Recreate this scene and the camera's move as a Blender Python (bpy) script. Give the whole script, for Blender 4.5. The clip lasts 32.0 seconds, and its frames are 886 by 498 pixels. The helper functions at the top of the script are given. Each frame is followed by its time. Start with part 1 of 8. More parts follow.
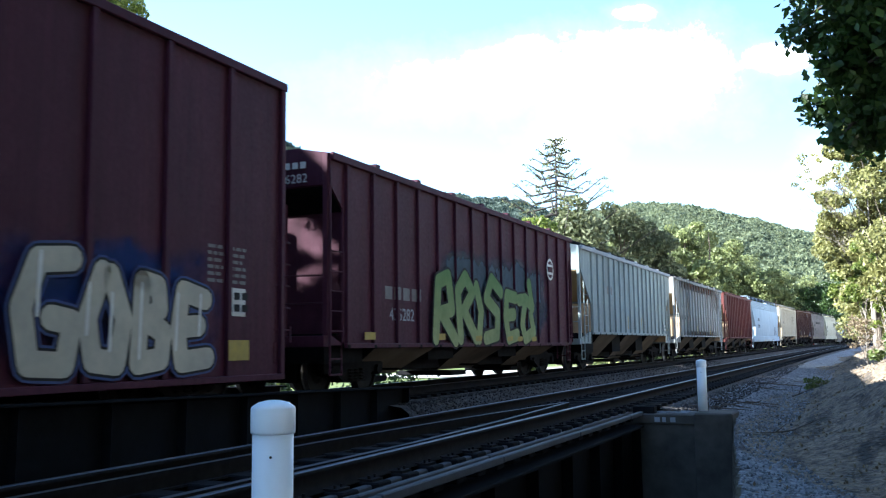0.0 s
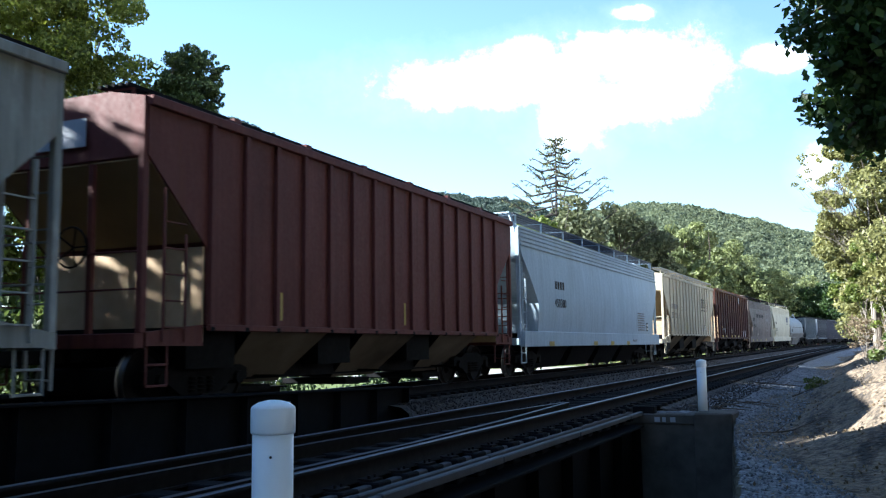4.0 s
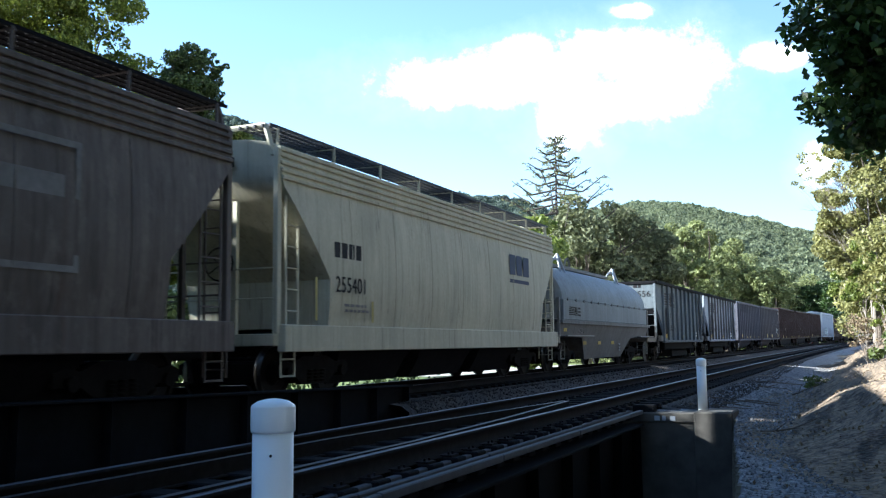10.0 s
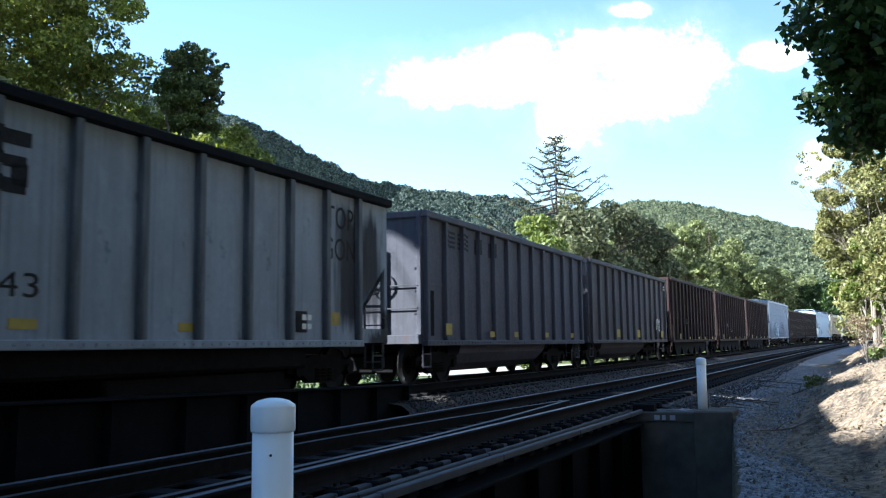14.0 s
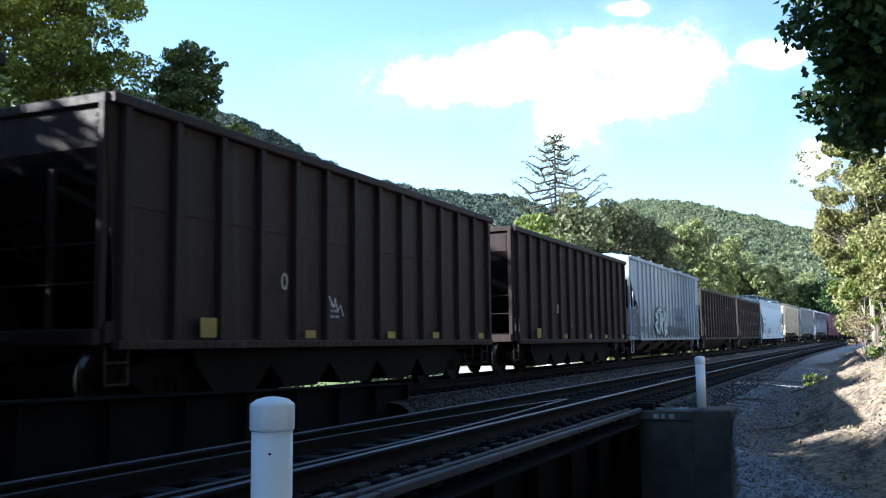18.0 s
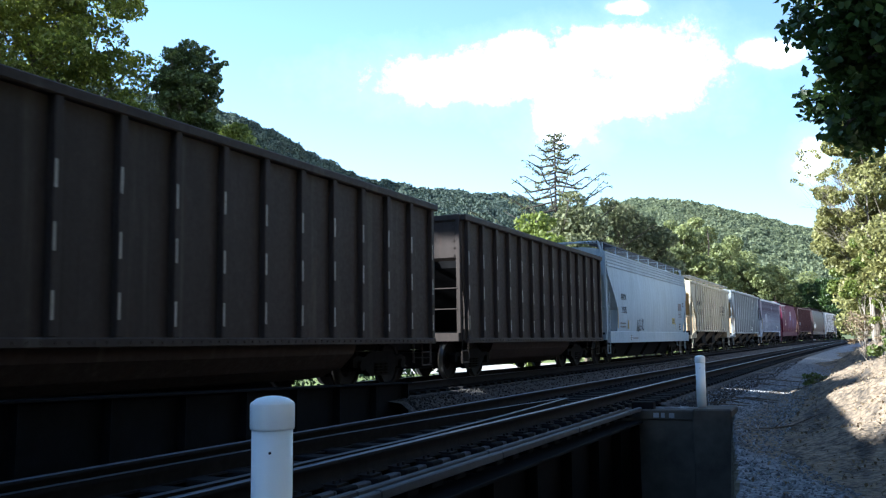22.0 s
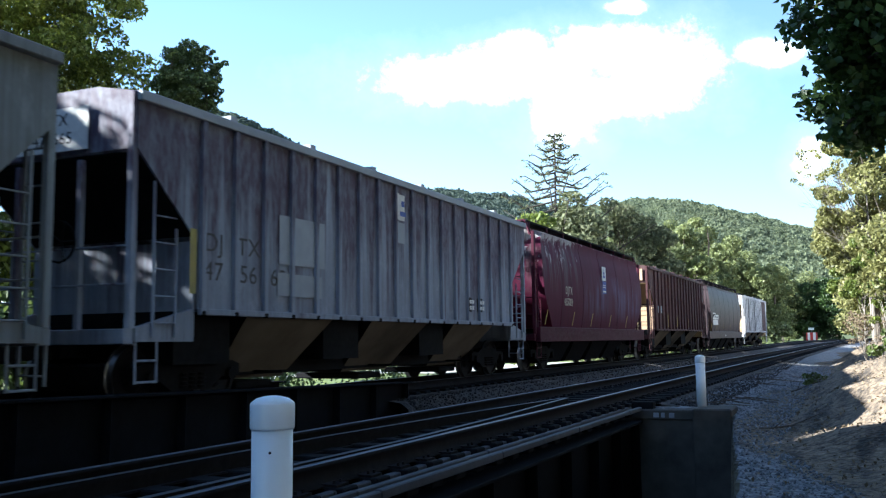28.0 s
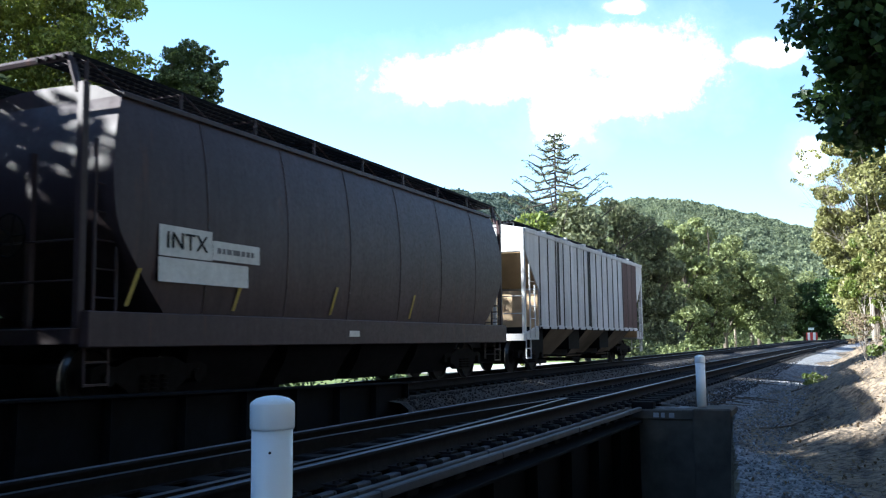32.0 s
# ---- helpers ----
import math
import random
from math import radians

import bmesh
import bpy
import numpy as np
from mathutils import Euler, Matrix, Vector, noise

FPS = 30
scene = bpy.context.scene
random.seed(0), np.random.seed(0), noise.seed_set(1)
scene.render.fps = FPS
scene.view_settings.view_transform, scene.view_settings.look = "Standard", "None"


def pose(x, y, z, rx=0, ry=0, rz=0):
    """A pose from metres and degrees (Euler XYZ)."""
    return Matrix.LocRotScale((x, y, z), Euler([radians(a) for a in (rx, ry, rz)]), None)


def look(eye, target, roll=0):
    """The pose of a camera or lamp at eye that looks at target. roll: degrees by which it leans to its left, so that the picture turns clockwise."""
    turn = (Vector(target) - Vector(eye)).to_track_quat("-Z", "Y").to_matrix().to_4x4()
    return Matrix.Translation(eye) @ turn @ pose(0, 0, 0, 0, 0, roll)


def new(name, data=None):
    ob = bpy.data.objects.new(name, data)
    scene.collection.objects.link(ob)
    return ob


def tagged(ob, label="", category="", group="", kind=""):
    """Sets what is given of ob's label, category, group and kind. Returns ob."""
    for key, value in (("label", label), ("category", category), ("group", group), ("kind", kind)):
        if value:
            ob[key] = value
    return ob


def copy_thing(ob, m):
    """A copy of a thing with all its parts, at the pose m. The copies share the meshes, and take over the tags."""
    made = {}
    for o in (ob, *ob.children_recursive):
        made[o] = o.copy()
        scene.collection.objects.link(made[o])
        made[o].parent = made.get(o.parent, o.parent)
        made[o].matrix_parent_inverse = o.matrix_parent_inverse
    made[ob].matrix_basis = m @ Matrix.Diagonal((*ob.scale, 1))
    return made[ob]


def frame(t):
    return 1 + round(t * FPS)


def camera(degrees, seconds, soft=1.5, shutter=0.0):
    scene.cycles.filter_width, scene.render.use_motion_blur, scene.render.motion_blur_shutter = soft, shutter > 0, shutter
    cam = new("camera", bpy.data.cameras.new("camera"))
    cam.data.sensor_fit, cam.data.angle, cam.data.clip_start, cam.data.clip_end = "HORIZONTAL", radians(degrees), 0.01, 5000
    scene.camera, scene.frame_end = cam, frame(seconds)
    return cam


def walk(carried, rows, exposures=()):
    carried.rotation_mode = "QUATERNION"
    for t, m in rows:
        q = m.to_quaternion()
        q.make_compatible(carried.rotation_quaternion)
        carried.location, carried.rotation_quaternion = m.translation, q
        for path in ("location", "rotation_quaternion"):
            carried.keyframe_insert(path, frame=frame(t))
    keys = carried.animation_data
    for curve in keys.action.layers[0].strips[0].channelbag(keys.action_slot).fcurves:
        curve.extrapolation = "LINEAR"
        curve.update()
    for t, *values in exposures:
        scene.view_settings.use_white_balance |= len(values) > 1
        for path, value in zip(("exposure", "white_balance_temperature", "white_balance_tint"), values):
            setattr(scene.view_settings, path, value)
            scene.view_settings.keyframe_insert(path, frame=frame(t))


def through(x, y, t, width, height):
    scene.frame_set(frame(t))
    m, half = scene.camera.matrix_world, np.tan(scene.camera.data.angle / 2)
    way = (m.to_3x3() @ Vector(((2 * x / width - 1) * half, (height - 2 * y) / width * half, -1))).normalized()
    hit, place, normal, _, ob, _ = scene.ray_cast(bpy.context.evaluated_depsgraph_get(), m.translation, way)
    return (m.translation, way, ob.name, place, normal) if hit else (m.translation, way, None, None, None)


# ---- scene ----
cam = camera(51.8, 32.0, soft=1.2, shutter=0.12)

# ---- camera ----
EYE = (0.0, 0.0, 0.875)          # rail top of the main line is z = 0


def gaze(yaw, pitch, roll=-0.62):
    """Camera pose: yaw degrees left of +Y, pitch degrees up."""
    a, b = radians(yaw), radians(pitch)
    d = Vector((-math.sin(a) * math.cos(b), math.cos(a) * math.cos(b), math.sin(b)))
    return look(EYE, Vector(EYE) + d * 10, roll)


walk(cam, [(0.0, gaze(23.536, 6.382)), (6.0, gaze(23.536, 6.374)), (8.0, gaze(23.536, 6.325)), (12.0, gaze(23.536, 6.283)),
           (14.5, gaze(23.530, 6.25)), (16.5, gaze(23.483, 6.215)), (20.5, gaze(23.483, 6.127)), (32.0, gaze(23.483, 6.109))],
     exposures=[(0.0, 2.9, 5380, 7), (0.4, 2.63, 5380, 7), (0.8, 2.42, 5380, 7), (32.0, 2.42, 5380, 7)])

# ---- track alignment ----
SEP = 5.53                        # between the two track centres
S_TAB = np.linspace(-700, 900, 3201)
_th = np.radians(0.0274 * np.maximum(S_TAB, 0) + 0.013 * np.maximum(S_TAB - 82.7, 0))
_th = np.minimum(_th, radians(16))
_x = np.concatenate([[0], np.cumsum(np.sin((_th[1:] + _th[:-1]) / 2) * 0.5)])
_y = np.concatenate([[0], np.cumsum(np.cos((_th[1:] + _th[:-1]) / 2) * 0.5)])
_x -= np.interp(0, S_TAB, _x)
_y -= np.interp(0, S_TAB, _y)
_x -= 9.93


def rise(s):
    s = np.clip(s, 0, 420)
    q = np.minimum(s, 140)
    return 0.00315 * q + 0.0000368 * q * q + 0.006 * (s - q)


def along(s, lat=0.0, z=0.0):
    """A point lat metres right of the train's track centre, s metres down the line."""
    t = np.interp(s, S_TAB, _th)
    return (float(np.interp(s, S_TAB, _x) + lat * np.cos(t)), float(np.interp(s, S_TAB, _y) - lat * np.sin(t)), float(rise(s) + z))


def heading(s):
    return math.degrees(float(np.interp(s, S_TAB, _th)))


# ---- light ----
SUN = Vector((-0.86, -0.40, 0.43)).normalized()
world = bpy.data.worlds.new("world")
scene.world = world
world.use_nodes = True
wn = world.node_tree.nodes
sky = wn.new("ShaderNodeTexSky")
sky.sky_type = "NISHITA"
sky.sun_disc = False
sky.sun_elevation = math.asin(SUN.z)
sky.sun_rotation = -math.atan2(SUN.x, SUN.y)
sky.air_density, sky.dust_density, sky.ozone_density = 1.0, 0.9, 1.0
wn["Background"].inputs["Strength"].default_value = 0.0617
world.node_tree.links.new(sky.outputs[0], wn["Background"].inputs[0])
sun = new("sun", bpy.data.lights.new("sun", "SUN"))
sun.data.energy, sun.data.angle, sun.data.color = 5.0, radians(0.53), (1.0, 0.91, 0.76)
sun.matrix_basis = look((0, 0, 60), Vector((0, 0, 60)) - SUN)

# ---- materials ----


class Nodes:
    """A thin wrapper for building a node material."""

    def __init__(self, name, rough=0.6, metal=0.0):
        self.mat = bpy.data.materials.new(name)
        self.mat.use_nodes = True
        self.tree = self.mat.node_tree
        self.bsdf = self.tree.nodes["Principled BSDF"]
        self.bsdf.inputs["Roughness"].default_value = rough
        self.bsdf.inputs["Metallic"].default_value = metal
        self.coord = self.tree.nodes.new("ShaderNodeTexCoord").outputs["Object"]

    def node(self, kind):
        return self.tree.nodes.new(kind)

    def link(self, a, b):
        self.tree.links.new(a, b)

    def noise(self, scale, detail=4.0, stretch=(1, 1, 1), rough=0.6):
        m = self.node("ShaderNodeMapping")
        m.inputs["Scale"].default_value = stretch
        self.link(self.coord, m.inputs[0])
        n = self.node("ShaderNodeTexNoise")
        n.inputs["Scale"].default_value, n.inputs["Detail"].default_value, n.inputs["Roughness"].default_value = scale, detail, rough
        self.link(m.outputs[0], n.inputs["Vector"])
        return n.outputs["Fac"]

    def ramp(self, fac, lo, hi, a=0.0, b=1.0):
        r = self.node("ShaderNodeMapRange")
        for k, v in zip((1, 2, 3, 4), (lo, hi, a, b)):
            r.inputs[k].default_value = v
        self.link(fac, r.inputs[0])
        return r.outputs[0]

    def mix(self, fac, a, b):
        m = self.node("ShaderNodeMix")
        m.data_type = "RGBA"
        for sock, v in ((m.inputs["Factor"], fac), (m.inputs["A"], a), (m.inputs["B"], b)):
            sock = [s for s in m.inputs if s.name == sock.name and s.type == ("VALUE" if sock.name == "Factor" else "RGBA")][0]
            if isinstance(v, (int, float)):
                sock.default_value = v
            elif isinstance(v, tuple):
                sock.default_value = (*v, 1)
            else:
                self.link(v, sock)
        return [s for s in m.outputs if s.type == "RGBA"][0]

    def maths(self, op, a, b=0.0):
        m = self.node("ShaderNodeMath")
        m.operation = op
        for sock, v in zip(m.inputs, (a, b)):
            if isinstance(v, (int, float)):
                sock.default_value = v
            else:
                self.link(v, sock)
        return m.outputs[0]

    def colour(self, c):
        if isinstance(c, tuple):
            self.bsdf.inputs["Base Color"].default_value = (*c, 1)
        else:
            self.link(c, self.bsdf.inputs["Base Color"])
        return self

    def bump(self, height, strength=0.3, distance=0.02):
        b = self.node("ShaderNodeBump")
        b.inputs["Strength"].default_value, b.inputs["Distance"].default_value = strength, distance
        self.link(height, b.inputs["Height"])
        self.link(b.outputs[0], self.bsdf.inputs["Normal"])
        return self


def paint(name, c, dirt=0.5, rust=0.0, grime=(0.06, 0.05, 0.045), rough=0.55, drips=0.5, soot=None, stain=None):
    """Weathered freight-car paint: grime in broad blotches, streaks that run down, flecks of rust."""
    n = Nodes(name, rough)
    n.bsdf.inputs["Specular IOR Level"].default_value = 0.12
    blot = n.ramp(n.noise(0.55, 5), 0.35, 0.75)
    streak = n.ramp(n.noise(1.0, 5, (5.0, 5.0, 0.22), 0.7), 0.40, 0.70)
    broad = n.ramp(n.noise(1.0, 4, (1.5, 1.5, 0.3), 0.65), 0.45, 0.68)
    fine = n.ramp(n.noise(14.0, 5), 0.3, 0.8)
    col = n.mix(n.maths("MULTIPLY", blot, dirt * 0.7), c, grime)
    col = n.mix(n.maths("MULTIPLY", broad, dirt * 0.7), col, tuple(0.55 * a + 0.45 * b for a, b in zip(grime, c)))
    col = n.mix(n.maths("MULTIPLY", streak, dirt * 0.85), col, grime)
    col = n.mix(n.maths("MULTIPLY", fine, 0.3), col, tuple(v * 0.55 for v in c))
    if rust:
        rs = n.ramp(n.noise(1.6, 6, (2.2, 2.2, 0.35), 0.7), 0.62 - rust * 0.12, 0.72)
        col = n.mix(n.maths("MULTIPLY", rs, min(1.0, rust)), col, (0.16, 0.055, 0.022))
    scuff = n.ramp(n.noise(3.2, 7, (1.0, 1.0, 0.55), 0.75), 0.52, 0.7)
    col = n.mix(n.maths("MULTIPLY", scuff, min(0.5, dirt * 0.7)), col, tuple(min(1.0, v * 1.35 + 0.01) for v in c))
    thin = n.ramp(n.noise(1.0, 3, (11.0, 11.0, 0.16), 0.75), 0.57, 0.66)
    col = n.mix(n.maths("MULTIPLY", n.maths("MULTIPLY", thin, n.ramp(blot, 0, 1, 0.3, 1)), drips), col, tuple(v * 0.8 for v in grime))
    if soot or stain:
        sep = n.node("ShaderNodeSeparateXYZ")
        n.link(n.coord, sep.inputs[0])
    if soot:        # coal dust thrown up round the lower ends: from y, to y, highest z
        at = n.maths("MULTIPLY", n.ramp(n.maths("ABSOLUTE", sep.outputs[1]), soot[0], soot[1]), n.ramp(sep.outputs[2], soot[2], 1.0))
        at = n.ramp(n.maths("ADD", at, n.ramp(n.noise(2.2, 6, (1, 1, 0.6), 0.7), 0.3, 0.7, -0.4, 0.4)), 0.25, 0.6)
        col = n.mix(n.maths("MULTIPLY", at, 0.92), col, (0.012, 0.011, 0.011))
    if stain:       # stains that run down from the roof: colour, reach
        up = n.ramp(sep.outputs[2], 1.4, 4.4, 0.0, stain[1])
        st_ = n.ramp(n.maths("ADD", n.noise(1.0, 3, (2.6, 2.6, 0.1), 0.6), n.maths("MULTIPLY", up, 0.3)), 0.58, 0.72)
        st_ = n.maths("MULTIPLY", st_, n.ramp(n.noise(9, 5, (1, 1, 0.4)), 0.3, 0.6, 0.45, 1.0))
        col = n.mix(n.maths("MULTIPLY", st_, 0.85), col, stain[0])
    n.colour(col)
    n.link(n.ramp(fine, 0, 1, rough - 0.1, rough + 0.2), n.bsdf.inputs["Roughness"])
    return n.bump(n.noise(3.0, 5), 0.12, 0.02).mat


def simple(name, c, c2, scale=6.0, rough=0.7, metal=0.0, bump=0.25, dist=0.01):
    n = Nodes(name, rough, metal)
    a, b = n.noise(scale, 6), n.noise(scale * 0.13, 4)
    n.colour(n.mix(n.ramp(n.maths("ADD", n.maths("MULTIPLY", a, 0.5), n.maths("MULTIPLY", b, 0.5)), 0.35, 0.65), c, c2))
    return n.bump(a, bump, dist).mat


def leafy(name, dark, light, gloss=0.5, through=0.35):
    """Leaves: a colour of its own for each leaf, some light let through."""
    n = Nodes(name, gloss)
    geo = n.node("ShaderNodeNewGeometry")
    rnd = geo.outputs["Random Per Island"]
    patch = n.ramp(n.noise(0.35, 3), 0.35, 0.65)
    broad = n.ramp(n.noise(0.055, 4, rough=0.65), 0.36, 0.62)
    own = n.node("ShaderNodeObjectInfo").outputs["Random"]
    mixed = n.maths("ADD", n.maths("MULTIPLY", rnd, 0.42), n.maths("MULTIPLY", patch, 0.26))
    mixed = n.maths("ADD", mixed, n.maths("MULTIPLY", n.maths("MULTIPLY", broad, n.ramp(own, 0, 1, 0.5, 1.1)), 0.36))
    c = n.mix(mixed, dark, light)
    n.colour(c)
    tr = n.node("ShaderNodeBsdfTranslucent")
    n.link(c, tr.inputs[0])
    ms = n.node("ShaderNodeMixShader")
    ms.inputs[0].default_value = through
    n.link(n.bsdf.outputs[0], ms.inputs[1])
    n.link(tr.outputs[0], ms.inputs[2])
    n.link(ms.outputs[0], n.tree.nodes["Material Output"].inputs["Surface"])
    return n.mat


M = {}
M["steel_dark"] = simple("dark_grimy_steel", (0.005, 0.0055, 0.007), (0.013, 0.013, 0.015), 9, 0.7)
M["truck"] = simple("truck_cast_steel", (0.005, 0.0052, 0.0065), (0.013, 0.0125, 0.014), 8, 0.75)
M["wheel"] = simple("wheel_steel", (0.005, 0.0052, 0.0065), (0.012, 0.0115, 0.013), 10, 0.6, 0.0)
M["tread"] = simple("polished_tread", (0.3, 0.3, 0.3), (0.2, 0.195, 0.19), 20, 0.4, 1.0, 0.05)
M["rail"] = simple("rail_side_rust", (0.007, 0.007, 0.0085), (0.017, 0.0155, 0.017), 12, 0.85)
M["railtop"] = simple("rail_head_polished", (0.12, 0.13, 0.155), (0.07, 0.078, 0.094), 30, 0.42, 1.0, 0.05)
M["guard"] = simple("guard_rail_worn", (0.09, 0.1, 0.115), (0.045, 0.05, 0.058), 14, 0.45, 1.0, 0.1)
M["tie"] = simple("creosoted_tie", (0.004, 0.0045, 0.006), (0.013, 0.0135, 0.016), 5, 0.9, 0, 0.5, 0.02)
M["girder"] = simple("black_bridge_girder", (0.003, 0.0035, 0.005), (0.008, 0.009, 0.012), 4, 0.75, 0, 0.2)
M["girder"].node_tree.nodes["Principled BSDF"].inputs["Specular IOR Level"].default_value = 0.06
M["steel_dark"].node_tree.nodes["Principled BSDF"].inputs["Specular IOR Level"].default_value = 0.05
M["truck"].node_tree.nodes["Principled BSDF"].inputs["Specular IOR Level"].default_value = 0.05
for k_ in ("tie", "rail", "wheel"):
    M[k_].node_tree.nodes["Principled BSDF"].inputs["Specular IOR Level"].default_value = 0.08
M["walk"] = simple("weathered_walkway_plank", (0.018, 0.022, 0.03), (0.045, 0.052, 0.07), 6, 0.7, 0, 0.5, 0.01)
M["concrete"] = simple("stained_concrete", (0.024, 0.023, 0.021), (0.09, 0.084, 0.075), 3, 0.9, 0, 0.5, 0.02)
M["pvc"] = simple("white_plastic_pipe", (0.84, 0.9, 0.96), (0.76, 0.82, 0.88), 3, 0.35, 0, 0.02)
M["bark"] = simple("bark", (0.06, 0.048, 0.038), (0.14, 0.115, 0.09), 12, 0.95, 0, 0.8, 0.03)
M["deadwood"] = simple("dark_dead_wood", (0.025, 0.022, 0.02), (0.06, 0.052, 0.045), 9, 0.95)
M["twig"] = simple("grey_dead_twig", (0.16, 0.14, 0.12), (0.28, 0.25, 0.21), 9, 0.9)
M["black"] = simple("black_stencil", (0.012, 0.012, 0.014), (0.03, 0.03, 0.032), 12, 0.6, 0, 0.05)
M["black"].node_tree.nodes["Principled BSDF"].inputs["Specular IOR Level"].default_value = 0.1
M["whitep"] = simple("white_stencil", (0.7, 0.7, 0.68), (0.5, 0.5, 0.48), 12, 0.6, 0, 0.05)
M["yellow"] = simple("yellow_reflector", (0.38, 0.28, 0.02), (0.2, 0.15, 0.025), 6, 0.5, 0, 0.05)
M["galv"] = simple("galvanised_grating", (0.2, 0.21, 0.22), (0.3, 0.31, 0.32), 10, 0.5, 0.5, 0.1)
M["redlamp"] = simple("red_plastic", (0.45, 0.03, 0.02), (0.3, 0.02, 0.02), 10, 0.4, 0, 0.05)
M["roadgrey"] = simple("pale_road_gravel", (0.3, 0.29, 0.28), (0.42, 0.41, 0.39), 3, 0.95)
M["wood"] = simple("pole_wood", (0.13, 0.1, 0.075), (0.22, 0.18, 0.14), 8, 0.9)

M["greyp"] = simple("grey_patch_paint", (0.3, 0.33, 0.38), (0.22, 0.25, 0.29), 4, 0.6, 0, 0.03)
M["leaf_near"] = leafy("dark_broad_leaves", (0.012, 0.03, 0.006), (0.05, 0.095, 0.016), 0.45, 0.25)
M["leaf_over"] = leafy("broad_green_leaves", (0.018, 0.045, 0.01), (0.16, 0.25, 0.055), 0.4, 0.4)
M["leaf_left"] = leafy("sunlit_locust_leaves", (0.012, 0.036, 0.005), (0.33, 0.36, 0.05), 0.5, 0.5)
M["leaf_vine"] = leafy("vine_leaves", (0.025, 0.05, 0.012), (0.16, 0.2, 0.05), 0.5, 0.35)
M["leaf_right"] = leafy("pale_autumn_leaves", (0.06, 0.068, 0.022), (0.42, 0.41, 0.15), 0.55, 0.45)
M["leaf_bright"] = leafy("bright_green_leaves", (0.03, 0.055, 0.008), (0.25, 0.3, 0.06), 0.5, 0.4)
M["leaf_mid"] = leafy("maple_leaves", (0.024, 0.038, 0.016), (0.29, 0.33, 0.12), 0.6, 0.3)
M["leaf_conifer"] = leafy("dull_conifer_needles", (0.028, 0.04, 0.022), (0.23, 0.245, 0.115), 0.7, 0.3)
# hillside greens carry the distance haze: lifted darks, bluer on the left hill
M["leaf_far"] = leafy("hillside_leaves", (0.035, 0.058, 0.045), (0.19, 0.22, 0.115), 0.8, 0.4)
M["leaf_haze"] = leafy("hazed_hillside_leaves", (0.018, 0.036, 0.042), (0.085, 0.12, 0.085), 0.8, 0.2)
M["leaf_dry"] = leafy("dry_fallen_leaves", (0.07, 0.05, 0.03), (0.34, 0.26, 0.16), 0.8, 0.1)
st = Nodes("crushed_stone", 0.9)
oi = st.node("ShaderNodeNewGeometry").outputs["Random Per Island"]
st.colour(st.mix(oi, (0.07, 0.073, 0.082), (0.27, 0.28, 0.3)))
M["stone"] = st.bump(st.noise(30, 3), 0.3, 0.01).mat
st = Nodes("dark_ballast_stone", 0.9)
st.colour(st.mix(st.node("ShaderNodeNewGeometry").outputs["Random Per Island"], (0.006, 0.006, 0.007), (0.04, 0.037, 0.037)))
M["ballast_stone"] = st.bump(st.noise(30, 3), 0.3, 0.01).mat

# ballast and gravel sheet, grass, litter by where they lie
bl = Nodes("ballast_bed", 0.95)
vor = bl.node("ShaderNodeTexVoronoi")
vor.inputs["Scale"].default_value = 16.0
bl.link(bl.coord, vor.inputs["Vector"])
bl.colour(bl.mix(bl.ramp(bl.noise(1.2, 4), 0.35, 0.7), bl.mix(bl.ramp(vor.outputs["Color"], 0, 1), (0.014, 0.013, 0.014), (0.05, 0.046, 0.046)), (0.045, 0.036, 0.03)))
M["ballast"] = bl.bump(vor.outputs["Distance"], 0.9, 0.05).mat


def ground_material():
    n = Nodes("ground", 0.95)
    sep = n.node("ShaderNodeSeparateXYZ")
    n.link(n.coord, sep.inputs[0])
    v = n.node("ShaderNodeTexVoronoi")
    v.inputs["Scale"].default_value = 14.0
    n.link(n.coord, v.inputs["Vector"])
    gravel = n.mix(n.ramp(v.outputs["Color"], 0, 1), (0.085, 0.088, 0.096), (0.28, 0.285, 0.3))
    litter = n.mix(n.ramp(n.noise(9, 6, rough=0.75), 0.35, 0.65), (0.04, 0.03, 0.022), (0.27, 0.205, 0.14))
    litter = n.mix(n.ramp(n.noise(1.0, 6, (2.6, 0.9, 2.6), 0.7), 0.5, 0.62), litter, (0.035, 0.028, 0.022))
    grass = n.mix(n.ramp(n.noise(0.9, 8, rough=0.8), 0.35, 0.65), (0.04, 0.075, 0.015), (0.17, 0.21, 0.05))
    soil = n.mix(n.ramp(n.noise(1.5, 5), 0.3, 0.7), (0.05, 0.045, 0.03), (0.11, 0.095, 0.06))
    at = n.node("ShaderNodeAttribute")
    at.attribute_name = "cover"
    sp = n.node("ShaderNodeSeparateColor")
    n.link(at.outputs["Color"], sp.inputs[0])
    edge = n.ramp(n.noise(1.3, 5), 0.3, 0.7, -0.25, 0.25)
    c = n.mix(n.ramp(n.maths("ADD", sp.outputs[0], edge), 0.4, 0.6), grass, gravel)
    c = n.mix(n.ramp(n.maths("ADD", sp.outputs[1], edge), 0.4, 0.6), c, litter)
    c = n.mix(n.ramp(n.maths("ADD", sp.outputs[2], edge), 0.4, 0.6), c, soil)
    n.colour(c)
    return n.bump(v.outputs["Distance"], 0.8, 0.05).mat


M["ground"] = ground_material()

# ---- mesh helpers ----


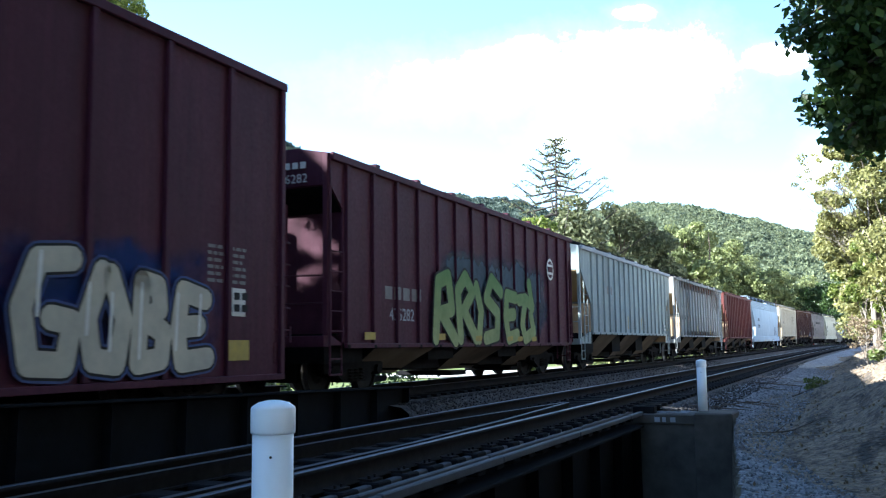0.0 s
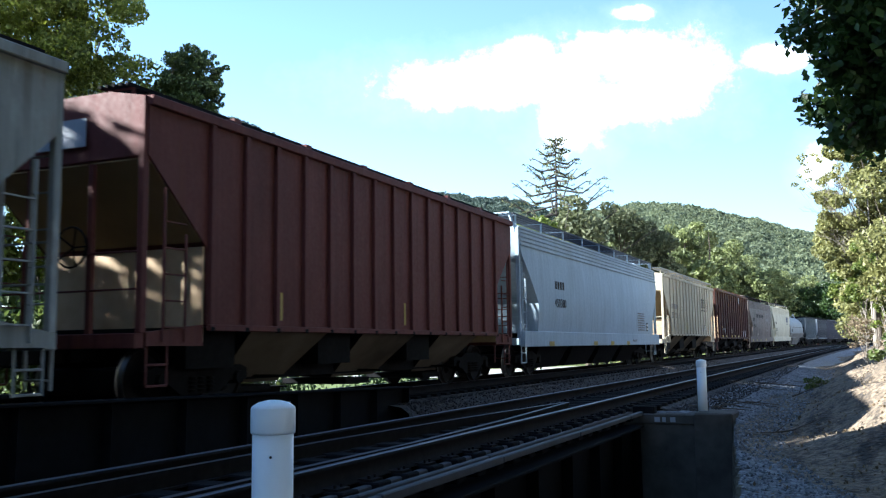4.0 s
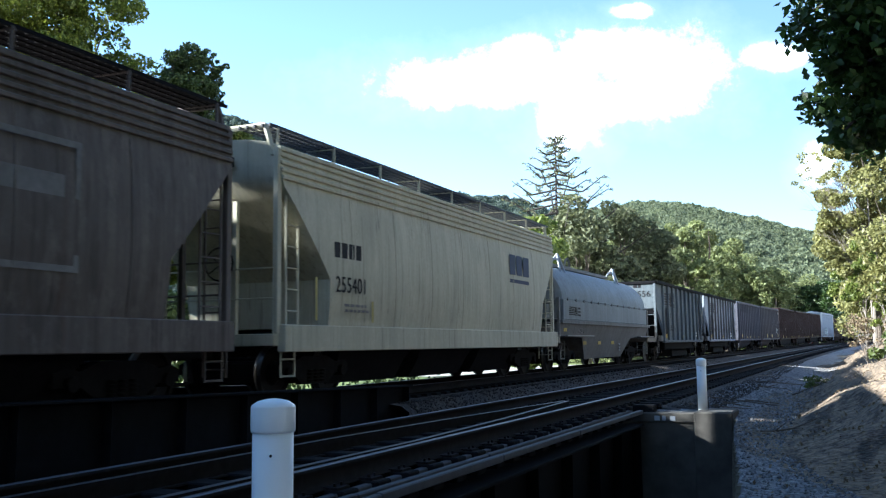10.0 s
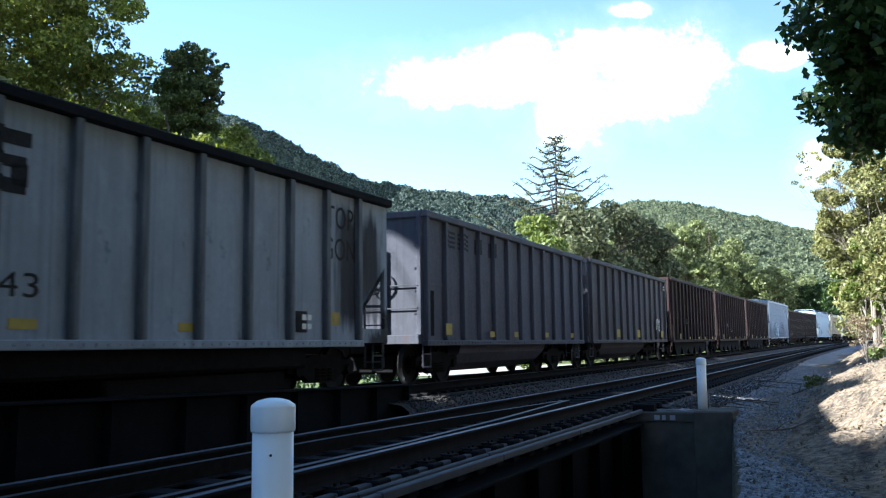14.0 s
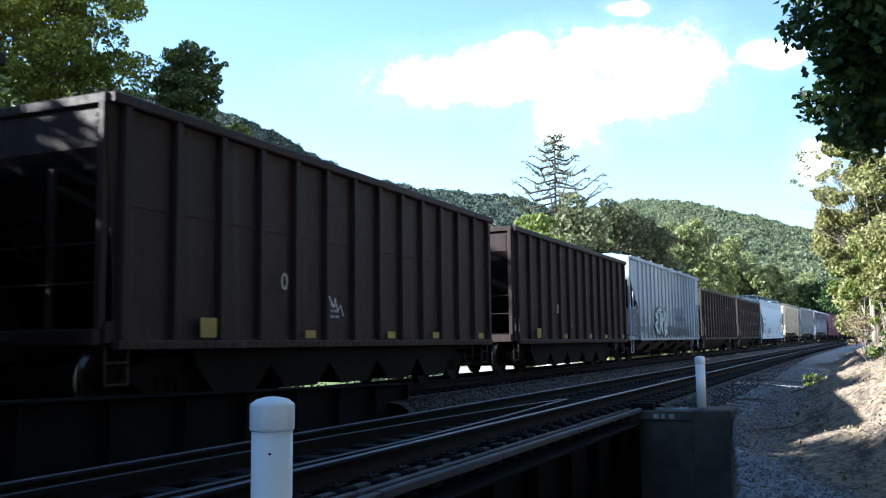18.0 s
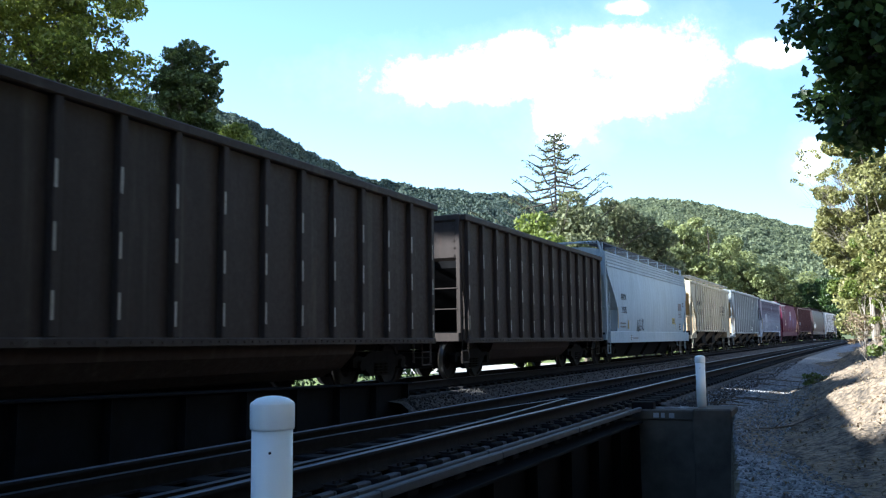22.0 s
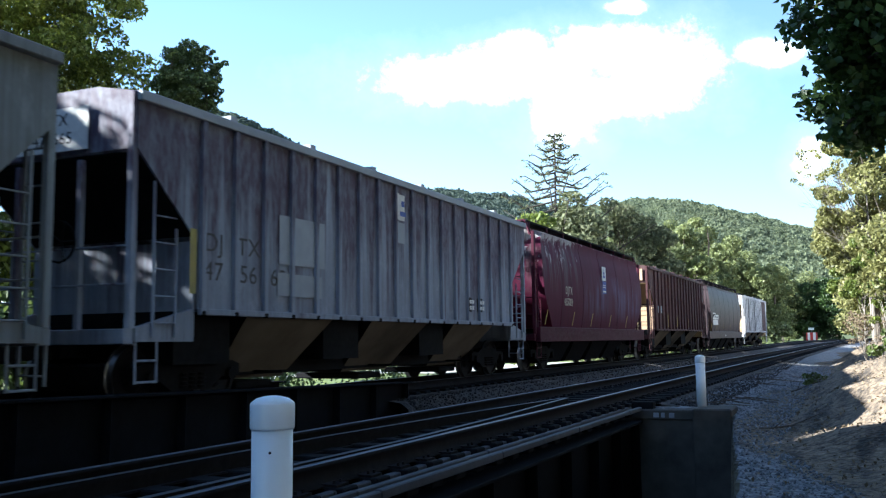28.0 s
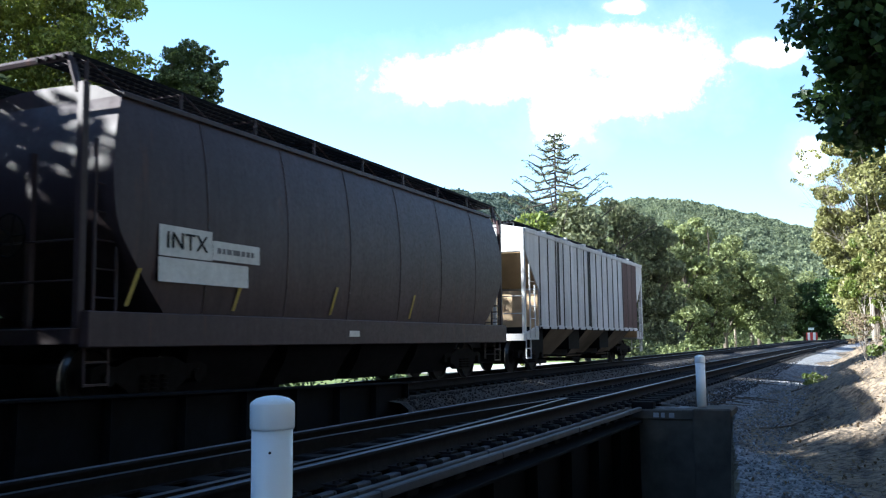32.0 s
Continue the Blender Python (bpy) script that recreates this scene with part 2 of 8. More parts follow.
def mesh_of(bm, name, mat, smooth=False):
    me = bpy.data.meshes.new(name)
    bm.normal_update()
    bm.to_mesh(me)
    bm.free()
    for m in (mat if isinstance(mat, (list, tuple)) else [mat]):
        me.materials.append(m)
    if smooth:
        me.polygons.foreach_set("use_smooth", [True] * len(me.polygons))
    return me


def part(name, bm, mat, parent=None, label="", smooth=False):
    ob = new(name, mesh_of(bm, name, mat, smooth))
    if parent:
        ob.parent = parent
    return tagged(ob, label)


def piece(name, me, parent, m, label=""):
    ob = new(name, me)
    ob.parent = parent
    ob.matrix_basis = m
    return tagged(ob, label)


def thing(name, label, category, group="", m=None):
    ob = new(name)
    ob.empty_display_size = 0.2
    if m is not None:
        ob.matrix_basis = m
    return tagged(ob, label, category, group)


def setting(ob, label, category=""):
    return tagged(ob, label, category, kind="structure")


def box(bm, x0, x1, y0, y1, z0, z1, bevel=0.0):
    v = [bm.verts.new((x, y, z)) for z in (z0, z1) for y in (y0, y1) for x in (x0, x1)]
    fs = [bm.faces.new([v[i] for i in q]) for q in ((0, 2, 3, 1), (4, 5, 7, 6), (0, 1, 5, 4), (2, 6, 7, 3), (0, 4, 6, 2), (1, 3, 7, 5))]
    if bevel:
        es = list({e for f in fs for e in f.edges})
        bmesh.ops.bevel(bm, geom=es, offset=bevel, segments=1, affect="EDGES")
    return v


def prism(bm, pts, a, b, axis=0):
    """A closed outline given in the two other axes, drawn out along axis from a to b."""
    def at(p, w):
        q = list(p)
        q.insert(axis, w)
        return bm.verts.new(q)
    lo, hi = [at(p, a) for p in pts], [at(p, b) for p in pts]
    n = len(pts)
    bm.faces.new(lo)
    bm.faces.new(hi[::-1])
    for i in range(n):
        bm.faces.new((lo[i], hi[i], hi[(i + 1) % n], lo[(i + 1) % n]))
    bmesh.ops.recalc_face_normals(bm, faces=bm.faces[:])


def rod(bm, a, b, r0, r1=None, n=6, caps=True):
    a, b = Vector(a), Vector(b)
    r1 = r0 if r1 is None else r1
    q = (b - a).to_track_quat("Z", "Y").to_matrix()
    rings = []
    for c, r in ((a, r0), (b, r1)):
        rings.append([bm.verts.new(c + q @ Vector((r * math.cos(2 * math.pi * i / n), r * math.sin(2 * math.pi * i / n), 0))) for i in range(n)])
    for i in range(n):
        bm.faces.new((rings[0][i], rings[0][(i + 1) % n], rings[1][(i + 1) % n], rings[1][i]))
    if caps:
        bm.faces.new(rings[0][::-1])
        bm.faces.new(rings[1])


def tube(bm, pts, r, n=6):
    for a, b in zip(pts, pts[1:]):
        rod(bm, a, b, r, r, n)


def lathe(bm, prof, n=20):
    """Turns an outline of (radius, height) about the z axis."""
    rings = [[bm.verts.new((r * math.cos(2 * math.pi * i / n), r * math.sin(2 * math.pi * i / n), z)) for i in range(n)] for r, z in prof]
    for p, q in zip(rings, rings[1:]):
        for i in range(n):
            bm.faces.new((p[i], p[(i + 1) % n], q[(i + 1) % n], q[i]))
    bm.faces.new(rings[0][::-1])
    bm.faces.new(rings[-1])


def sheet(name, verts, faces, mat, smooth=False):
    """A mesh from numpy arrays of corners and of equal-sided faces."""
    verts, faces = np.asarray(verts, dtype=np.float32), np.asarray(faces, dtype=np.int32)
    me = bpy.data.meshes.new(name)
    k = faces.shape[1]
    me.vertices.add(len(verts))
    me.vertices.foreach_set("co", verts.ravel())
    me.loops.add(faces.size)
    me.loops.foreach_set("vertex_index", faces.ravel())
    me.polygons.add(len(faces))
    me.polygons.foreach_set("loop_start", np.arange(0, faces.size, k, dtype=np.int32))
    if smooth:
        me.polygons.foreach_set("use_smooth", np.ones(len(faces), dtype=bool))
    me.update(calc_edges=True)
    me.materials.append(mat)
    return me


RNG = np.random.default_rng(7)


def leaf_cloud(name, centres, sizes, mat, aspect=0.6, upward=0.3):
    """Many small bent leaves, each two triangles folded along the midrib."""
    c = np.asarray(centres, dtype=float)
    n = len(c)
    s = np.broadcast_to(np.asarray(sizes, dtype=float), (n,))[:, None]
    d = RNG.normal(size=(n, 3))
    d[:, 2] -= 0.35
    d /= np.linalg.norm(d, axis=1)[:, None]
    u = RNG.normal(size=(n, 3))
    u[:, 2] += upward
    w = np.cross(d, u)
    w /= np.linalg.norm(w, axis=1)[:, None] + 1e-9
    nn = np.cross(w, d)
    v = np.stack([c - d * s * 0.5, c + w * s * 0.5 * aspect + nn * s * 0.12, c + d * s * 0.55, c - w * s * 0.5 * aspect + nn * s * 0.12], 1).reshape(-1, 3)
    b = np.arange(n)[:, None] * 4
    return sheet(name, v, np.concatenate([b + [[0, 1, 2]], b + [[0, 2, 3]]], 0), mat)


def blob_points(n, centre, radii, shell=0.55):
    """Points through the outer part of an ellipsoid."""
    d = RNG.normal(size=(n, 3))
    d /= np.linalg.norm(d, axis=1)[:, None]
    r = shell + (1 - shell) * RNG.random(n) ** 0.6
    return np.asarray(centre) + d * r[:, None] * np.asarray(radii)


def tree(name, label, base, height, trunk_r, clumps, leaf, n_leaf, mat, limbs=7, lean=(0, 0), group="", bark=None):
    """A tapered, bending trunk with limbs to each clump, and a crown of single leaves in uneven clumps."""
    rnd = random.Random(int(abs(base[0] * 31 + base[1] * 17)) + len(name))
    top = thing(name, label, "tree", group, pose(*base))
    bm = bmesh.new()
    pts, k = [], 7
    for i in range(k + 1):
        f = i / k
        pts.append(Vector((lean[0] * f * f + rnd.uniform(-.02, .02) * height * f, lean[1] * f * f + rnd.uniform(-.02, .02) * height * f, -0.3 + f * height * 0.86)))
    for i in range(k):
        rod(bm, pts[i], pts[i + 1], trunk_r * (1 - 0.86 * i / k), trunk_r * (1 - 0.86 * (i + 1) / k), 8, i == 0)
    for c, r in clumps[:limbs * 3]:
        c = Vector(c)
        j = max(1, min(k - 1, int(k * 0.85 * (c.z / height) - 0.6)))
        mid = pts[j].lerp(c, 0.5) + Vector((rnd.uniform(-.4, .4), rnd.uniform(-.4, .4), rnd.uniform(.1, .6)))
        rr = trunk_r * (1 - 0.86 * j / k) * 0.45
        rod(bm, pts[j], mid, rr, rr * 0.6, 5, False)
        rod(bm, mid, c, rr * 0.6, rr * 0.18, 5, False)
        for _ in range(3):
            e = c + Vector([rnd.uniform(-1, 1) * q for q in r]) * 0.8
            rod(bm, mid.lerp(c, rnd.uniform(.4, 1)), e, rr * 0.25, rr * 0.06, 4, False)
    part("trunk", bm, bark or M["bark"], top, "rough grey-brown bark")
    vol = np.array([r[0] * r[1] * r[2] for _, r in clumps]) ** 0.7
    vol /= vol.sum()
    cs = np.concatenate([blob_points(max(20, int(n_leaf * v)), c, r) for (c, r), v in zip(clumps, vol)])
    ob = new("crown", leaf_cloud("crown", cs, leaf * (0.6 + 0.8 * RNG.random(len(cs))), mat))
    ob.parent = top
    return top


def clump_list(rnd, centre, spread, n, r):
    out = []
    for _ in range(n):
        while True:
            d = Vector((rnd.uniform(-1, 1), rnd.uniform(-1, 1), rnd.uniform(-1, 1)))
            if d.length < 1:
                break
        q = r * rnd.uniform(0.6, 1.25)
        out.append((tuple(centre[i] + d[i] * spread[i] for i in range(3)), (q * rnd.uniform(.9, 1.3), q * rnd.uniform(.9, 1.3), q * rnd.uniform(.6, .9))))
    return out


# ---- ground ----
GAP0, GAP1 = 3.3, 16.2            # the opening that both bridges span


def smooth(a, b, x):
    t = np.clip((x - a) / (b - a), 0, 1)
    return t * t * (3 - 2 * t)


def ground_z(x, y):
    """Height of the ground sheet, the shares of gravel and litter, and soil."""
    xc = np.interp(y, _y, _x)                       # the train's track at this distance
    zc = np.interp(y, _y, rise(S_TAB))
    u = x - xc
    z = zc - 0.95 + 0 * x
    # gravel shoulder right of the near track, then the bank
    start = SEP + 3.45 + np.clip((12 - y) * 0.27, 0, 5) + 0.35 * np.sin(y * 0.23) + 0.15 * np.sin(y * 0.71 + 1)
    sh = smooth(SEP + 0.2, SEP + 1.2, u)
    z = z + sh * (0.48 + 0.2 * smooth(SEP + 4.2, SEP + 1.2, u))
    bank = np.clip(u - start, 0, 14)
    rough = 0.10 * np.sin(x * 2.1 + y * 0.9) + 0.08 * np.sin(y * 1.7 - x) + 0.05 * np.sin(x * 5 + y * 3.3)
    z = z + np.where(bank < 1.2, 0.34 * bank, np.where(bank < 5, 0.408 + 0.55 * (bank - 1.2), 2.5 + 0.3 * (bank - 5))) + rough * np.clip(bank, 0, 1)
    # field beyond the train
    fl = smooth(-6, -14, u)
    z = z - fl * 0.15 + fl * smooth(90, 260, np.hypot(x, y)) * 1.0
    # the opening under the bridges
    rim = np.where(y > GAP0 + 0.05, -0.1085 * y, -1.75)
    span = (y > GAP0 + 0.05) & (y < GAP1 + 0.02) & (u > -9)
    inside = (x < rim) & span
    z = np.where(span & (x > -3), z + (-3.6 - z) * smooth(0.0, -0.2, x - rim), np.where(span, -3.6, z))
    gravel = smooth(start + 0.3, start - 0.5, u) * smooth(-4.5, -3.2, u)
    litter = smooth(start - 0.8, start - 0.1, u)
    soil = np.where(inside, 1.0, 0.0) + smooth(150, 260, y) * smooth(-30, -60, u)
    return z, gravel, litter, np.clip(soil, 0, 1)


def graded(lo, hi, fine0, fine1, step, grow=1.12, mx=160):
    """Grid lines: even between fine0 and fine1, wider and wider outside."""
    g = list(np.arange(fine0, fine1, step))
    d, v = step, fine1
    while v < hi:
        g.append(v)
        d = min(mx, d * grow)
        v += d
    g.append(hi)
    d, v = step, fine0 - step
    while v > lo:
        g.insert(0, v)
        d = min(mx, d * grow)
        v -= d
    g.insert(0, lo)
    return np.array(g)


gx = np.unique(np.concatenate([graded(-3000, 3000, -14, 6, 0.25), np.arange(-2.5, 0.5, 0.08)]))
gy = np.unique(np.concatenate([graded(-3000, 4000, 2, 62, 0.35), [GAP0 + 0.04, GAP0 + 0.06, GAP1 + 0.01, GAP1 + 0.03]]))
GX, GY = np.meshgrid(gx, gy)
GZ, g_gravel, g_litter, g_soil = ground_z(GX, GY)
nx, ny = len(gx), len(gy)
idx = np.arange(nx * ny).reshape(ny, nx)
quads = np.stack([idx[:-1, :-1], idx[:-1, 1:], idx[1:, 1:], idx[1:, :-1]], -1).reshape(-1, 4)
gm = sheet("ground", np.stack([GX, GY, GZ], -1).reshape(-1, 3), quads, M["ground"], True)
ca = gm.color_attributes.new("cover", "FLOAT_COLOR", "POINT")
ca.data.foreach_set("color", np.stack([g_gravel, g_litter, g_soil, np.ones_like(g_soil)], -1).astype(np.float32).ravel())
setting(new("ground", gm), "grey gravel shoulder, leaf-littered bank and mown grass field", "ground")


def ground_at(x, y):
    return float(ground_z(np.array([float(x)]), np.array([float(y)]))[0][0])


# ---- track ----
def ribbon(name, s0, s1, outline, mat, step=2.0, skip=None):
    """Draws an outline of (lat, z) along the line."""
    ss = np.arange(s0, s1 + 0.01, step)
    t = np.interp(ss, S_TAB, _th)
    px, py, pz = np.interp(ss, S_TAB, _x), np.interp(ss, S_TAB, _y), rise(ss)
    o = np.asarray(outline, dtype=float)
    n, k = len(ss), len(o)
    v = np.stack([px[:, None] + o[None, :, 0] * np.cos(t)[:, None], py[:, None] - o[None, :, 0] * np.sin(t)[:, None], pz[:, None] + o[None, :, 1]], -1).reshape(-1, 3)
    i = np.arange(n * k).reshape(n, k)
    j = np.roll(i, -1, 1)
    f = np.stack([i[:-1], j[:-1], j[1:], i[1:]], -1).reshape(-1, 4)
    return sheet(name, v, f, mat)


def ballast_bed(c, s0, s1):
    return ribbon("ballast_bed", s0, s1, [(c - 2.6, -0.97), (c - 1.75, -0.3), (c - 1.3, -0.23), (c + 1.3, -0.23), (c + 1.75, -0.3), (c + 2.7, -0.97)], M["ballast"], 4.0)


RAIL = [(-0.075, -0.17), (0.075, -0.17), (0.075, -0.158), (0.012, -0.14), (0.012, -0.045), (0.036, -0.035), (0.036, -0.004), (-0.036, -0.004), (-0.036, -0.035), (-0.012, -0.045), (-0.012, -0.14), (-0.075, -0.158)]
HEAD = [(-0.034, -0.004), (0.034, -0.004), (0.031, 0.0), (-0.031, 0.0)]
for c, nm in ((0.0, "train_track"), (SEP, "near_track")):
    trk = setting(thing(nm, "", ""), "standard-gauge railway track with rusty rails and dark ties on grey ballast", "railway track")
    for a, b in ((-120.0, GAP0), (GAP1 + 0.3, 420.0)):
        bed = new("ballast_bed", ballast_bed(c, a, b))
        bed.parent = trk
    for q in (-0.7525, 0.7525):
        r = new("rail", ribbon("rail", -120, 420, [(c + q + x, z) for x, z in RAIL], M["rail"], 3.0))
        r.parent = trk
        h = new("rail_head", ribbon("rail_head", -120, 420, [(c + q + x, z) for x, z in HEAD], M["railtop"], 3.0))
        h.parent = r


def spot(bearing, dist):
    """Ground point at a bearing (degrees right of +Y) and distance from the eye."""
    b = radians(bearing)
    return dist * math.sin(b), dist * math.cos(b)


# ---- bridges ----
NEAR = -9.93 + SEP                # near track centre at the bridge


def girder_bridge(name, label, cx, x_out, z_top, deep, y0, y1):
    """Two riveted plate girders with flanges, stiffeners and cross frames."""
    top = thing(name, label, "railway bridge")
    for side, x in (("", x_out), ("", 2 * cx - x_out)):
        sgn = 1 if x > cx else -1
        bm = bmesh.new()
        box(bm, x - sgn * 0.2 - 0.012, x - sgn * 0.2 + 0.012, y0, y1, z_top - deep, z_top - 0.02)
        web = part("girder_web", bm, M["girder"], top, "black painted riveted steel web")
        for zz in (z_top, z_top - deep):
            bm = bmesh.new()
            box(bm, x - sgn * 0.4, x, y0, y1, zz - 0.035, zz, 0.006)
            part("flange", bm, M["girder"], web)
        n = int((y1 - y0) / 1.3)
        for i in range(n + 1):
            yy = y0 + 0.1 + (y1 - y0 - 0.2) * i / n
            bm = bmesh.new()
            box(bm, min(x - sgn * 0.19, x - sgn * 0.04), max(x - sgn * 0.19, x - sgn * 0.04), yy - 0.012, yy + 0.012, z_top - deep + 0.035, z_top - 0.037)
            for k in range(8):
                zz = z_top - deep + 0.15 + (deep - 0.3) * k / 7
                rod(bm, (x - sgn * 0.19, yy + 0.05, zz), (x - sgn * 0.165, yy + 0.05, zz), 0.018, 0.012, 6)
            part("stiffener", bm, M["girder"], web)
    for i in range(4):
        yy = y0 + (y1 - y0) * (i + 0.5) / 4
        bm = bmesh.new()
        w = abs(x_out - cx) - 0.22
        rod(bm, (cx - w, yy, z_top - 0.15), (cx + w, yy, z_top - deep + 0.1), 0.05, 0.05, 4)
        rod(bm, (cx + w, yy, z_top - 0.15), (cx - w, yy, z_top - deep + 0.1), 0.05, 0.05, 4)
        part("cross_frame", bm, M["girder"], top)
    return top


girder_bridge("girder_bridge", "black riveted deck girder bridge carrying the near track", NEAR, -3.2, -0.42, 1.5, GAP0 - 0.4, GAP1 - 0.35)
far_bridge = girder_bridge("girder_bridge", "black riveted plate girder bridge under the freight train", -9.93, -8.2, 0.0, 2.0, GAP0 - 3.0 - 17.2, 0.0)
far_bridge.matrix_basis = pose(0, 17.2, 0.16, -1.1)

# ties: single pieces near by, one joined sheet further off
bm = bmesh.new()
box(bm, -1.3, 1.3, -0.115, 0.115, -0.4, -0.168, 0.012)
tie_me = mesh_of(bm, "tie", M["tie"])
bm = bmesh.new()
box(bm, -0.18, 0.18, -0.09, 0.09, 0, 0.02)
for q in (-0.13, 0.13):
    for w in (-0.05, 0.05):
        rod(bm, (q, w, 0.02), (q, w, 0.045), 0.014, 0.014, 5)
plate_me = mesh_of(bm, "tie_plate", M["rail"])
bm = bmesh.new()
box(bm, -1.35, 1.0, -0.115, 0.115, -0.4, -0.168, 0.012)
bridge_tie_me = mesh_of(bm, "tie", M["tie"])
for c, nm in ((0.0, "train_track"), (SEP, "near_track")):
    trk = bpy.data.objects[nm]
    s, far = -4.0, []
    while s < 300:
        x, y, z = along(s, c)
        m = pose(x, y, z, 0, 0, -heading(s) + random.uniform(-.6, .6))
        if s < 55:
            piece("tie", bridge_tie_me if c and s < GAP1 - 0.3 else tie_me, trk, m)
            if 2 < s < 30 and c:
                for q in (-0.7525, 0.7525):
                    piece("tie_plate", plate_me, trk, m @ pose(q, 0, -0.168))
        else:
            far.append(m)
        s += 0.53
    v = np.array([[q for q in m @ Vector(p)] for m in far for p in ((-1.3, -.11, -.168), (1.3, -.11, -.168), (1.3, .11, -.168), (-1.3, .11, -.168), (-1.3, -.11, -.3), (1.3, -.11, -.3))])
    b = np.arange(len(far))[:, None] * 6
    ob = new("far_ties", sheet("far_ties", v, np.concatenate([b + [[0, 1, 2, 3]], b + [[4, 5, 1, 0]]]), M["tie"]))
    ob.parent = trk
    tagged(ob, kind="stuff")

# guard rails of the near bridge, drawn together to a point past its end
near_trk = bpy.data.objects["near_track"]
for sg in (-1, 1):
    bm = bmesh.new()
    pts = [(NEAR + sg * 0.47, -8.0), (NEAR + sg * 0.47, 8.2), (NEAR + sg * 0.33, 11.2), (NEAR + sg * 0.035, 15.3)]
    for (xa, ya), (xb, yb) in zip(pts, pts[1:]):
        for o0, o1, z0, z1, top_ in ((-0.06, 0.06, -0.166, -0.15, 0), (-0.01, 0.01, -0.15, -0.05, 0), (-0.034, 0.034, -0.05, -0.015, 1)):
            v = [bm.verts.new(p) for p in ((xa + o0, ya, z0), (xa + o1, ya, z0), (xb + o1, yb, z0), (xb + o0, yb, z0), (xa + o0, ya, z1), (xa + o1, ya, z1), (xb + o1, yb, z1), (xb + o0, yb, z1))]
            for q in ((0, 1, 2, 3), (4, 7, 6, 5), (0, 4, 5, 1), (1, 5, 6, 2), (2, 6, 7, 3), (3, 7, 4, 0)):
                bm.faces.new([v[i] for i in q]).material_index = 1 if top_ and q == (4, 7, 6, 5) else 0
    bmesh.ops.recalc_face_normals(bm, faces=bm.faces[:])
    part("guard_rail", bm, [M["rail"], M["guard"]], near_trk, "dull inner guard rail bent to the centre")

# longitudinal timbers along the edge of the near deck
deck = thing("bridge_walkway", "weathered grey timber planks along the bridge edge", "walkway")
rw = random.Random(5)
for x0, x1, z in ((-3.52, -3.44, -0.165), (-3.4, -3.33, -0.175), (-3.28, -3.2, -0.185)):
    y = GAP0 - 0.6
    while y < GAP1 - 0.6:
        ln = rw.uniform(2.6, 3.6)
        e = min(y + ln, GAP1 - 0.36)
        bm = bmesh.new()
        box(bm, x0 + rw.uniform(0, .01), x1 - rw.uniform(0, .01), y, e - 0.015, z - 0.07 + rw.uniform(-.004, .004), z + rw.uniform(-.006, .006), 0.01)
        part("plank", bm, M["walk"], deck)
        y = e if e > y + 0.3 else e + 1


def abutment(name, label, y0, y1, x0, x1, ztop, pil):
    a = setting(thing(name, "", ""), label, "abutment")
    bm = bmesh.new()
    box(bm, x1 - 4.6, x1 - 0.62, y0, y1, -4.6, ztop - 0.04, 0.02)
    part("breast_wall", bm, M["concrete"], a)
    bm = bmesh.new()
    box(bm, x0, x1 - 4.61, y0, y1, -4.6, ztop - 0.85, 0.02)
    part("breast_wall", bm, M["concrete"], a, "lower wall under the train's bridge")
    bm = bmesh.new()
    box(bm, x1 - 0.62, x1, pil[0], pil[1], -4.6, ztop, 0.025)
    part("pilaster", bm, M["concrete"], a)
    bm = bmesh.new()
    box(bm, x1 - 1.6, x1 - 0.63, y0 - 0.03, y0 - 0.002, ztop - 0.2, ztop - 0.05, 0.008)
    part("bearing_ledge", bm, M["concrete"], a)
    bm = bmesh.new()
    for k, w in enumerate((0.09, 0.06, 0.09)):
        box(bm, x1 - 1.3 + k * 0.13, x1 - 1.3 + k * 0.13 + w, y0 - 0.036, y0 - 0.031, ztop - 0.17, ztop - 0.09)
    part("stencil_bars", bm, M["greyp"], a, "faded painted marking")
    return a


abutment("abutment_1", "weathered concrete abutment at the far bridge end", GAP1 - 0.3, GAP1 + 1.0, -13.0, -1.72, -0.19, (GAP1 - 0.55, GAP1 + 0.5))
abutment("abutment_2", "weathered concrete abutment at the near bridge end", GAP0 - 1.2, GAP0, -13.0, -1.72, -0.19, (GAP0 - 0.5, GAP0 + 0.1))


def pipe_post(label, x, y, z0, z1):
    p = thing("marker_post", label, "post", "white marker posts", pose(x, y, z0))
    h = z1 - z0
    bm = bmesh.new()
    lathe(bm, [(0.0805, -0.05), (0.0805, h - 0.1)], 32)
    part("pipe", bm, M["pvc"], p, smooth=True).data.shade_smooth()
    bm = bmesh.new()
    lathe(bm, [(0.082, h - 0.131), (0.0865, h - 0.129), (0.088, h - 0.12), (0.088, h - 0.034), (0.085, h - 0.026), (0.062, h - 0.01), (0.03, h - 0.002), (0.01, h)], 32)
    part("cap", bm, M["pvc"], p, "domed white plastic cap").data.shade_smooth()
    bm = bmesh.new()
    d = Vector((-x, -y, 0)).normalized()
    d = Matrix.Rotation(radians(-6), 3, "Z") @ d
    c = d * 0.08 + Vector((0, 0, h - 0.215))
    rod(bm, c, c + d * 0.0015, 0.0055, 0.0055, 10)
    part("drilled_hole", bm, M["black"], p)
    return p


pipe_post("white plastic pipe post with domed cap at the bridge edge", -2.081, 3.08, -0.2, 0.69)
pipe_post("white plastic pipe post standing on the concrete abutment", -2.265, 16.25, -0.19, 0.685)

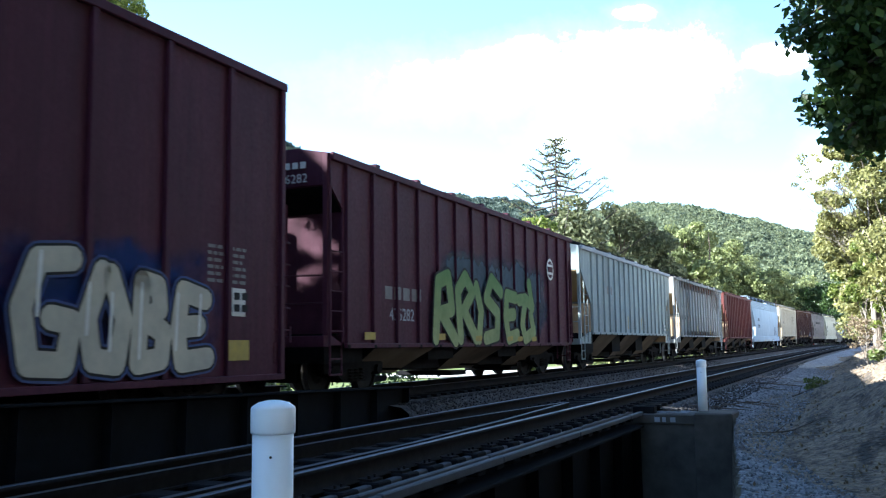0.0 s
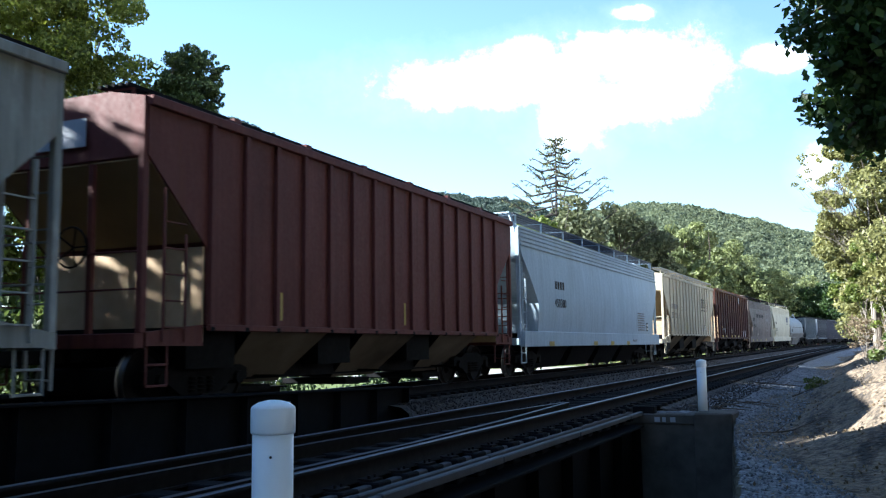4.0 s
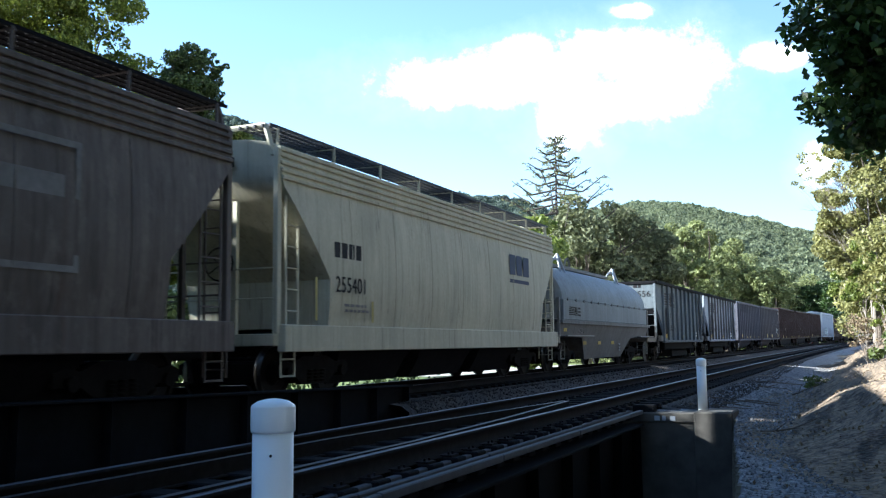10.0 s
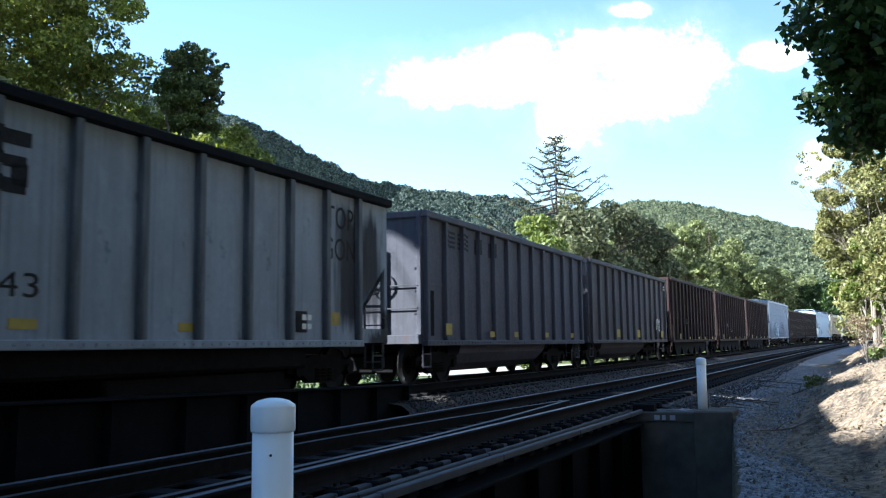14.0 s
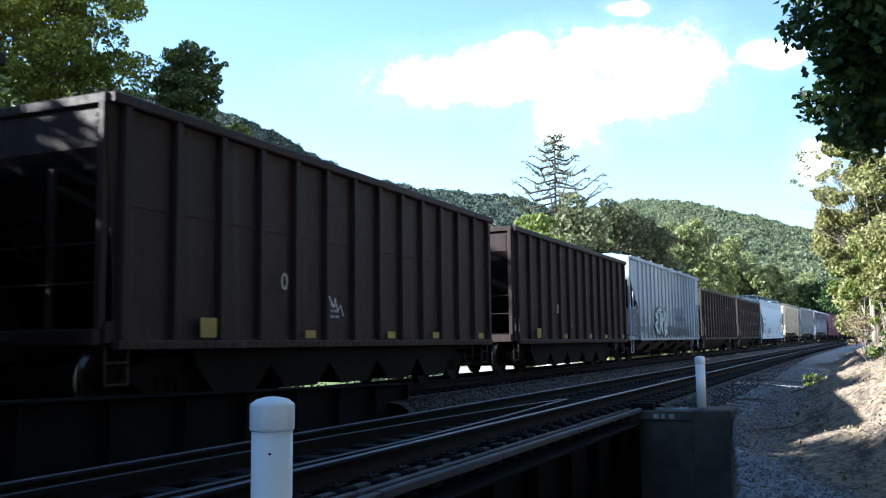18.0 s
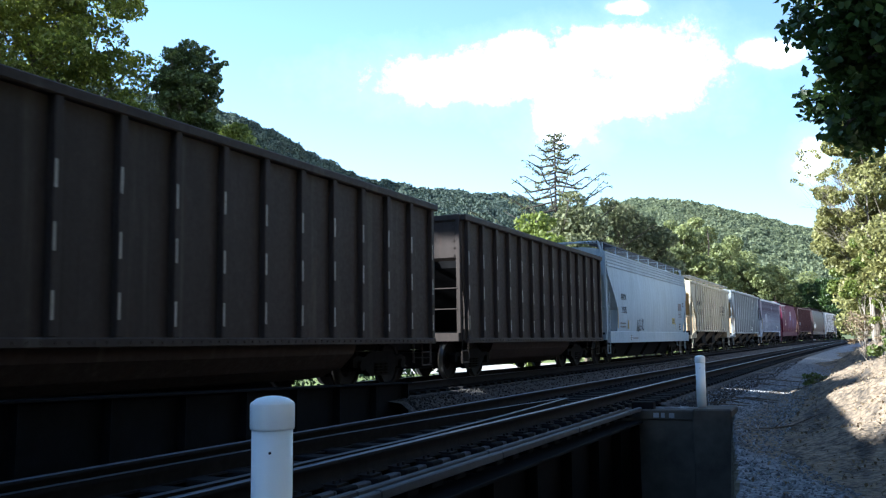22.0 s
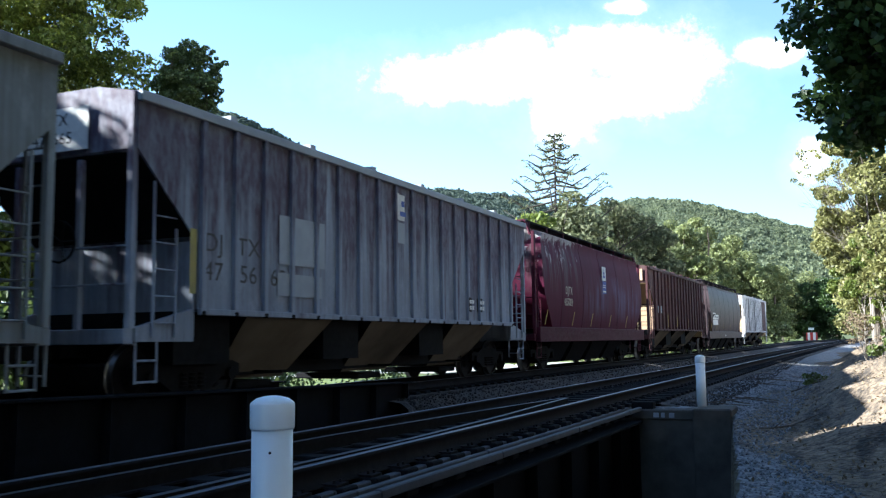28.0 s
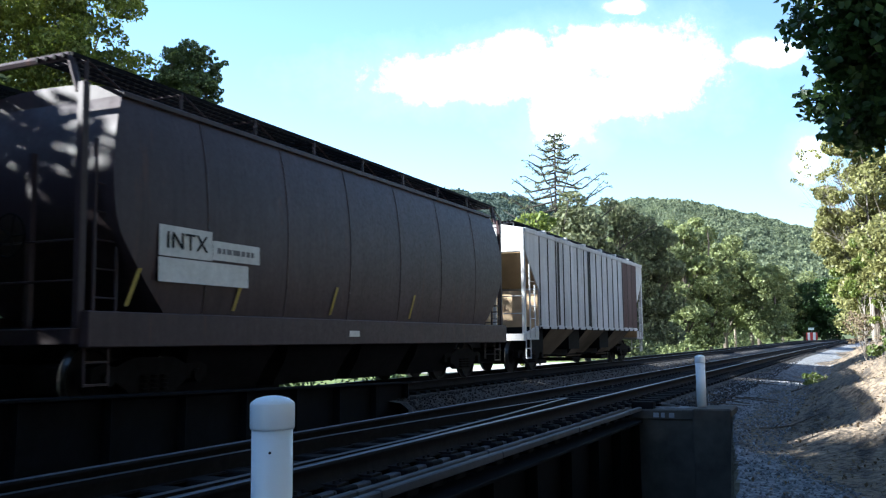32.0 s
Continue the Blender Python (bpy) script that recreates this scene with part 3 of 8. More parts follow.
# ---- trackside ----
cab = thing("trackside_marker", "red and white striped trackside marker board beside the track", "sign", "", pose(*spot(-1.62, 186), ground_at(*spot(-1.62, 186))))
bm = bmesh.new()
box(bm, -0.05, 0.05, -0.05, 0.05, -0.3, 3.1)
part("post", bm, M["galv"], cab)
bm = bmesh.new()
box(bm, -1.0, 1.0, -0.12, -0.06, 0.5, 2.3, 0.02)
part("board", bm, M["redlamp"], cab, "dull red board")
for q in (-0.5, 0.45):
    bm = bmesh.new()
    box(bm, q - 0.22, q + 0.22, -0.135, -0.122, 0.52, 2.28)
    part("stripe", bm, M["whitep"], cab, "white vertical stripe")
bm = bmesh.new()
box(bm, -0.55, 0.45, -0.1, -0.06, 2.75, 3.2, 0.02)
part("plate", bm, M["whitep"], cab, "small white plate")

up = thing("utility_pole", "weathered wooden utility pole among the trees", "utility pole", "", pose(*spot(-5.85, 138), ground_at(*spot(-5.85, 138))))
bm = bmesh.new()
rod(bm, (0, 0, -0.5), (0, 0, 13.2), 0.17, 0.11, 8)
part("pole", bm, M["wood"], up)
bm = bmesh.new()
box(bm, -1.1, 1.1, -0.06, 0.06, 12.3, 12.42)
part("crossarm", bm, M["wood"], up)
for q in (-0.95, -0.4, 0.4, 0.95):
    bm = bmesh.new()
    lathe(bm, [(0.05, 12.42), (0.07, 12.5), (0.04, 12.58)], 8)
    bmesh.ops.translate(bm, verts=bm.verts, vec=(q, 0, 0))
    part("insulator", bm, M["whitep"], up)
bm = bmesh.new()
rod(bm, (0.28, 0, 10.9), (0.28, 0, 11.8), 0.2, 0.2, 10)
part("transformer", bm, M["galv"], up)

# road along the far side of the field
bm = bmesh.new()
prev = None
for i in range(40):
    f = i / 39
    b = -40 + 36 * f
    near_ = 46 + 42 * f - 13 * min(1, max(0, (b + 28) / 4)) * (1 - f)
    x, y = spot(b, near_)
    z = ground_at(x, y) + 0.05
    a, c = bm.verts.new((x, y, z)), bm.verts.new((*spot(b, 50.5 + 46 * f), ground_at(*spot(b, 50.5 + 46 * f)) + 0.05))
    if prev:
        bm.faces.new((prev[0], a, c, prev[1]))
    prev = (a, c)
bmesh.ops.recalc_face_normals(bm, faces=bm.faces[:])
setting(part("road", bm, M["roadgrey"]), "pale gravel road beyond the railway", "road")

# ---- woods ----
rt = random.Random(11)


def placed(b, d, z=None):
    x, y = spot(b, d)
    return (x, y, ground_at(x, y))


def aimed(b, e, d):
    """A point at a bearing and height angle from the eye, d metres away over the ground."""
    x, y = spot(b, d)
    return Vector((x, y, EYE[2] + d * math.tan(radians(e))))


def clumps_in(rnd, root, d, n, r, b_range, e_range, keep, depth=2.0):
    """Leaf clumps spread over a stretch of bearings and heights d metres away, where keep(bearing, height) holds; relative to root."""
    out = []
    while len(out) < n:
        b, e = rnd.uniform(*b_range), rnd.uniform(*e_range)
        if not keep(b, e):
            continue
        p = aimed(b, e, d + rnd.uniform(-depth, depth)) - Vector(root)
        q = r * rnd.uniform(0.6, 1.3)
        out.append((tuple(p), (q * rnd.uniform(.9, 1.3), q * rnd.uniform(.9, 1.3), q * rnd.uniform(.55, .85))))
    return out


# broadleaf trees behind the train
def tall_outline(b, e):
    edge = np.interp(e, (9, 12, 15, 17, 18.2, 19, 20, 26), (-39.8, -40.2, -41.4, -41.9, -42.9, -43.6, -43.0, -43.4))
    gaps = ((-45.9, 15.1, 0.9, 0.5), (-41.9, 15.4, 0.4, 0.7), (-44.6, 17.7, 0.35, 0.4))
    return b < edge and all(((b - p) / w) ** 2 + ((e - q) / h) ** 2 > 1 for p, q, w, h in gaps)


root = placed(-47.5, 38)
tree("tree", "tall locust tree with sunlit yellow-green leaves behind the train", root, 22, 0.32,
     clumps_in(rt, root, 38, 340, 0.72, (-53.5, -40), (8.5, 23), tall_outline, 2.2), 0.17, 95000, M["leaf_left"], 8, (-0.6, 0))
root = placed(-39.5, 36)
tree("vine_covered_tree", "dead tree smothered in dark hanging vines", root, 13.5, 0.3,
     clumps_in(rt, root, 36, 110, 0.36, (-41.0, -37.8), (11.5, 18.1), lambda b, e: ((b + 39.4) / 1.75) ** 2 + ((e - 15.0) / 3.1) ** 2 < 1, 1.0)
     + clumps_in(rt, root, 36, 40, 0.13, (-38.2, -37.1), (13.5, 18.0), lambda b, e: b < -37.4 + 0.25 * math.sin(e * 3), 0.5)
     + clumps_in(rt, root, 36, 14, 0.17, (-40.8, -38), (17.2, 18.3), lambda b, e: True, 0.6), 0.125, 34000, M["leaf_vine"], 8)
root = placed(-36.0, 40)
tree("tree", "bushy young tree with bright sunlit leaves", root, 11.5, 0.15,
     clumps_in(rt, root, 40, 44, 0.55, (-37.8, -34.6), (5, 13.4), lambda b, e: e < 13.4 - 0.9 * (b + 36.3) ** 2, 1.4), 0.2, 16000, M["leaf_bright"])
root = placed(-40.5, 33)
tree("tree", "leafy undergrowth tree behind the train", root, 8.4, 0.15,
     clumps_in(rt, root, 33, 100, 0.5, (-44.5, -36.8), (4, 12.9), lambda b, e: e < 12.9 - 0.05 * (b + 40.5) ** 2, 1.5), 0.18, 28000, M["leaf_left"])
root = placed(-48.0, 32)
tree("tree", "leafy undergrowth tree beside the tall locust", root, 8.4, 0.15,
     clumps_in(rt, root, 32, 70, 0.7, (-55, -43), (3, 12.5), lambda b, e: True, 1.5), 0.2, 20000, M["leaf_left"])
root = placed(-33.5, 44)
tree("tree", "low dark green tree at the edge of the field", root, 7.4, 0.12,
     clumps_in(rt, root, 44, 30, 0.6, (-36, -32.4), (2, 9.0), lambda b, e: e < 9.2 - 0.5 * (b + 34.6) ** 2, 1.5), 0.2, 9000, M["leaf_vine"])

# the tall spruce with a bare top, and the trees round it
sp = thing("spruce", "tall half-dead spruce with bare upward-curving branches", "tree", "", pose(*placed(-16.4, 88)))
bm = bmesh.new()
rod(bm, (0, 0, -0.4), (0.15, 0, 22.3), 0.3, 0.03, 8)
part("trunk", bm, M["deadwood"], sp)
tips = []
for i in range(64):
    z = 11.0 + 10.9 * (i / 63) ** 1.0
    ln = (22.9 - z) * 0.78 * rt.uniform(0.7, 1.1)
    a = i * 2.399
    d = Vector((math.cos(a), math.sin(a), 0))
    bm = bmesh.new()
    p = Vector((0.1, 0, z))
    q = p + d * ln * 0.55 + Vector((0, 0, -0.12 * ln))
    r = p + d * ln + Vector((0, 0, 0.16 * ln))
    rod(bm, p, q, 0.1, 0.075, 4, False)
    rod(bm, q, r, 0.075, 0.03, 4, False)
    for k in range(9):
        f = rt.uniform(0.25, 1)
        o = p.lerp(q, f / 0.6) if f < 0.6 else q.lerp(r, (f - 0.6) / 0.4)
        e = o + Vector((rt.uniform(-.5, .5), rt.uniform(-.5, .5), rt.uniform(-.4, .2))) * 0.9 + d * 0.3
        rod(bm, o, e, 0.03, 0.012, 3, False)
        tips.append(o.lerp(e, 0.6))
    part("branch", bm, M["deadwood"], sp)
low = np.concatenate([blob_points(260, (math.cos(i * 2.4) * r, math.sin(i * 2.4) * r, 4 + i * 0.35), (1.4, 1.4, 0.7)) for i, r in enumerate(np.linspace(4.4, 2.6, 18))])
top_n = np.concatenate([blob_points(4, t, (0.26, 0.26, 0.1)) for t in tips])
ob = new("crown", leaf_cloud("crown", np.concatenate([low, top_n]), 0.3, M["leaf_conifer"], 0.4))
ob.parent = sp


def wood_tree(b, d, h, w, mat, label, n=13000, leaf=0.4, low=0.04):
    cl = clump_list(rt, (0, 0, h * (0.5 + low * 0.5)), (w * 0.62, w * 0.62, h * (0.5 - low * 0.55)), 40, w * 0.27)
    return tree("tree", label, placed(b, d), h, 0.2 + h * 0.008, cl, leaf, n, M[mat], 6, group="wood beyond the field")


for row in ((-18.2, 66, 11.0, 4.6, "leaf_bright", "round tree with bright yellow-green leaves"),
            (-14.6, 84, 15.2, 5.2, "leaf_conifer", "dark dull-green conifer beside the spruce"),
            (-12.6, 88, 15.6, 5.4, "leaf_conifer", "dark dull-green conifer in the field wood"),
            (-10.9, 90, 14.4, 4.6, "leaf_conifer", "grey-green conifer at the wood's edge"),
            (-17.6, 92, 12.4, 4.4, "leaf_conifer", "dark conifer under the bare spruce top"),
            (-8.7, 112, 16.4, 4.6, "leaf_mid", "broad green tree at the field's edge"),
            (-7.3, 120, 18.4, 4.8, "leaf_mid", "tall green tree at the field's edge"),
            (-9.9, 118, 13.6, 4.4, "leaf_conifer", "dark tree between the wood's two halves"),
            (-6.4, 128, 15.6, 4.4, "leaf_mid", "green tree beside the utility pole"),
            (-9.4, 140, 18.5, 5.6, "leaf_mid", "tall broad green tree in the wood"),
            (-4.5, 128, 11.8, 4.4, "leaf_mid", "broad olive-green tree by the line"),
            (-4.9, 150, 14.2, 5.2, "leaf_mid", "green tree behind the pole"),
            (-3.6, 146, 12.2, 3.8, "leaf_mid", "olive-green tree by the curve"),
            # next three wear the darkest leaves to paint the wood's shaded notch
            (-2.0, 192, 12.5, 4.6, "leaf_near", "conifer at the curve, shade in its leaf colour"),
            (-1.0, 194, 13.0, 5.0, "leaf_near", "conifer beyond the curve, shade in its leaf colour"),
            (-0.2, 190, 12.5, 5.0, "leaf_near", "conifer above the cut, shade in its leaf colour"),
            (-3.2, 190, 15.0, 6.0, "leaf_mid", "tall tree beyond the curve"),
            (-7.6, 176, 19.5, 6.5, "leaf_mid", "tall tree in the back of the wood"),
            (-10.9, 150, 17.5, 5.8, "leaf_conifer", "dark tree behind the conifers"),
            (-12.8, 140, 17.0, 6.0, "leaf_mid", "tree behind the conifers"),
            (-6.9, 205, 22.0, 7.0, "leaf_mid", "tall green tree at the foot of the ridge"),
            (-5.4, 215, 19.5, 7.0, "leaf_mid", "broad green tree at the foot of the ridge"),
            (-4.2, 205, 17.5, 6.5, "leaf_mid", "green tree at the foot of the ridge"),
            (-2.9, 220, 16.5, 6.5, "leaf_near", "green tree on the slope of the ridge"),
            (-1.6, 215, 15.5, 6.5, "leaf_mid", "olive tree on the slope of the ridge"),
            (-8.8, 200, 23.0, 7.0, "leaf_mid", "tall olive tree at the foot of the ridge"),
            (-21.0, 130, 10.0, 6.0, "leaf_mid", "low broad tree across the field"),
            (-24.0, 150, 11.0, 6.5, "leaf_mid", "broad tree across the field"),
            (-28.0, 150, 12.0, 6.5, "leaf_mid", "green tree across the field"),
            (-32.0, 140, 13.0, 6.5, "leaf_mid", "broad green tree below the hill")):
    wood_tree(*row)
# undergrowth close behind the train
cs = []
for i in range(120):
    x, y = rt.uniform(-22, -14.2), rt.uniform(-8, 21)
    cs.append(blob_points(150, (x, y, ground_at(x, y) + 1.0), (1.3, 1.3, rt.uniform(1.0, 1.9))))
tagged(new("undergrowth", leaf_cloud("undergrowth", np.concatenate(cs), 0.2, M["leaf_vine"])), "dense dark undergrowth behind the train", "brush", kind="stuff")
# knee-high brush on the slope beyond the bridge
cs = []
for i in range(110):
    x, y = rt.uniform(-19, -14.0), rt.uniform(9, 31)
    if abs(math.degrees(math.atan2(x, y)) + 31) < 1.2:
        continue
    cs.append(blob_points(110, (x, y, ground_at(x, y) + 0.6), (0.9, 0.9, rt.uniform(0.7, 1.0))))
tagged(new("brush", leaf_cloud("brush", np.concatenate(cs), 0.15, M["leaf_vine"])), "knee-high dark brush on the slope behind the train", "brush", kind="stuff")
# low brush along the foot of the wood
cs = []
for i in range(260):
    b = rt.uniform(-15, 1.5)
    x, y = spot(b, rt.uniform(100, 190) if b > -9 else rt.uniform(80, 120))
    u = x - float(np.interp(y, _y, _x))
    if u > -9:
        continue
    cs.append(blob_points(160, (x, y, ground_at(x, y) + 0.9), (2.6, 2.6, rt.uniform(1.2, 3.4))))
tagged(new("brush", leaf_cloud("brush", np.concatenate(cs), 0.34, M["leaf_mid"])), "low green brush at the foot of the wood", "brush", kind="stuff")


def hillside(name, label, crest, r_foot, r_top, mat, n, seed):
    """A wooded hill: a sloping sheet up to an uneven crest, and crowns of leaves on it. crest: bearing, degrees of height."""
    r = np.random.default_rng(seed)
    bs, es = np.array([c[0] for c in crest]), np.array([c[1] for c in crest])

    def z_at(b, f):
        return (np.interp(b, bs, np.tan(np.radians(es + 0.32))) * r_top - 5) * f ** 0.9 + (0.7 * np.sin(b * 1.7 + f * 9) + 0.5 * np.sin(b * 5.3)) * f
    bb, ff = np.meshgrid(np.linspace(bs[0], bs[-1], 60), np.concatenate([np.linspace(0, 1, 14), [1.5]]))
    rr = r_foot + (r_top - r_foot) * ff
    zz = np.where(ff > 1, 0, z_at(bb, np.minimum(ff, 1)))
    v = np.stack([rr * np.sin(np.radians(bb)), rr * np.cos(np.radians(bb)), zz], -1).reshape(-1, 3)
    i = np.arange(v.shape[0]).reshape(bb.shape)
    q = np.stack([i[:-1, :-1], i[:-1, 1:], i[1:, 1:], i[1:, :-1]], -1).reshape(-1, 4)
    hill = setting(new(name, sheet(name, v, q, M["soilwood"], True)), label, "hill")
    b = r.uniform(bs[0], bs[-1], n)
    f = r.random(n) ** 0.6
    f[: n // 9] = r.uniform(0.97, 1.0, n // 9)
    d = r_foot + (r_top - r_foot) * f
    k = 46
    c = np.stack([d * np.sin(np.radians(b)), d * np.cos(np.radians(b)), z_at(b, f) + 2.5], -1)
    size = r.uniform(0.9, 3.3, n) * (r_top / 600) ** 0.3
    dirs = r.normal(size=(n, k, 3))
    dirs /= np.linalg.norm(dirs, axis=2)[:, :, None]
    dirs[:, :, 2] = np.abs(dirs[:, :, 2]) * 1.1
    pts = c[:, None, :] + dirs * size[:, None, None] * (0.7 + 0.35 * r.random((n, k, 1)))
    crowns = new("forest_canopy", leaf_cloud("forest_canopy", pts.reshape(-1, 3), np.repeat(size, k) * 0.44, mat, 0.85))
    crowns.parent = hill
    tagged(crowns, "dense green canopy of leafy trees", kind="stuff")


M["soilwood"] = simple("shaded_forest_floor", (0.045, 0.065, 0.03), (0.09, 0.11, 0.05), 0.3, 0.95)
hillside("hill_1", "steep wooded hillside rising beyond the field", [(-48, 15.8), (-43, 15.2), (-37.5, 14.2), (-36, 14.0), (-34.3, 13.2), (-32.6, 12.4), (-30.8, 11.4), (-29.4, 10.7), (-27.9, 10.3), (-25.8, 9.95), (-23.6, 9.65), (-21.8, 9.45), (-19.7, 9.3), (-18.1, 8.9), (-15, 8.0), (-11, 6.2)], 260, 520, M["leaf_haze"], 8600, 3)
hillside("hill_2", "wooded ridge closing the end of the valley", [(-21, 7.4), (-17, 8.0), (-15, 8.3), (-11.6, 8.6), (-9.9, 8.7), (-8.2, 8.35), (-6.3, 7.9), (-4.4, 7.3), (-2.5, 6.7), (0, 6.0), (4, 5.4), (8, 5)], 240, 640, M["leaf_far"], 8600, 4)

# right bank: pale sunlit trees, bare twigs, and the branch that hangs in from above
for b, d, h, w, n, mat in ((1.6, 62, 12.0, 3.2, 9000, "leaf_right"), (1.9, 78, 9.5, 3.4, 7000, "leaf_right"), (3.6, 34, 10.5, 2.2, 6000, "leaf_right")):
    cl = clump_list(rt, (0, 0, h * 0.5), (w * 0.6, w * 0.7, h * 0.46), 26, w * 0.32)
    tree("tree", "thin bank tree with pale sunlit autumn leaves", placed(b, d), h, 0.09, cl, 0.16 if d < 60 else 0.24, n, M[mat], 8, (-0.5, 0), "bank trees")
root = placed(1.9, 48)
tree("tree", "thin bank tree with pale sunlit autumn leaves", root, 11.5, 0.11,
     clumps_in(rt, root, 48, 150, 0.42, (-1.2, 4.5), (3.5, 12.6), lambda b, e: b > np.interp(e, (4, 5.5, 7, 8.5, 9.5, 11, 12.6), (-0.3, -0.9, -1.0, -0.7, 0.1, -0.2, 0.0)) and ((b - 0.3) / 0.6) ** 2 + ((e - 10.1) / 0.8) ** 2 > 1, 3.0),
     0.17, 40000, M["leaf_right"], 10, (-0.5, 0), "bank trees")
root = placed(1.6, 47)
tree("tree", "half-bare bank tree with a few grey-green leaves", root, 10.0, 0.06,
     clumps_in(rt, root, 46, 34, 0.16, (-2.4, 0.6), (8.3, 11.2), lambda b, e: rt.random() < (b + 2.9) / 3, 1.0), 0.13, 900, M["leaf_right"], 11, (-0.8, 0), "bank trees", M["twig"])
for b0, d, n, e0, e1, left, mat, label in ((1.2, 47, 40, 0.9, 5.4, -0.62, "leaf_bright", "round green leafy bush on the bank"), (2.4, 44, 34, 1.8, 6.4, 0.6, "leaf_bright", "tall green leafy bush on the bank"), (2.2, 52, 40, 0.6, 8.0, 0.2, "leaf_right", "pale leafy bush on the bank")):
    root = placed(b0, d)
    tree("shrub", label, root, 4.2, 0.06, clumps_in(rt, root, d, n, 0.36, (left, 4.4), (e0, e1), lambda b, e: (b - left) > 0.5 * abs((e - (e0 + e1) / 2) / (e1 - e0) * 2) ** 2, 1.4), 0.13, 11000, M[mat], 6, (0, 0), "bank bushes", M["twig"])
root = placed(1.2, 35)
tree("shrub", "dry brown bush at the foot of the bank", root, 1.6, 0.04, clumps_in(rt, root, 35, 60, 0.12, (0.2, 3.0), (-0.1, 1.7), lambda b, e: True, 0.8), 0.07, 1500, M["leaf_dry"], 9, (0, 0), "bank bushes", M["twig"])
for b, d, n, b_r, e_r, leaf, label in ((-1.5, 27.5, 16, (-2.3, -0.7), (-2.5, -1.85), 0.07, "low dark green weeds at the gravel's edge"), (2.1, 20, 14, (1.6, 3.4), (-0.9, 0.5), 0.08, "green fern-like weeds on the bank")):
    root = placed(b, d)
    tree("shrub", label, root, 0.35, 0.012, clumps_in(rt, root, d, n, 0.13, b_r, e_r, lambda b, e: True, 0.5), leaf, 900, M["leaf_vine"], 5, (0, 0), "bank weeds", M["twig"])
# bare twig sprays
tw = thing("bare_sapling", "leafless grey sapling leaning out from the bank", "tree", "", pose(*placed(1.7, 46)))
bm = bmesh.new()


def spray(bm, p, d, ln, r, depth):
    e = p + d * ln
    rod(bm, p, e, r, r * 0.6, 4, False)
    if depth:
        for _ in range(3):
            q = (d + Vector((rt.uniform(-.7, .5), rt.uniform(-.6, .6), rt.uniform(-.3, .6)))).normalized()
            spray(bm, p.lerp(e, rt.uniform(.5, 1)), q, ln * rt.uniform(.55, .8), r * 0.55, depth - 1)


rod(bm, (0, 0, -0.3), (0, 0, 7), 0.08, 0.03, 6)
part("stem", bm, M["twig"], tw)
for k in range(6):
    bm = bmesh.new()
    spray(bm, Vector((0, 0, 2.0 + k * 0.8)), Vector((-0.35 - 0.05 * k, 0.1 * (k % 3 - 1), 0.8)).normalized(), 1.6, 0.024, 4)
    part("branch", bm, M["twig"], tw)

big = thing("overhanging_tree", "large tree with dark broad leaves hanging over the bank", "tree", "", pose(2.5, 7.6, ground_at(2.5, 7.6)))
bm = bmesh.new()
rod(bm, (0, 0, -0.4), (0.1, 0.2, 4.2), 0.26, 0.2, 10)
rod(bm, (0.1, 0.2, 4.2), (0, 0.5, 8.5), 0.2, 0.08, 8)
part("trunk", bm, M["bark"], big)
ends = []
rb = random.Random(19)
base = Vector((2.5, 7.6, ground_at(2.5, 7.6)))
for bearing, lift, dist in ((-1.9, 19.9, 7.8), (-1.5, 18.9, 8.1), (-0.9, 20.4, 7.9), (-0.6, 18.2, 8.2), (-0.3, 16.9, 7.9), (0.1, 19.3, 8.1), (0.3, 16.2, 8.0), (-0.1, 14.2, 8.0), (0.5, 13.4, 8.2), (0.9, 12.6, 7.9), (0.9, 15.0, 8.1), (1.6, 12.9, 8.0), (2.6, 12.3, 8.1), (0.4, 21.6, 8.0), (1.0, 21.0, 7.6), (1.7, 20.6, 8.4), (2.4, 20.2, 8.0), (1.0, 18.8, 8.1), (1.7, 18.2, 7.7), (2.4, 17.6, 8.3), (1.5, 16.6, 8.0), (2.2, 16.0, 7.8), (2.1, 14.6, 8.1), (2.6, 13.6, 7.9), (2.9, 15.2, 8.2), (3.4, 18.5, 8),
                            (0.8, 23.5, 8), (2, 25, 7.5), (5, 30, 7), (-2, 34, 7.5), (8, 26, 9), (14, 36, 7), (-4, 45, 6.5), (24, 40, 9), (30, 30, 10), (3, 50, 6)):
    x, y = spot(bearing, dist)
    e = Vector((x, y, EYE[2] + dist * math.tan(radians(lift)))) - base
    bm = bmesh.new()
    p = Vector((0.08, 0.2, min(max(2.6, e.z + 0.3), 7.5)))
    m_ = p.lerp(e, 0.5) + Vector((0, 0, 0.3))
    rod(bm, p, m_, 0.06, 0.04, 6, False)
    rod(bm, m_, e, 0.04, 0.012, 5, False)
    for _ in range(10):
        o = m_.lerp(e, rb.uniform(0.3, 1))
        t_ = o + Vector((rb.uniform(-.24, .24), rb.uniform(-.4, .4), rb.uniform(-.3, .2)))
        rod(bm, o, t_, 0.012, 0.004, 4, False)
        ends += [o.lerp(t_, f) for f in (0.4, 0.7, 1.0)]
    part("limb", bm, M["bark"], big)
pts = np.concatenate([blob_points(32, e, (0.16, 0.24, 0.15), 0.2) for e in ends])
ob = new("crown", leaf_cloud("crown", pts, 0.075 * (0.7 + 0.6 * RNG.random(len(pts))), M["leaf_over"], 0.75))
ob.parent = big
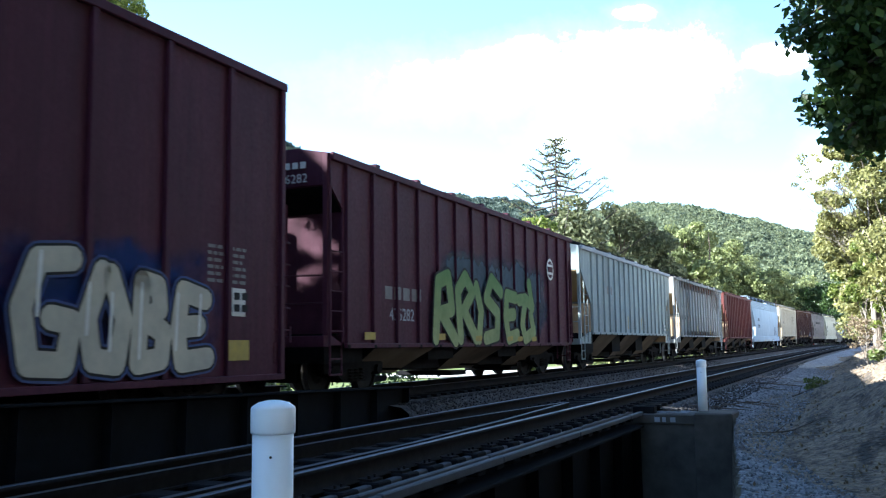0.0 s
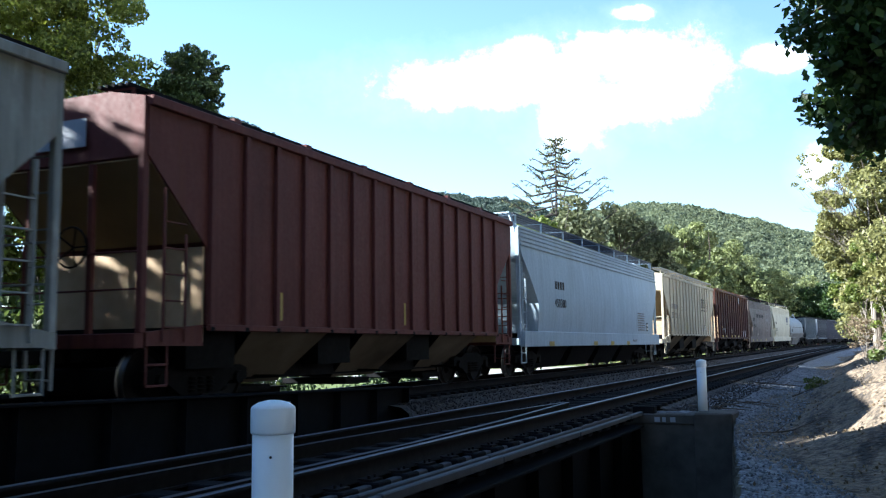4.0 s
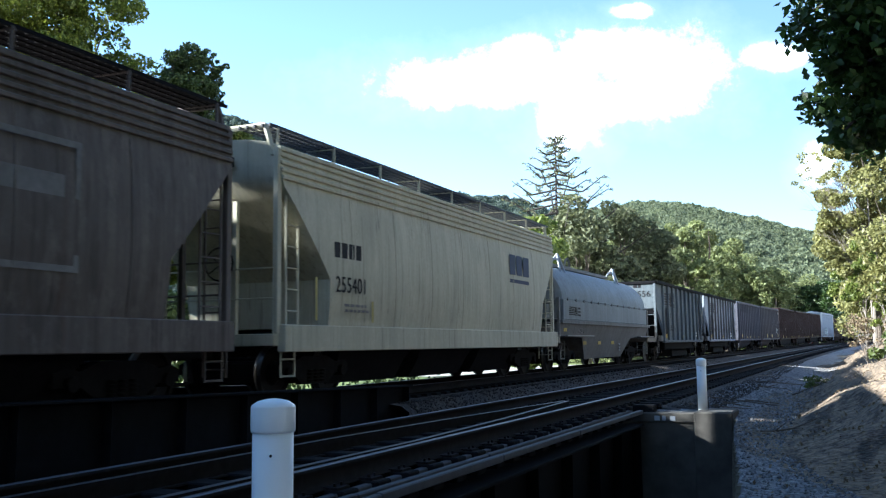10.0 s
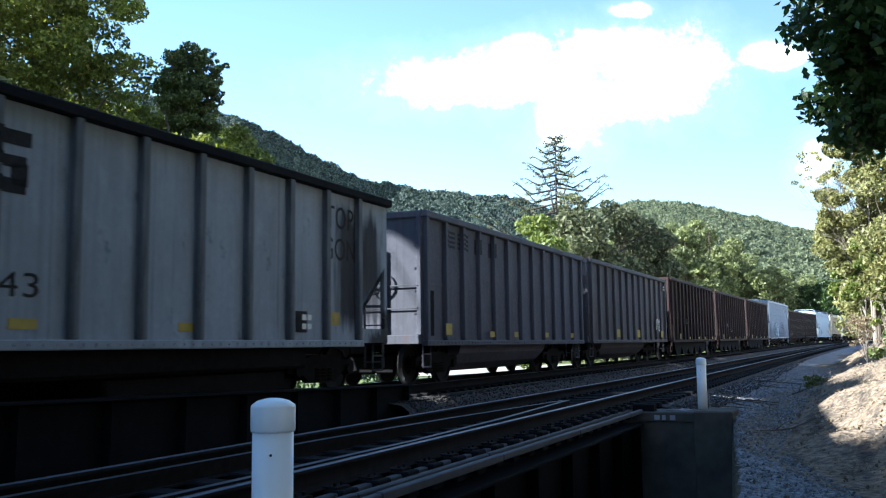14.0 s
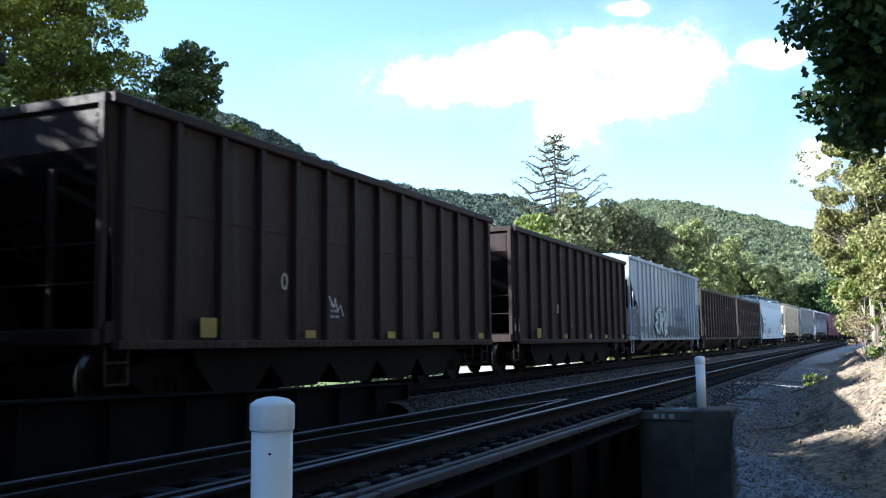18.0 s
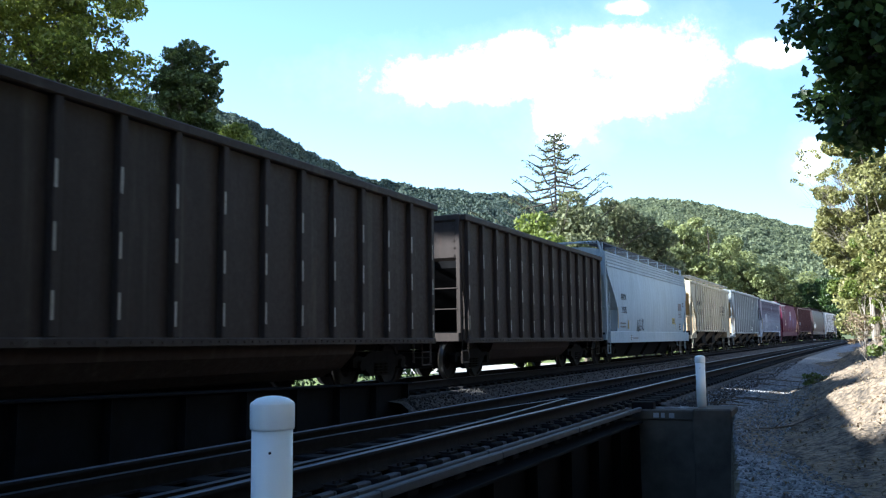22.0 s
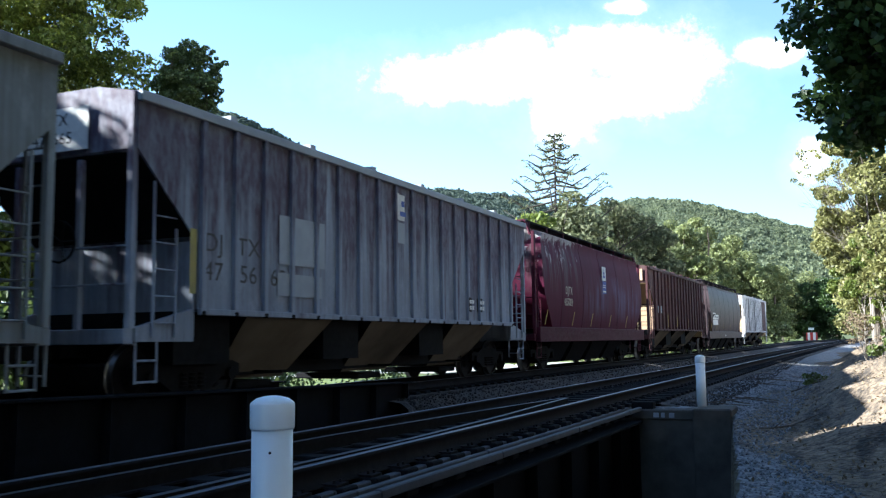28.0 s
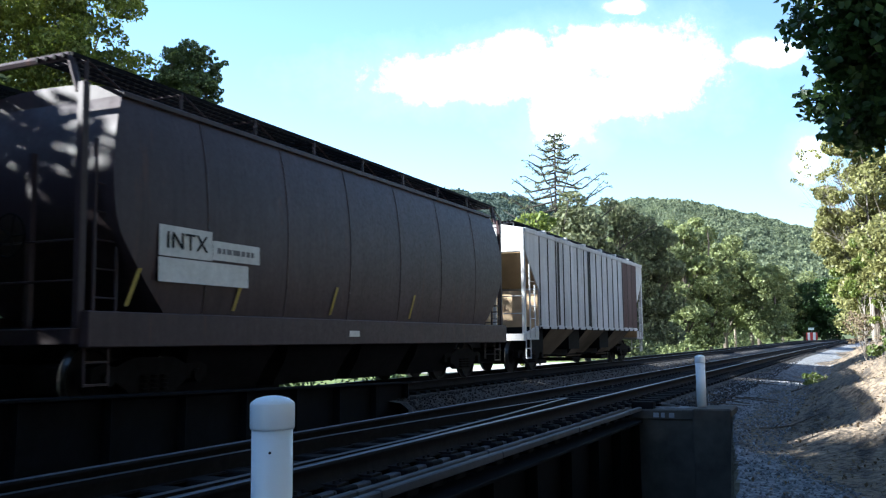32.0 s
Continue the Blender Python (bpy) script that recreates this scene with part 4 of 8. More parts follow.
# unseen trees along the bank and behind the eye, added to darken the train
proto = tree("tree", "tall leafy tree out of view, added to shade the railway", (9.5, -4, ground_at(9.5, -4)), 20, 0.3,
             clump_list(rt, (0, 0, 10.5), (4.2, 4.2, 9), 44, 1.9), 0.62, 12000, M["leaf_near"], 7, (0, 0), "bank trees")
for x, y in ((8.5, 4), (7.5, -2), (7, -8), (3.5, -14), (9.5, 11), (8, -11), (6, -18), (4, -23), (10, -28), (15, -1), (15, -16), (16, 7), (8.6, 16.5), (10.5, 22.5), (12.5, 29)):
    copy_thing(proto, pose(x, y, ground_at(x, y), 0, 0, (x * 37 + y * 91) % 360))

# unseen thicket on the far side, beside and behind the eye, added to shade car ends
thicket = tree("tree", "dense bushy tree out of view, added to shade the car ends", (-20.5, 8, ground_at(-20.5, 8)), 10.5, 0.16,
               clump_list(rt, (0, 0, 5.4), (2.4, 2.4, 4.2), 30, 1.25), 0.4, 9000, M["leaf_vine"], 6, (0, 0), "thicket by the line")
for x, y, h in ((-20, 3.2, 1.2), (-21.2, 6, -0.3), (-20.5, 0.5, 0.4), (-20, -3.5, 0), (-20.5, -7.5, 0.6), (-20, -11.5, 0.5)):
    copy_thing(thicket, pose(x, y, ground_at(x, y) + h - 0.35, 0, 0, (x * 37 + y * 91) % 360))
shrub = tree("shrub", "dense low shrub on the slope behind the train", (-18.5, 11, ground_at(-18.5, 11)), 4.8, 0.07,
             clump_list(rt, (0, 0, 2.2), (1.4, 1.5, 1.9), 20, 0.85), 0.26, 7000, M["leaf_vine"], 6, (0, 0), "shrubs behind the train")
for x, y in ((-18.5, 14.2), (-19, 17.4), (-19.3, 20.5), (-17, 12.5), (-17.4, 9), (-19.5, 23.5)):
    copy_thing(shrub, pose(x, y, ground_at(x, y), 0, 0, (x * 37 + y * 91) % 360))
# unseen thin high crowns, added to keep the sun off the gravel only
high = tree("tree", "tall tree out of view, its thin crown added to shade the gravel", (-25.5, 8.2, ground_at(-25.5, 8.2)), 15.5, 0.22,
            clump_list(rt, (0, 0, 13.35), (0.7, 3.6, 0.15), 34, 0.5), 0.36, 6000, M["leaf_vine"], 6, (0, 0), "tall trees by the line")
for x, y in ((-25.5, -6), (-25.5, 13.5)):
    copy_thing(high, pose(x, y, ground_at(x, y), 0, 0, (x * 37 + y * 91) % 360))
# unseen open-crowned trees, added so that the sun comes through in patches
lace = tree("tree", "open-crowned tree out of view, added to dapple the sun", (-29, 21, ground_at(-29, 21)), 14, 0.16,
            clump_list(rt, (0, 0, 8.0), (2.4, 2.6, 6.2), 46, 0.62), 0.3, 4200, M["leaf_vine"], 8, (0, 0), "thicket by the line")
for x, y in ((-25.5, 19.5), (-27, 16)):
    copy_thing(lace, pose(x, y, ground_at(x, y), 0, 0, (x * 37 + y * 91) % 360))
# unseen tall trees further back, added to shade the near gravel
for x, y in ((-25, -6), (-21, -15), (-30, -13)):
    copy_thing(proto, pose(x, y, ground_at(x, y), 0, 0, (x * 37 + y * 91) % 360))

# ---- loose stones, leaves and sticks ----
rs = np.random.default_rng(21)


def stones(name, n, xr, yr, size, zoff, keep, mat="stone"):
    x, y = rs.uniform(*xr, n), yr[0] + (yr[1] - yr[0]) * rs.random(n) ** 1.7
    u = x - np.interp(y, _y, _x)
    ok = keep(x, y, u)
    x, y = x[ok], y[ok]
    z = ground_z(x, y)[0] + zoff(x - np.interp(y, _y, _x))
    s = rs.uniform(*size, len(x))[:, None]
    base = np.array([[1, 0, 0], [-1, 0, 0], [0, 1, 0], [0, -1, 0], [0, 0, 1], [0, 0, -1]], float)
    v = base[None] * s[:, :, None] * rs.uniform(0.6, 1.2, (len(x), 6, 1)) + rs.normal(size=(len(x), 6, 3)) * s[:, :, None] * 0.3
    v = v + np.stack([x, y, z], -1)[:, None, :]
    f = np.array([[0, 2, 4], [2, 1, 4], [1, 3, 4], [3, 0, 4], [2, 0, 5], [1, 2, 5], [3, 1, 5], [0, 3, 5]])
    return new(name, sheet(name, v.reshape(-1, 3), (np.arange(len(x))[:, None, None] * 6 + f[None]).reshape(-1, 3), M[mat]))


tagged(stones("gravel", 46000, (-4.2, 1.0), (5, 46), (0.01, 0.028), lambda u: 0.0, lambda x, y, u: (u > SEP + 1.35) & (u < SEP + 3.6 + np.clip((12 - y) * 0.27, 0, 5)) & ((y > GAP1 + 0.5) | (x > -0.1065 * y + 0.03))), "loose crushed grey stone on the shoulder", "gravel", kind="stuff")
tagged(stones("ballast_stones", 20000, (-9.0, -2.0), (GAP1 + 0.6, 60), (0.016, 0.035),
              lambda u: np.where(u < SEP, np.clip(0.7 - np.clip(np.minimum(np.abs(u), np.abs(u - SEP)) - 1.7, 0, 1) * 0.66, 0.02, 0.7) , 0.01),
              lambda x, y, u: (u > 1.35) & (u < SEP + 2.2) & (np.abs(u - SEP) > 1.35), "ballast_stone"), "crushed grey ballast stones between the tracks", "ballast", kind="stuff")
n = 14000
x, y = rs.uniform(-1.5, 5, n), 7 + 50 * rs.random(n) ** 1.5
u = x - np.interp(y, _y, _x)
ok = u > SEP + 3.5 + np.clip((12 - y) * 0.27, 0, 5) + rs.normal(0, 0.4, n)
x, y = x[ok], y[ok]
lv = np.stack([x, y, ground_z(x, y)[0] + 0.02], -1)
tagged(new("leaf_litter", leaf_cloud("leaf_litter", lv, 0.045 * (0.6 + 0.8 * rs.random(len(x))), M["leaf_dry"], 0.6, 3)), "dry brown fallen leaves on the bank", "leaf litter", kind="stuff")
for i in range(17):
    y = rt.uniform(12, 34)
    x = float(np.interp(y, _y, _x)) + SEP + rt.uniform(1.9, 3.6)
    ln = rt.uniform(0.5, 1.6)
    a = rt.uniform(-0.9, 0.9)
    d = Vector((math.cos(a), math.sin(a), 0)) * ln / 2
    bm = bmesh.new()
    z = lambda p: ground_at(p.x, p.y) + 0.02
    ps = [Vector((x, y, 0)) + d * f + Vector((rt.uniform(-.05, .05), rt.uniform(-.05, .05), 0)) for f in (-1, -.4, .2, 1)]
    ps = [Vector((p.x, p.y, z(p))) for p in ps]
    r = rt.uniform(0.012, 0.035)
    for k in range(3):
        rod(bm, ps[k], ps[k + 1], r * (1 - k * 0.25), r * (0.75 - k * 0.25), 6, True)
    e = ps[2] + Vector((rt.uniform(-.2, .2), rt.uniform(-.3, .3), 0.1))
    rod(bm, ps[1], e, r * 0.5, r * 0.2, 5, True)
    tagged(part("fallen_branch", bm, M["bark"] if i % 3 else M["twig"]), "bare fallen branch lying on the gravel", "branch", "fallen branches")

# ---- clouds ----
def cloud_material():
    n = Nodes("glowing_cloud_card")
    m = n.node("ShaderNodeMapping")
    warp = n.node("ShaderNodeTexNoise")
    warp.inputs["Scale"].default_value, warp.inputs["Detail"].default_value, warp.inputs["Roughness"].default_value = 0.0085, 10, 0.68
    n.link(n.coord, warp.inputs["Vector"])
    best = None
    for cx, cy, rx, ry in ((95, 296, 190, 42), (15, 290, 112, 38), (390, 318, 112, 64), (225, 235, 60, 60), (335, 262, 120, 40), (150, 350, 62, 26), (170, 322, 100, 34), (270, 352, 52, 34), (330, 345, 130, 42), (592, 338, 60, 22), (338, 419, 36, 12), (668, 150, 34, 34)):
        mp = n.node("ShaderNodeMapping")
        mp.vector_type = "TEXTURE"
        mp.inputs["Location"].default_value = (cx * 1.86, cy * 1.86, 0)
        mp.inputs["Scale"].default_value = (rx * 1.86, ry * 1.86, 1)
        n.link(n.coord, mp.inputs[0])
        ln = n.node("ShaderNodeVectorMath")
        ln.operation = "LENGTH"
        n.link(mp.outputs[0], ln.inputs[0])
        v = n.maths("SUBTRACT", 1.0, ln.outputs["Value"])
        best = v if best is None else n.maths("MAXIMUM", best, v)
    dens = n.maths("ADD", best, n.ramp(warp.outputs["Fac"], 0.3, 0.7, -0.42, 0.42))
    solid = n.maths("POWER", n.ramp(dens, -0.3, 0.4), 1.3)
    veil = n.ramp(dens, -1.2, 0.2, 0.0, 0.10)
    alpha = n.maths("MAXIMUM", solid, veil)
    # the card glows by itself; emission stands in for sun on the cloud
    em, tr, ms = n.node("ShaderNodeEmission"), n.node("ShaderNodeBsdfTransparent"), n.node("ShaderNodeMixShader")
    em.inputs[0].default_value = (1.0, 0.99, 0.97, 1)
    em.inputs[1].default_value = 0.5
    n.link(alpha, ms.inputs[0])
    n.link(tr.outputs[0], ms.inputs[1])
    n.link(em.outputs[0], ms.inputs[2])
    n.link(ms.outputs[0], n.tree.nodes["Material Output"].inputs["Surface"])
    return n.mat


CLOUD_POSE = gaze(23.5, 6.3) @ pose(0, 0, -3000)
bm = bmesh.new()
v = [bm.verts.new(p) for p in ((-2200, -100, 0), (2200, -100, 0), (2200, 1300, 0), (-2200, 1300, 0))]
bm.faces.new(v)
clouds = part("cloud_bank", bm, cloud_material())
clouds.visible_shadow = False
setting(clouds, "bright white cumulus cloud in a pale blue sky", "cloud")

# ---- freight cars ----
# each car stands at its middle on the rail tops; -y is its leading end, +x the side towards the eye
TRAIN = []
WHEELSETS = []


def decal_grid(bm, polys, x):
    for p in polys:
        bm.faces.new([bm.verts.new((x, a, b)) for a, b in p])


# running gear, built once
bm = bmesh.new()
box(bm, -0.85, 0.85, -0.16, 0.16, 0.42, 0.72, 0.03)
rod(bm, (0, 0, 0.7), (0, 0, 0.86), 0.2, 0.2, 10)
box(bm, -0.6, 0.6, -1.3, 1.3, 0.26, 0.66, 0.04)
BOLSTER = mesh_of(bm, "bolster", M["truck"])
bm = bmesh.new()
prism(bm, [(-1.15, 0.42), (-1.15, 0.6), (-0.98, 0.66), (-0.72, 0.62), (-0.4, 0.74), (0.4, 0.74), (0.72, 0.62), (0.98, 0.66), (1.15, 0.6), (1.15, 0.42), (0.72, 0.42), (0.42, 0.24), (-0.42, 0.24), (-0.72, 0.42)], -0.07, 0.07, 0)
for q in (-0.889, 0.889):
    rod(bm, (-0.1, q, 0.46), (0.14, q, 0.46), 0.11, 0.1, 10)
for q in (-0.2, 0, 0.2):
    for k in range(4):
        rod(bm, (0.08, q, 0.28 + k * 0.06), (0.08, q, 0.315 + k * 0.06), 0.07, 0.07, 8)
SIDE_FRAME = mesh_of(bm, "side_frame", M["truck"])
bm = bmesh.new()
rod(bm, (-0.9, 0, 0), (0.9, 0, 0), 0.085, 0.085, 10)
for sg in (-1, 1):
    n, prof = 28, ((0.10, 0.66), (0.3, 0.7), (0.40, 0.69), (0.457, 0.685), (0.487, 0.68), (0.484, 0.712), (0.462, 0.725), (0.457, 0.82), (0.40, 0.82), (0.38, 0.78), (0.22, 0.76), (0.14, 0.83), (0.08, 0.83))
    rings = [[bm.verts.new((sg * h, r * math.cos(2 * math.pi * i / n), r * math.sin(2 * math.pi * i / n))) for i in range(n)] for r, h in prof]
    for k, (p, q) in enumerate(zip(rings, rings[1:])):
        for i in range(n):
            f = bm.faces.new((p[i], p[(i + 1) % n], q[(i + 1) % n], q[i]))
            f.material_index = 1 if k in (5, 6) else 0
bmesh.ops.recalc_face_normals(bm, faces=bm.faces[:])
WHEELSET = mesh_of(bm, "wheelset", [M["wheel"], M["tread"]])
bm = bmesh.new()
box(bm, -0.12, 0.12, -0.75, 0.0, 0.72, 0.98, 0.02)
prism(bm, [(-0.75, 0.7), (-0.75, 1.0), (-0.95, 1.02), (-1.02, 0.9), (-0.98, 0.7)], -0.11, 0.06, 0)
rod(bm, (0.02, -0.55, 0.72), (0.18, -0.6, 0.35), 0.03, 0.03, 6)
rod(bm, (0.18, -0.6, 0.35), (0.1, -1.0, 0.3), 0.03, 0.03, 6)
COUPLER = mesh_of(bm, "coupler", M["truck"])
bm = bmesh.new()
n = 16
rings = [[bm.verts.new(((0.28 + 0.016 * math.cos(k * math.pi / 3)) * math.cos(2 * math.pi * i / n), 0.016 * math.sin(k * math.pi / 3), (0.28 + 0.016 * math.cos(k * math.pi / 3)) * math.sin(2 * math.pi * i / n))) for k in range(6)] for i in range(n)]
for i in range(n):
    for k in range(6):
        bm.faces.new((rings[i][k], rings[i][(k + 1) % 6], rings[(i + 1) % n][(k + 1) % 6], rings[(i + 1) % n][k]))
for i in range(5):
    a = 2 * math.pi * i / 5
    rod(bm, (0, 0.04, 0), (0.28 * math.cos(a), 0, 0.28 * math.sin(a)), 0.012, 0.012, 4)
BRAKE_WHEEL = mesh_of(bm, "brake_wheel", M["steel_dark"])


bm = bmesh.new()
box(bm, -0.02, 0.045, -0.045, 0.045, -0.05, 0.02, 0.01)
RIB_FOOT = mesh_of(bm, "rib_foot", M["steel_dark"])


def trucks(car, L, inset):
    for sg in (-1, 1):
        t = piece("truck", BOLSTER, car, pose(0, sg * (L - inset), 0))
        for x in (-1, 1):
            piece("side_frame", SIDE_FRAME, t, pose(x * 1.0, 0, 0, 0, 0, 0 if x > 0 else 180))
        for q in (-0.889, 0.889):
            w = piece("wheelset", WHEELSET, t, pose(0, q, 0.457))
            WHEELSETS.append((w, q, len(TRAIN)))
        piece("coupler", COUPLER, car, pose(0, sg * (L - 0.05), 0, 0, 0, 0 if sg < 0 else 180))
    bm = bmesh.new()
    box(bm, -0.19, 0.19, -L + 0.1, L - 0.1, 0.74, 1.05)
    part("center_sill", bm, M["steel_dark"], car)
    bm = bmesh.new()
    rod(bm, (0.5, -0.6, 0.8), (0.5, 0.5, 0.8), 0.16, 0.16, 10)
    tube(bm, [(0.55, -L + 1, 0.72), (0.5, -0.6, 0.72), (0.5, 0.5, 0.72), (0.55, L - 1, 0.72)], 0.025, 5)
    part("air_reservoir", bm, M["steel_dark"], car)


def loft(L, zs, w, e, mat_split=None):
    """A body as level rectangles: half width w(z), ends drawn in by e(z)."""
    bm = bmesh.new()
    rings = []
    for z in zs:
        a, b = w(z), L - e(z)
        rings.append([bm.verts.new(p) for p in ((-a, -b, z), (a, -b, z), (a, b, z), (-a, b, z))])
    for p, q in zip(rings, rings[1:]):
        for i in range(4):
            bm.faces.new((p[i], p[(i + 1) % 4], q[(i + 1) % 4], q[i]))
    bm.faces.new(rings[0][::-1])
    bm.faces.new(rings[-1])
    return bm


def ladder(car, side_y, z0, z1, x, mat, along_y=True, width=0.42, rungs=None, name="ladder"):
    """Two stiles with rungs; on the side (along y) or across the end (along x)."""
    bm = bmesh.new()
    n = rungs or max(2, int((z1 - z0) / 0.42))
    def at(a, z):
        return (x, side_y + a, z) if along_y else (x + a, side_y, z)
    for a in (-width / 2, width / 2):
        rod(bm, at(a, z0), at(a, z1), 0.024, 0.024, 5)
    for i in range(n):
        z = z0 + 0.12 + (z1 - z0 - 0.2) * i / max(1, n - 1)
        rod(bm, at(-width / 2, z), at(width / 2, z), 0.014, 0.014, 5)
    return part(name, bm, mat, car)


RIBS = {}                         # ribbed cars: rib places, half width, outer face, depth


def side_text(car, s, y, z, size, mat, x, squeeze=1.0, italic=0.0):
    """Painted lettering; on a ribbed car it lies on the sheets between the ribs."""
    if car.name in RIBS and abs(x - RIBS[car.name][2]) < 0.002:
        x -= RIBS[car.name][3]
    cu = bpy.data.curves.new("lettering", "FONT")
    cu.body, cu.size, cu.align_x, cu.align_y = s, size * 1.38, "CENTER", "CENTER"
    cu.extrude, cu.shear = 0.002, italic
    cu.space_character = 1.05
    cu.materials.append(mat)
    ob = new("lettering", cu)
    ob.parent = car
    ob.matrix_basis = pose(x, y, z, 90, 0, 90) @ Matrix.Diagonal((squeeze, 1, 1, 1))
    return ob


def end_text(car, s, x, z, size, mat, y):
    ob = side_text(car, s, 0, 0, size, mat, 0)
    ob.matrix_basis = pose(x, y, z, 90, 0, 0)


def bars(car, spots, mat, x, name="marking", label=""):
    """Flat painted rectangles (y0, y1, z0, z1) on the side; on a ribbed car they lie on the sheets and run over the ribs."""
    if car.name in RIBS and abs(x - RIBS[car.name][2]) < 0.002:
        ys, hw, _, dep = RIBS[car.name]
        over = [(max(y0, r - hw), min(y1, r + hw), z0, z1) for r in ys for y0, y1, z0, z1 in spots if y0 < r + hw and y1 > r - hw]
        if over:
            bm = bmesh.new()
            for y0, y1, z0, z1 in over:
                box(bm, x, x + 0.003, y0, y1, z0, z1)
            tagged(part(name, bm, mat, car, label), kind="stuff")
        x -= dep
    if name == "stencil" or len(spots) > 24:
        bm = bmesh.new()
        for y0, y1, z0, z1 in spots:
            box(bm, x, x + 0.003, y0, y1, z0, z1)
        return tagged(part(name, bm, mat, car, label), kind="stuff")
    for y0, y1, z0, z1 in spots:
        bm = bmesh.new()
        box(bm, x, x + 0.003, y0, y1, z0, z1)
        part(name, bm, mat, car, label)


def end_bars(car, spots, mat, y):
    for x0, x1, z0, z1 in spots:
        bm = bmesh.new()
        box(bm, x0, x1, y - 0.003, y, z0, z1)
        part("marking", bm, mat, car)


def reflectors(car, ys, z, x, size=(0.46, 0.13), mat="yellow"):
    for y in ys:
        bm = bmesh.new()
        box(bm, x, x + 0.004, y - size[0] / 2, y + size[0] / 2, z - size[1] / 2, z + size[1] / 2)
        part("reflector", bm, M[mat], car, "yellow reflective patch")


def stripes(car, y, z, wd, ht, x, n=3, mat="black"):
    """Small blocks of unreadable stencilling."""
    rr = random.Random(int(y * 100) + int(z * 10))
    sp = []
    for i in range(n):
        q = y - wd / 2
        while q < y + wd / 2 - 0.05:
            l = rr.uniform(0.05, 0.18)
            sp.append((q, min(q + l, y + wd / 2), z + ht / 2 - (i + 0.75) * ht / n, z + ht / 2 - (i + 0.25) * ht / n))
            q += l + 0.04
    bars(car, sp, M[mat], x, "stencil")


def plate(car, y, z, s, x, mat="black"):
    """A dark stencilled square with paler boxes in it."""
    bars(car, [(y - s / 2, y + s / 2, z - s / 2, z + s / 2)], M[mat], x, "data_panel")
    bars(car, [(y + a * s - s * 0.17, y + a * s + s * 0.17, z + b * s - s * 0.13, z + b * s + s * 0.13) for a in (-0.23, 0.23) for b in (-0.22, 0.2)], M["whitep" if mat == "black" else "black"], x + 0.004, "data_panel")


def patch_material(name, c, y0, y1, z0, z1, strength=0.9, soft=0.45, grain=(3.0, 6, (1, 1, 1)), c_top=None):
    """Paint haze or rust that thins out towards an uneven edge, and may change colour upwards."""
    n = Nodes(name, 0.75)
    n.bsdf.inputs["Specular IOR Level"].default_value = 0.1
    sep = n.node("ShaderNodeSeparateXYZ")
    n.link(n.coord, sep.inputs[0])
    dy = n.ramp(n.maths("ABSOLUTE", n.maths("SUBTRACT", sep.outputs[1], (y0 + y1) / 2)), (y1 - y0) / 2, (y1 - y0) / 2 * (1 - soft))
    dz = n.ramp(n.maths("ABSOLUTE", n.maths("SUBTRACT", sep.outputs[2], (z0 + z1) / 2)), (z1 - z0) / 2, (z1 - z0) / 2 * (1 - soft))
    a = n.maths("MULTIPLY", dy, dz)
    a = n.maths("ADD", a, n.ramp(n.noise(*grain), 0.3, 0.7, -0.55, 0.35))
    a = n.maths("MULTIPLY", n.ramp(a, 0.1, 0.7, 0.0, strength), n.ramp(n.maths("MULTIPLY", dy, dz), 0.0, 0.15))
    col = n.mix(n.ramp(n.noise(5, 4), 0.3, 0.7), c, tuple(v * 0.7 for v in c))
    if c_top:
        col = n.mix(n.ramp(sep.outputs[2], z0 + (z1 - z0) * 0.3, z1), col, c_top)
    n.colour(col)
    n.link(a, n.bsdf.inputs["Alpha"])
    return n.mat


def haze_patch(car, y0, y1, z0, z1, c, x, name="stain", label="", **more):
    """A soft patch on the side sheets and over the ribs."""
    mat = patch_material(name, c, y0, y1, z0, z1, **more)
    me_x = x
    if car.name in RIBS and abs(x - RIBS[car.name][2]) < 0.002:
        ys, hw, _, dep = RIBS[car.name]
        bm = bmesh.new()
        for r in ys:
            if r + hw > y0 and r - hw < y1:
                decal_grid(bm, [[(r - hw, z0), (r + hw, z0), (r + hw, z1), (r - hw, z1)]], x - 0.002)
        if bm.faces:
            tagged(part(name, bm, mat, car, label), kind="stuff")
        else:
            bm.free()
        me_x = x - dep - 0.002
    bm = bmesh.new()
    decal_grid(bm, [[(y0, z0), (y1, z0), (y1, z1), (y0, z1)]], me_x)
    return part(name, bm, mat, car, label)


SWIRLS = [  # loose sprayed loops that spell nothing
    [[(-0.9, -0.5), (-0.7, 0.6), (0.0, 0.95), (0.5, 0.4), (-0.1, -0.2), (-0.5, 0.3), (0.2, 0.7), (0.9, 0.9)]],
    [[(-0.95, 0.8), (-0.2, -0.9), (0.1, 0.5), (0.5, -0.8), (0.95, 0.9)], [(-0.6, -0.7), (0.9, -0.95)]],
    [[(0.8, 0.9), (-0.6, 0.6), (0.7, 0.1), (-0.8, -0.3), (0.9, -0.9)]],
    [[(-0.8, -0.95), (-0.4, 0.2), (-0.9, 0.9), (0.3, 0.7), (0.9, 0.1), (0.2, -0.3), (0.8, -0.95)]],
    [[(-0.9, 0.3), (-0.2, 0.95), (0.6, 0.6), (0.7, -0.4), (0.0, -0.95), (-0.6, -0.4), (0.0, 0.1), (0.95, -0.7)]]]



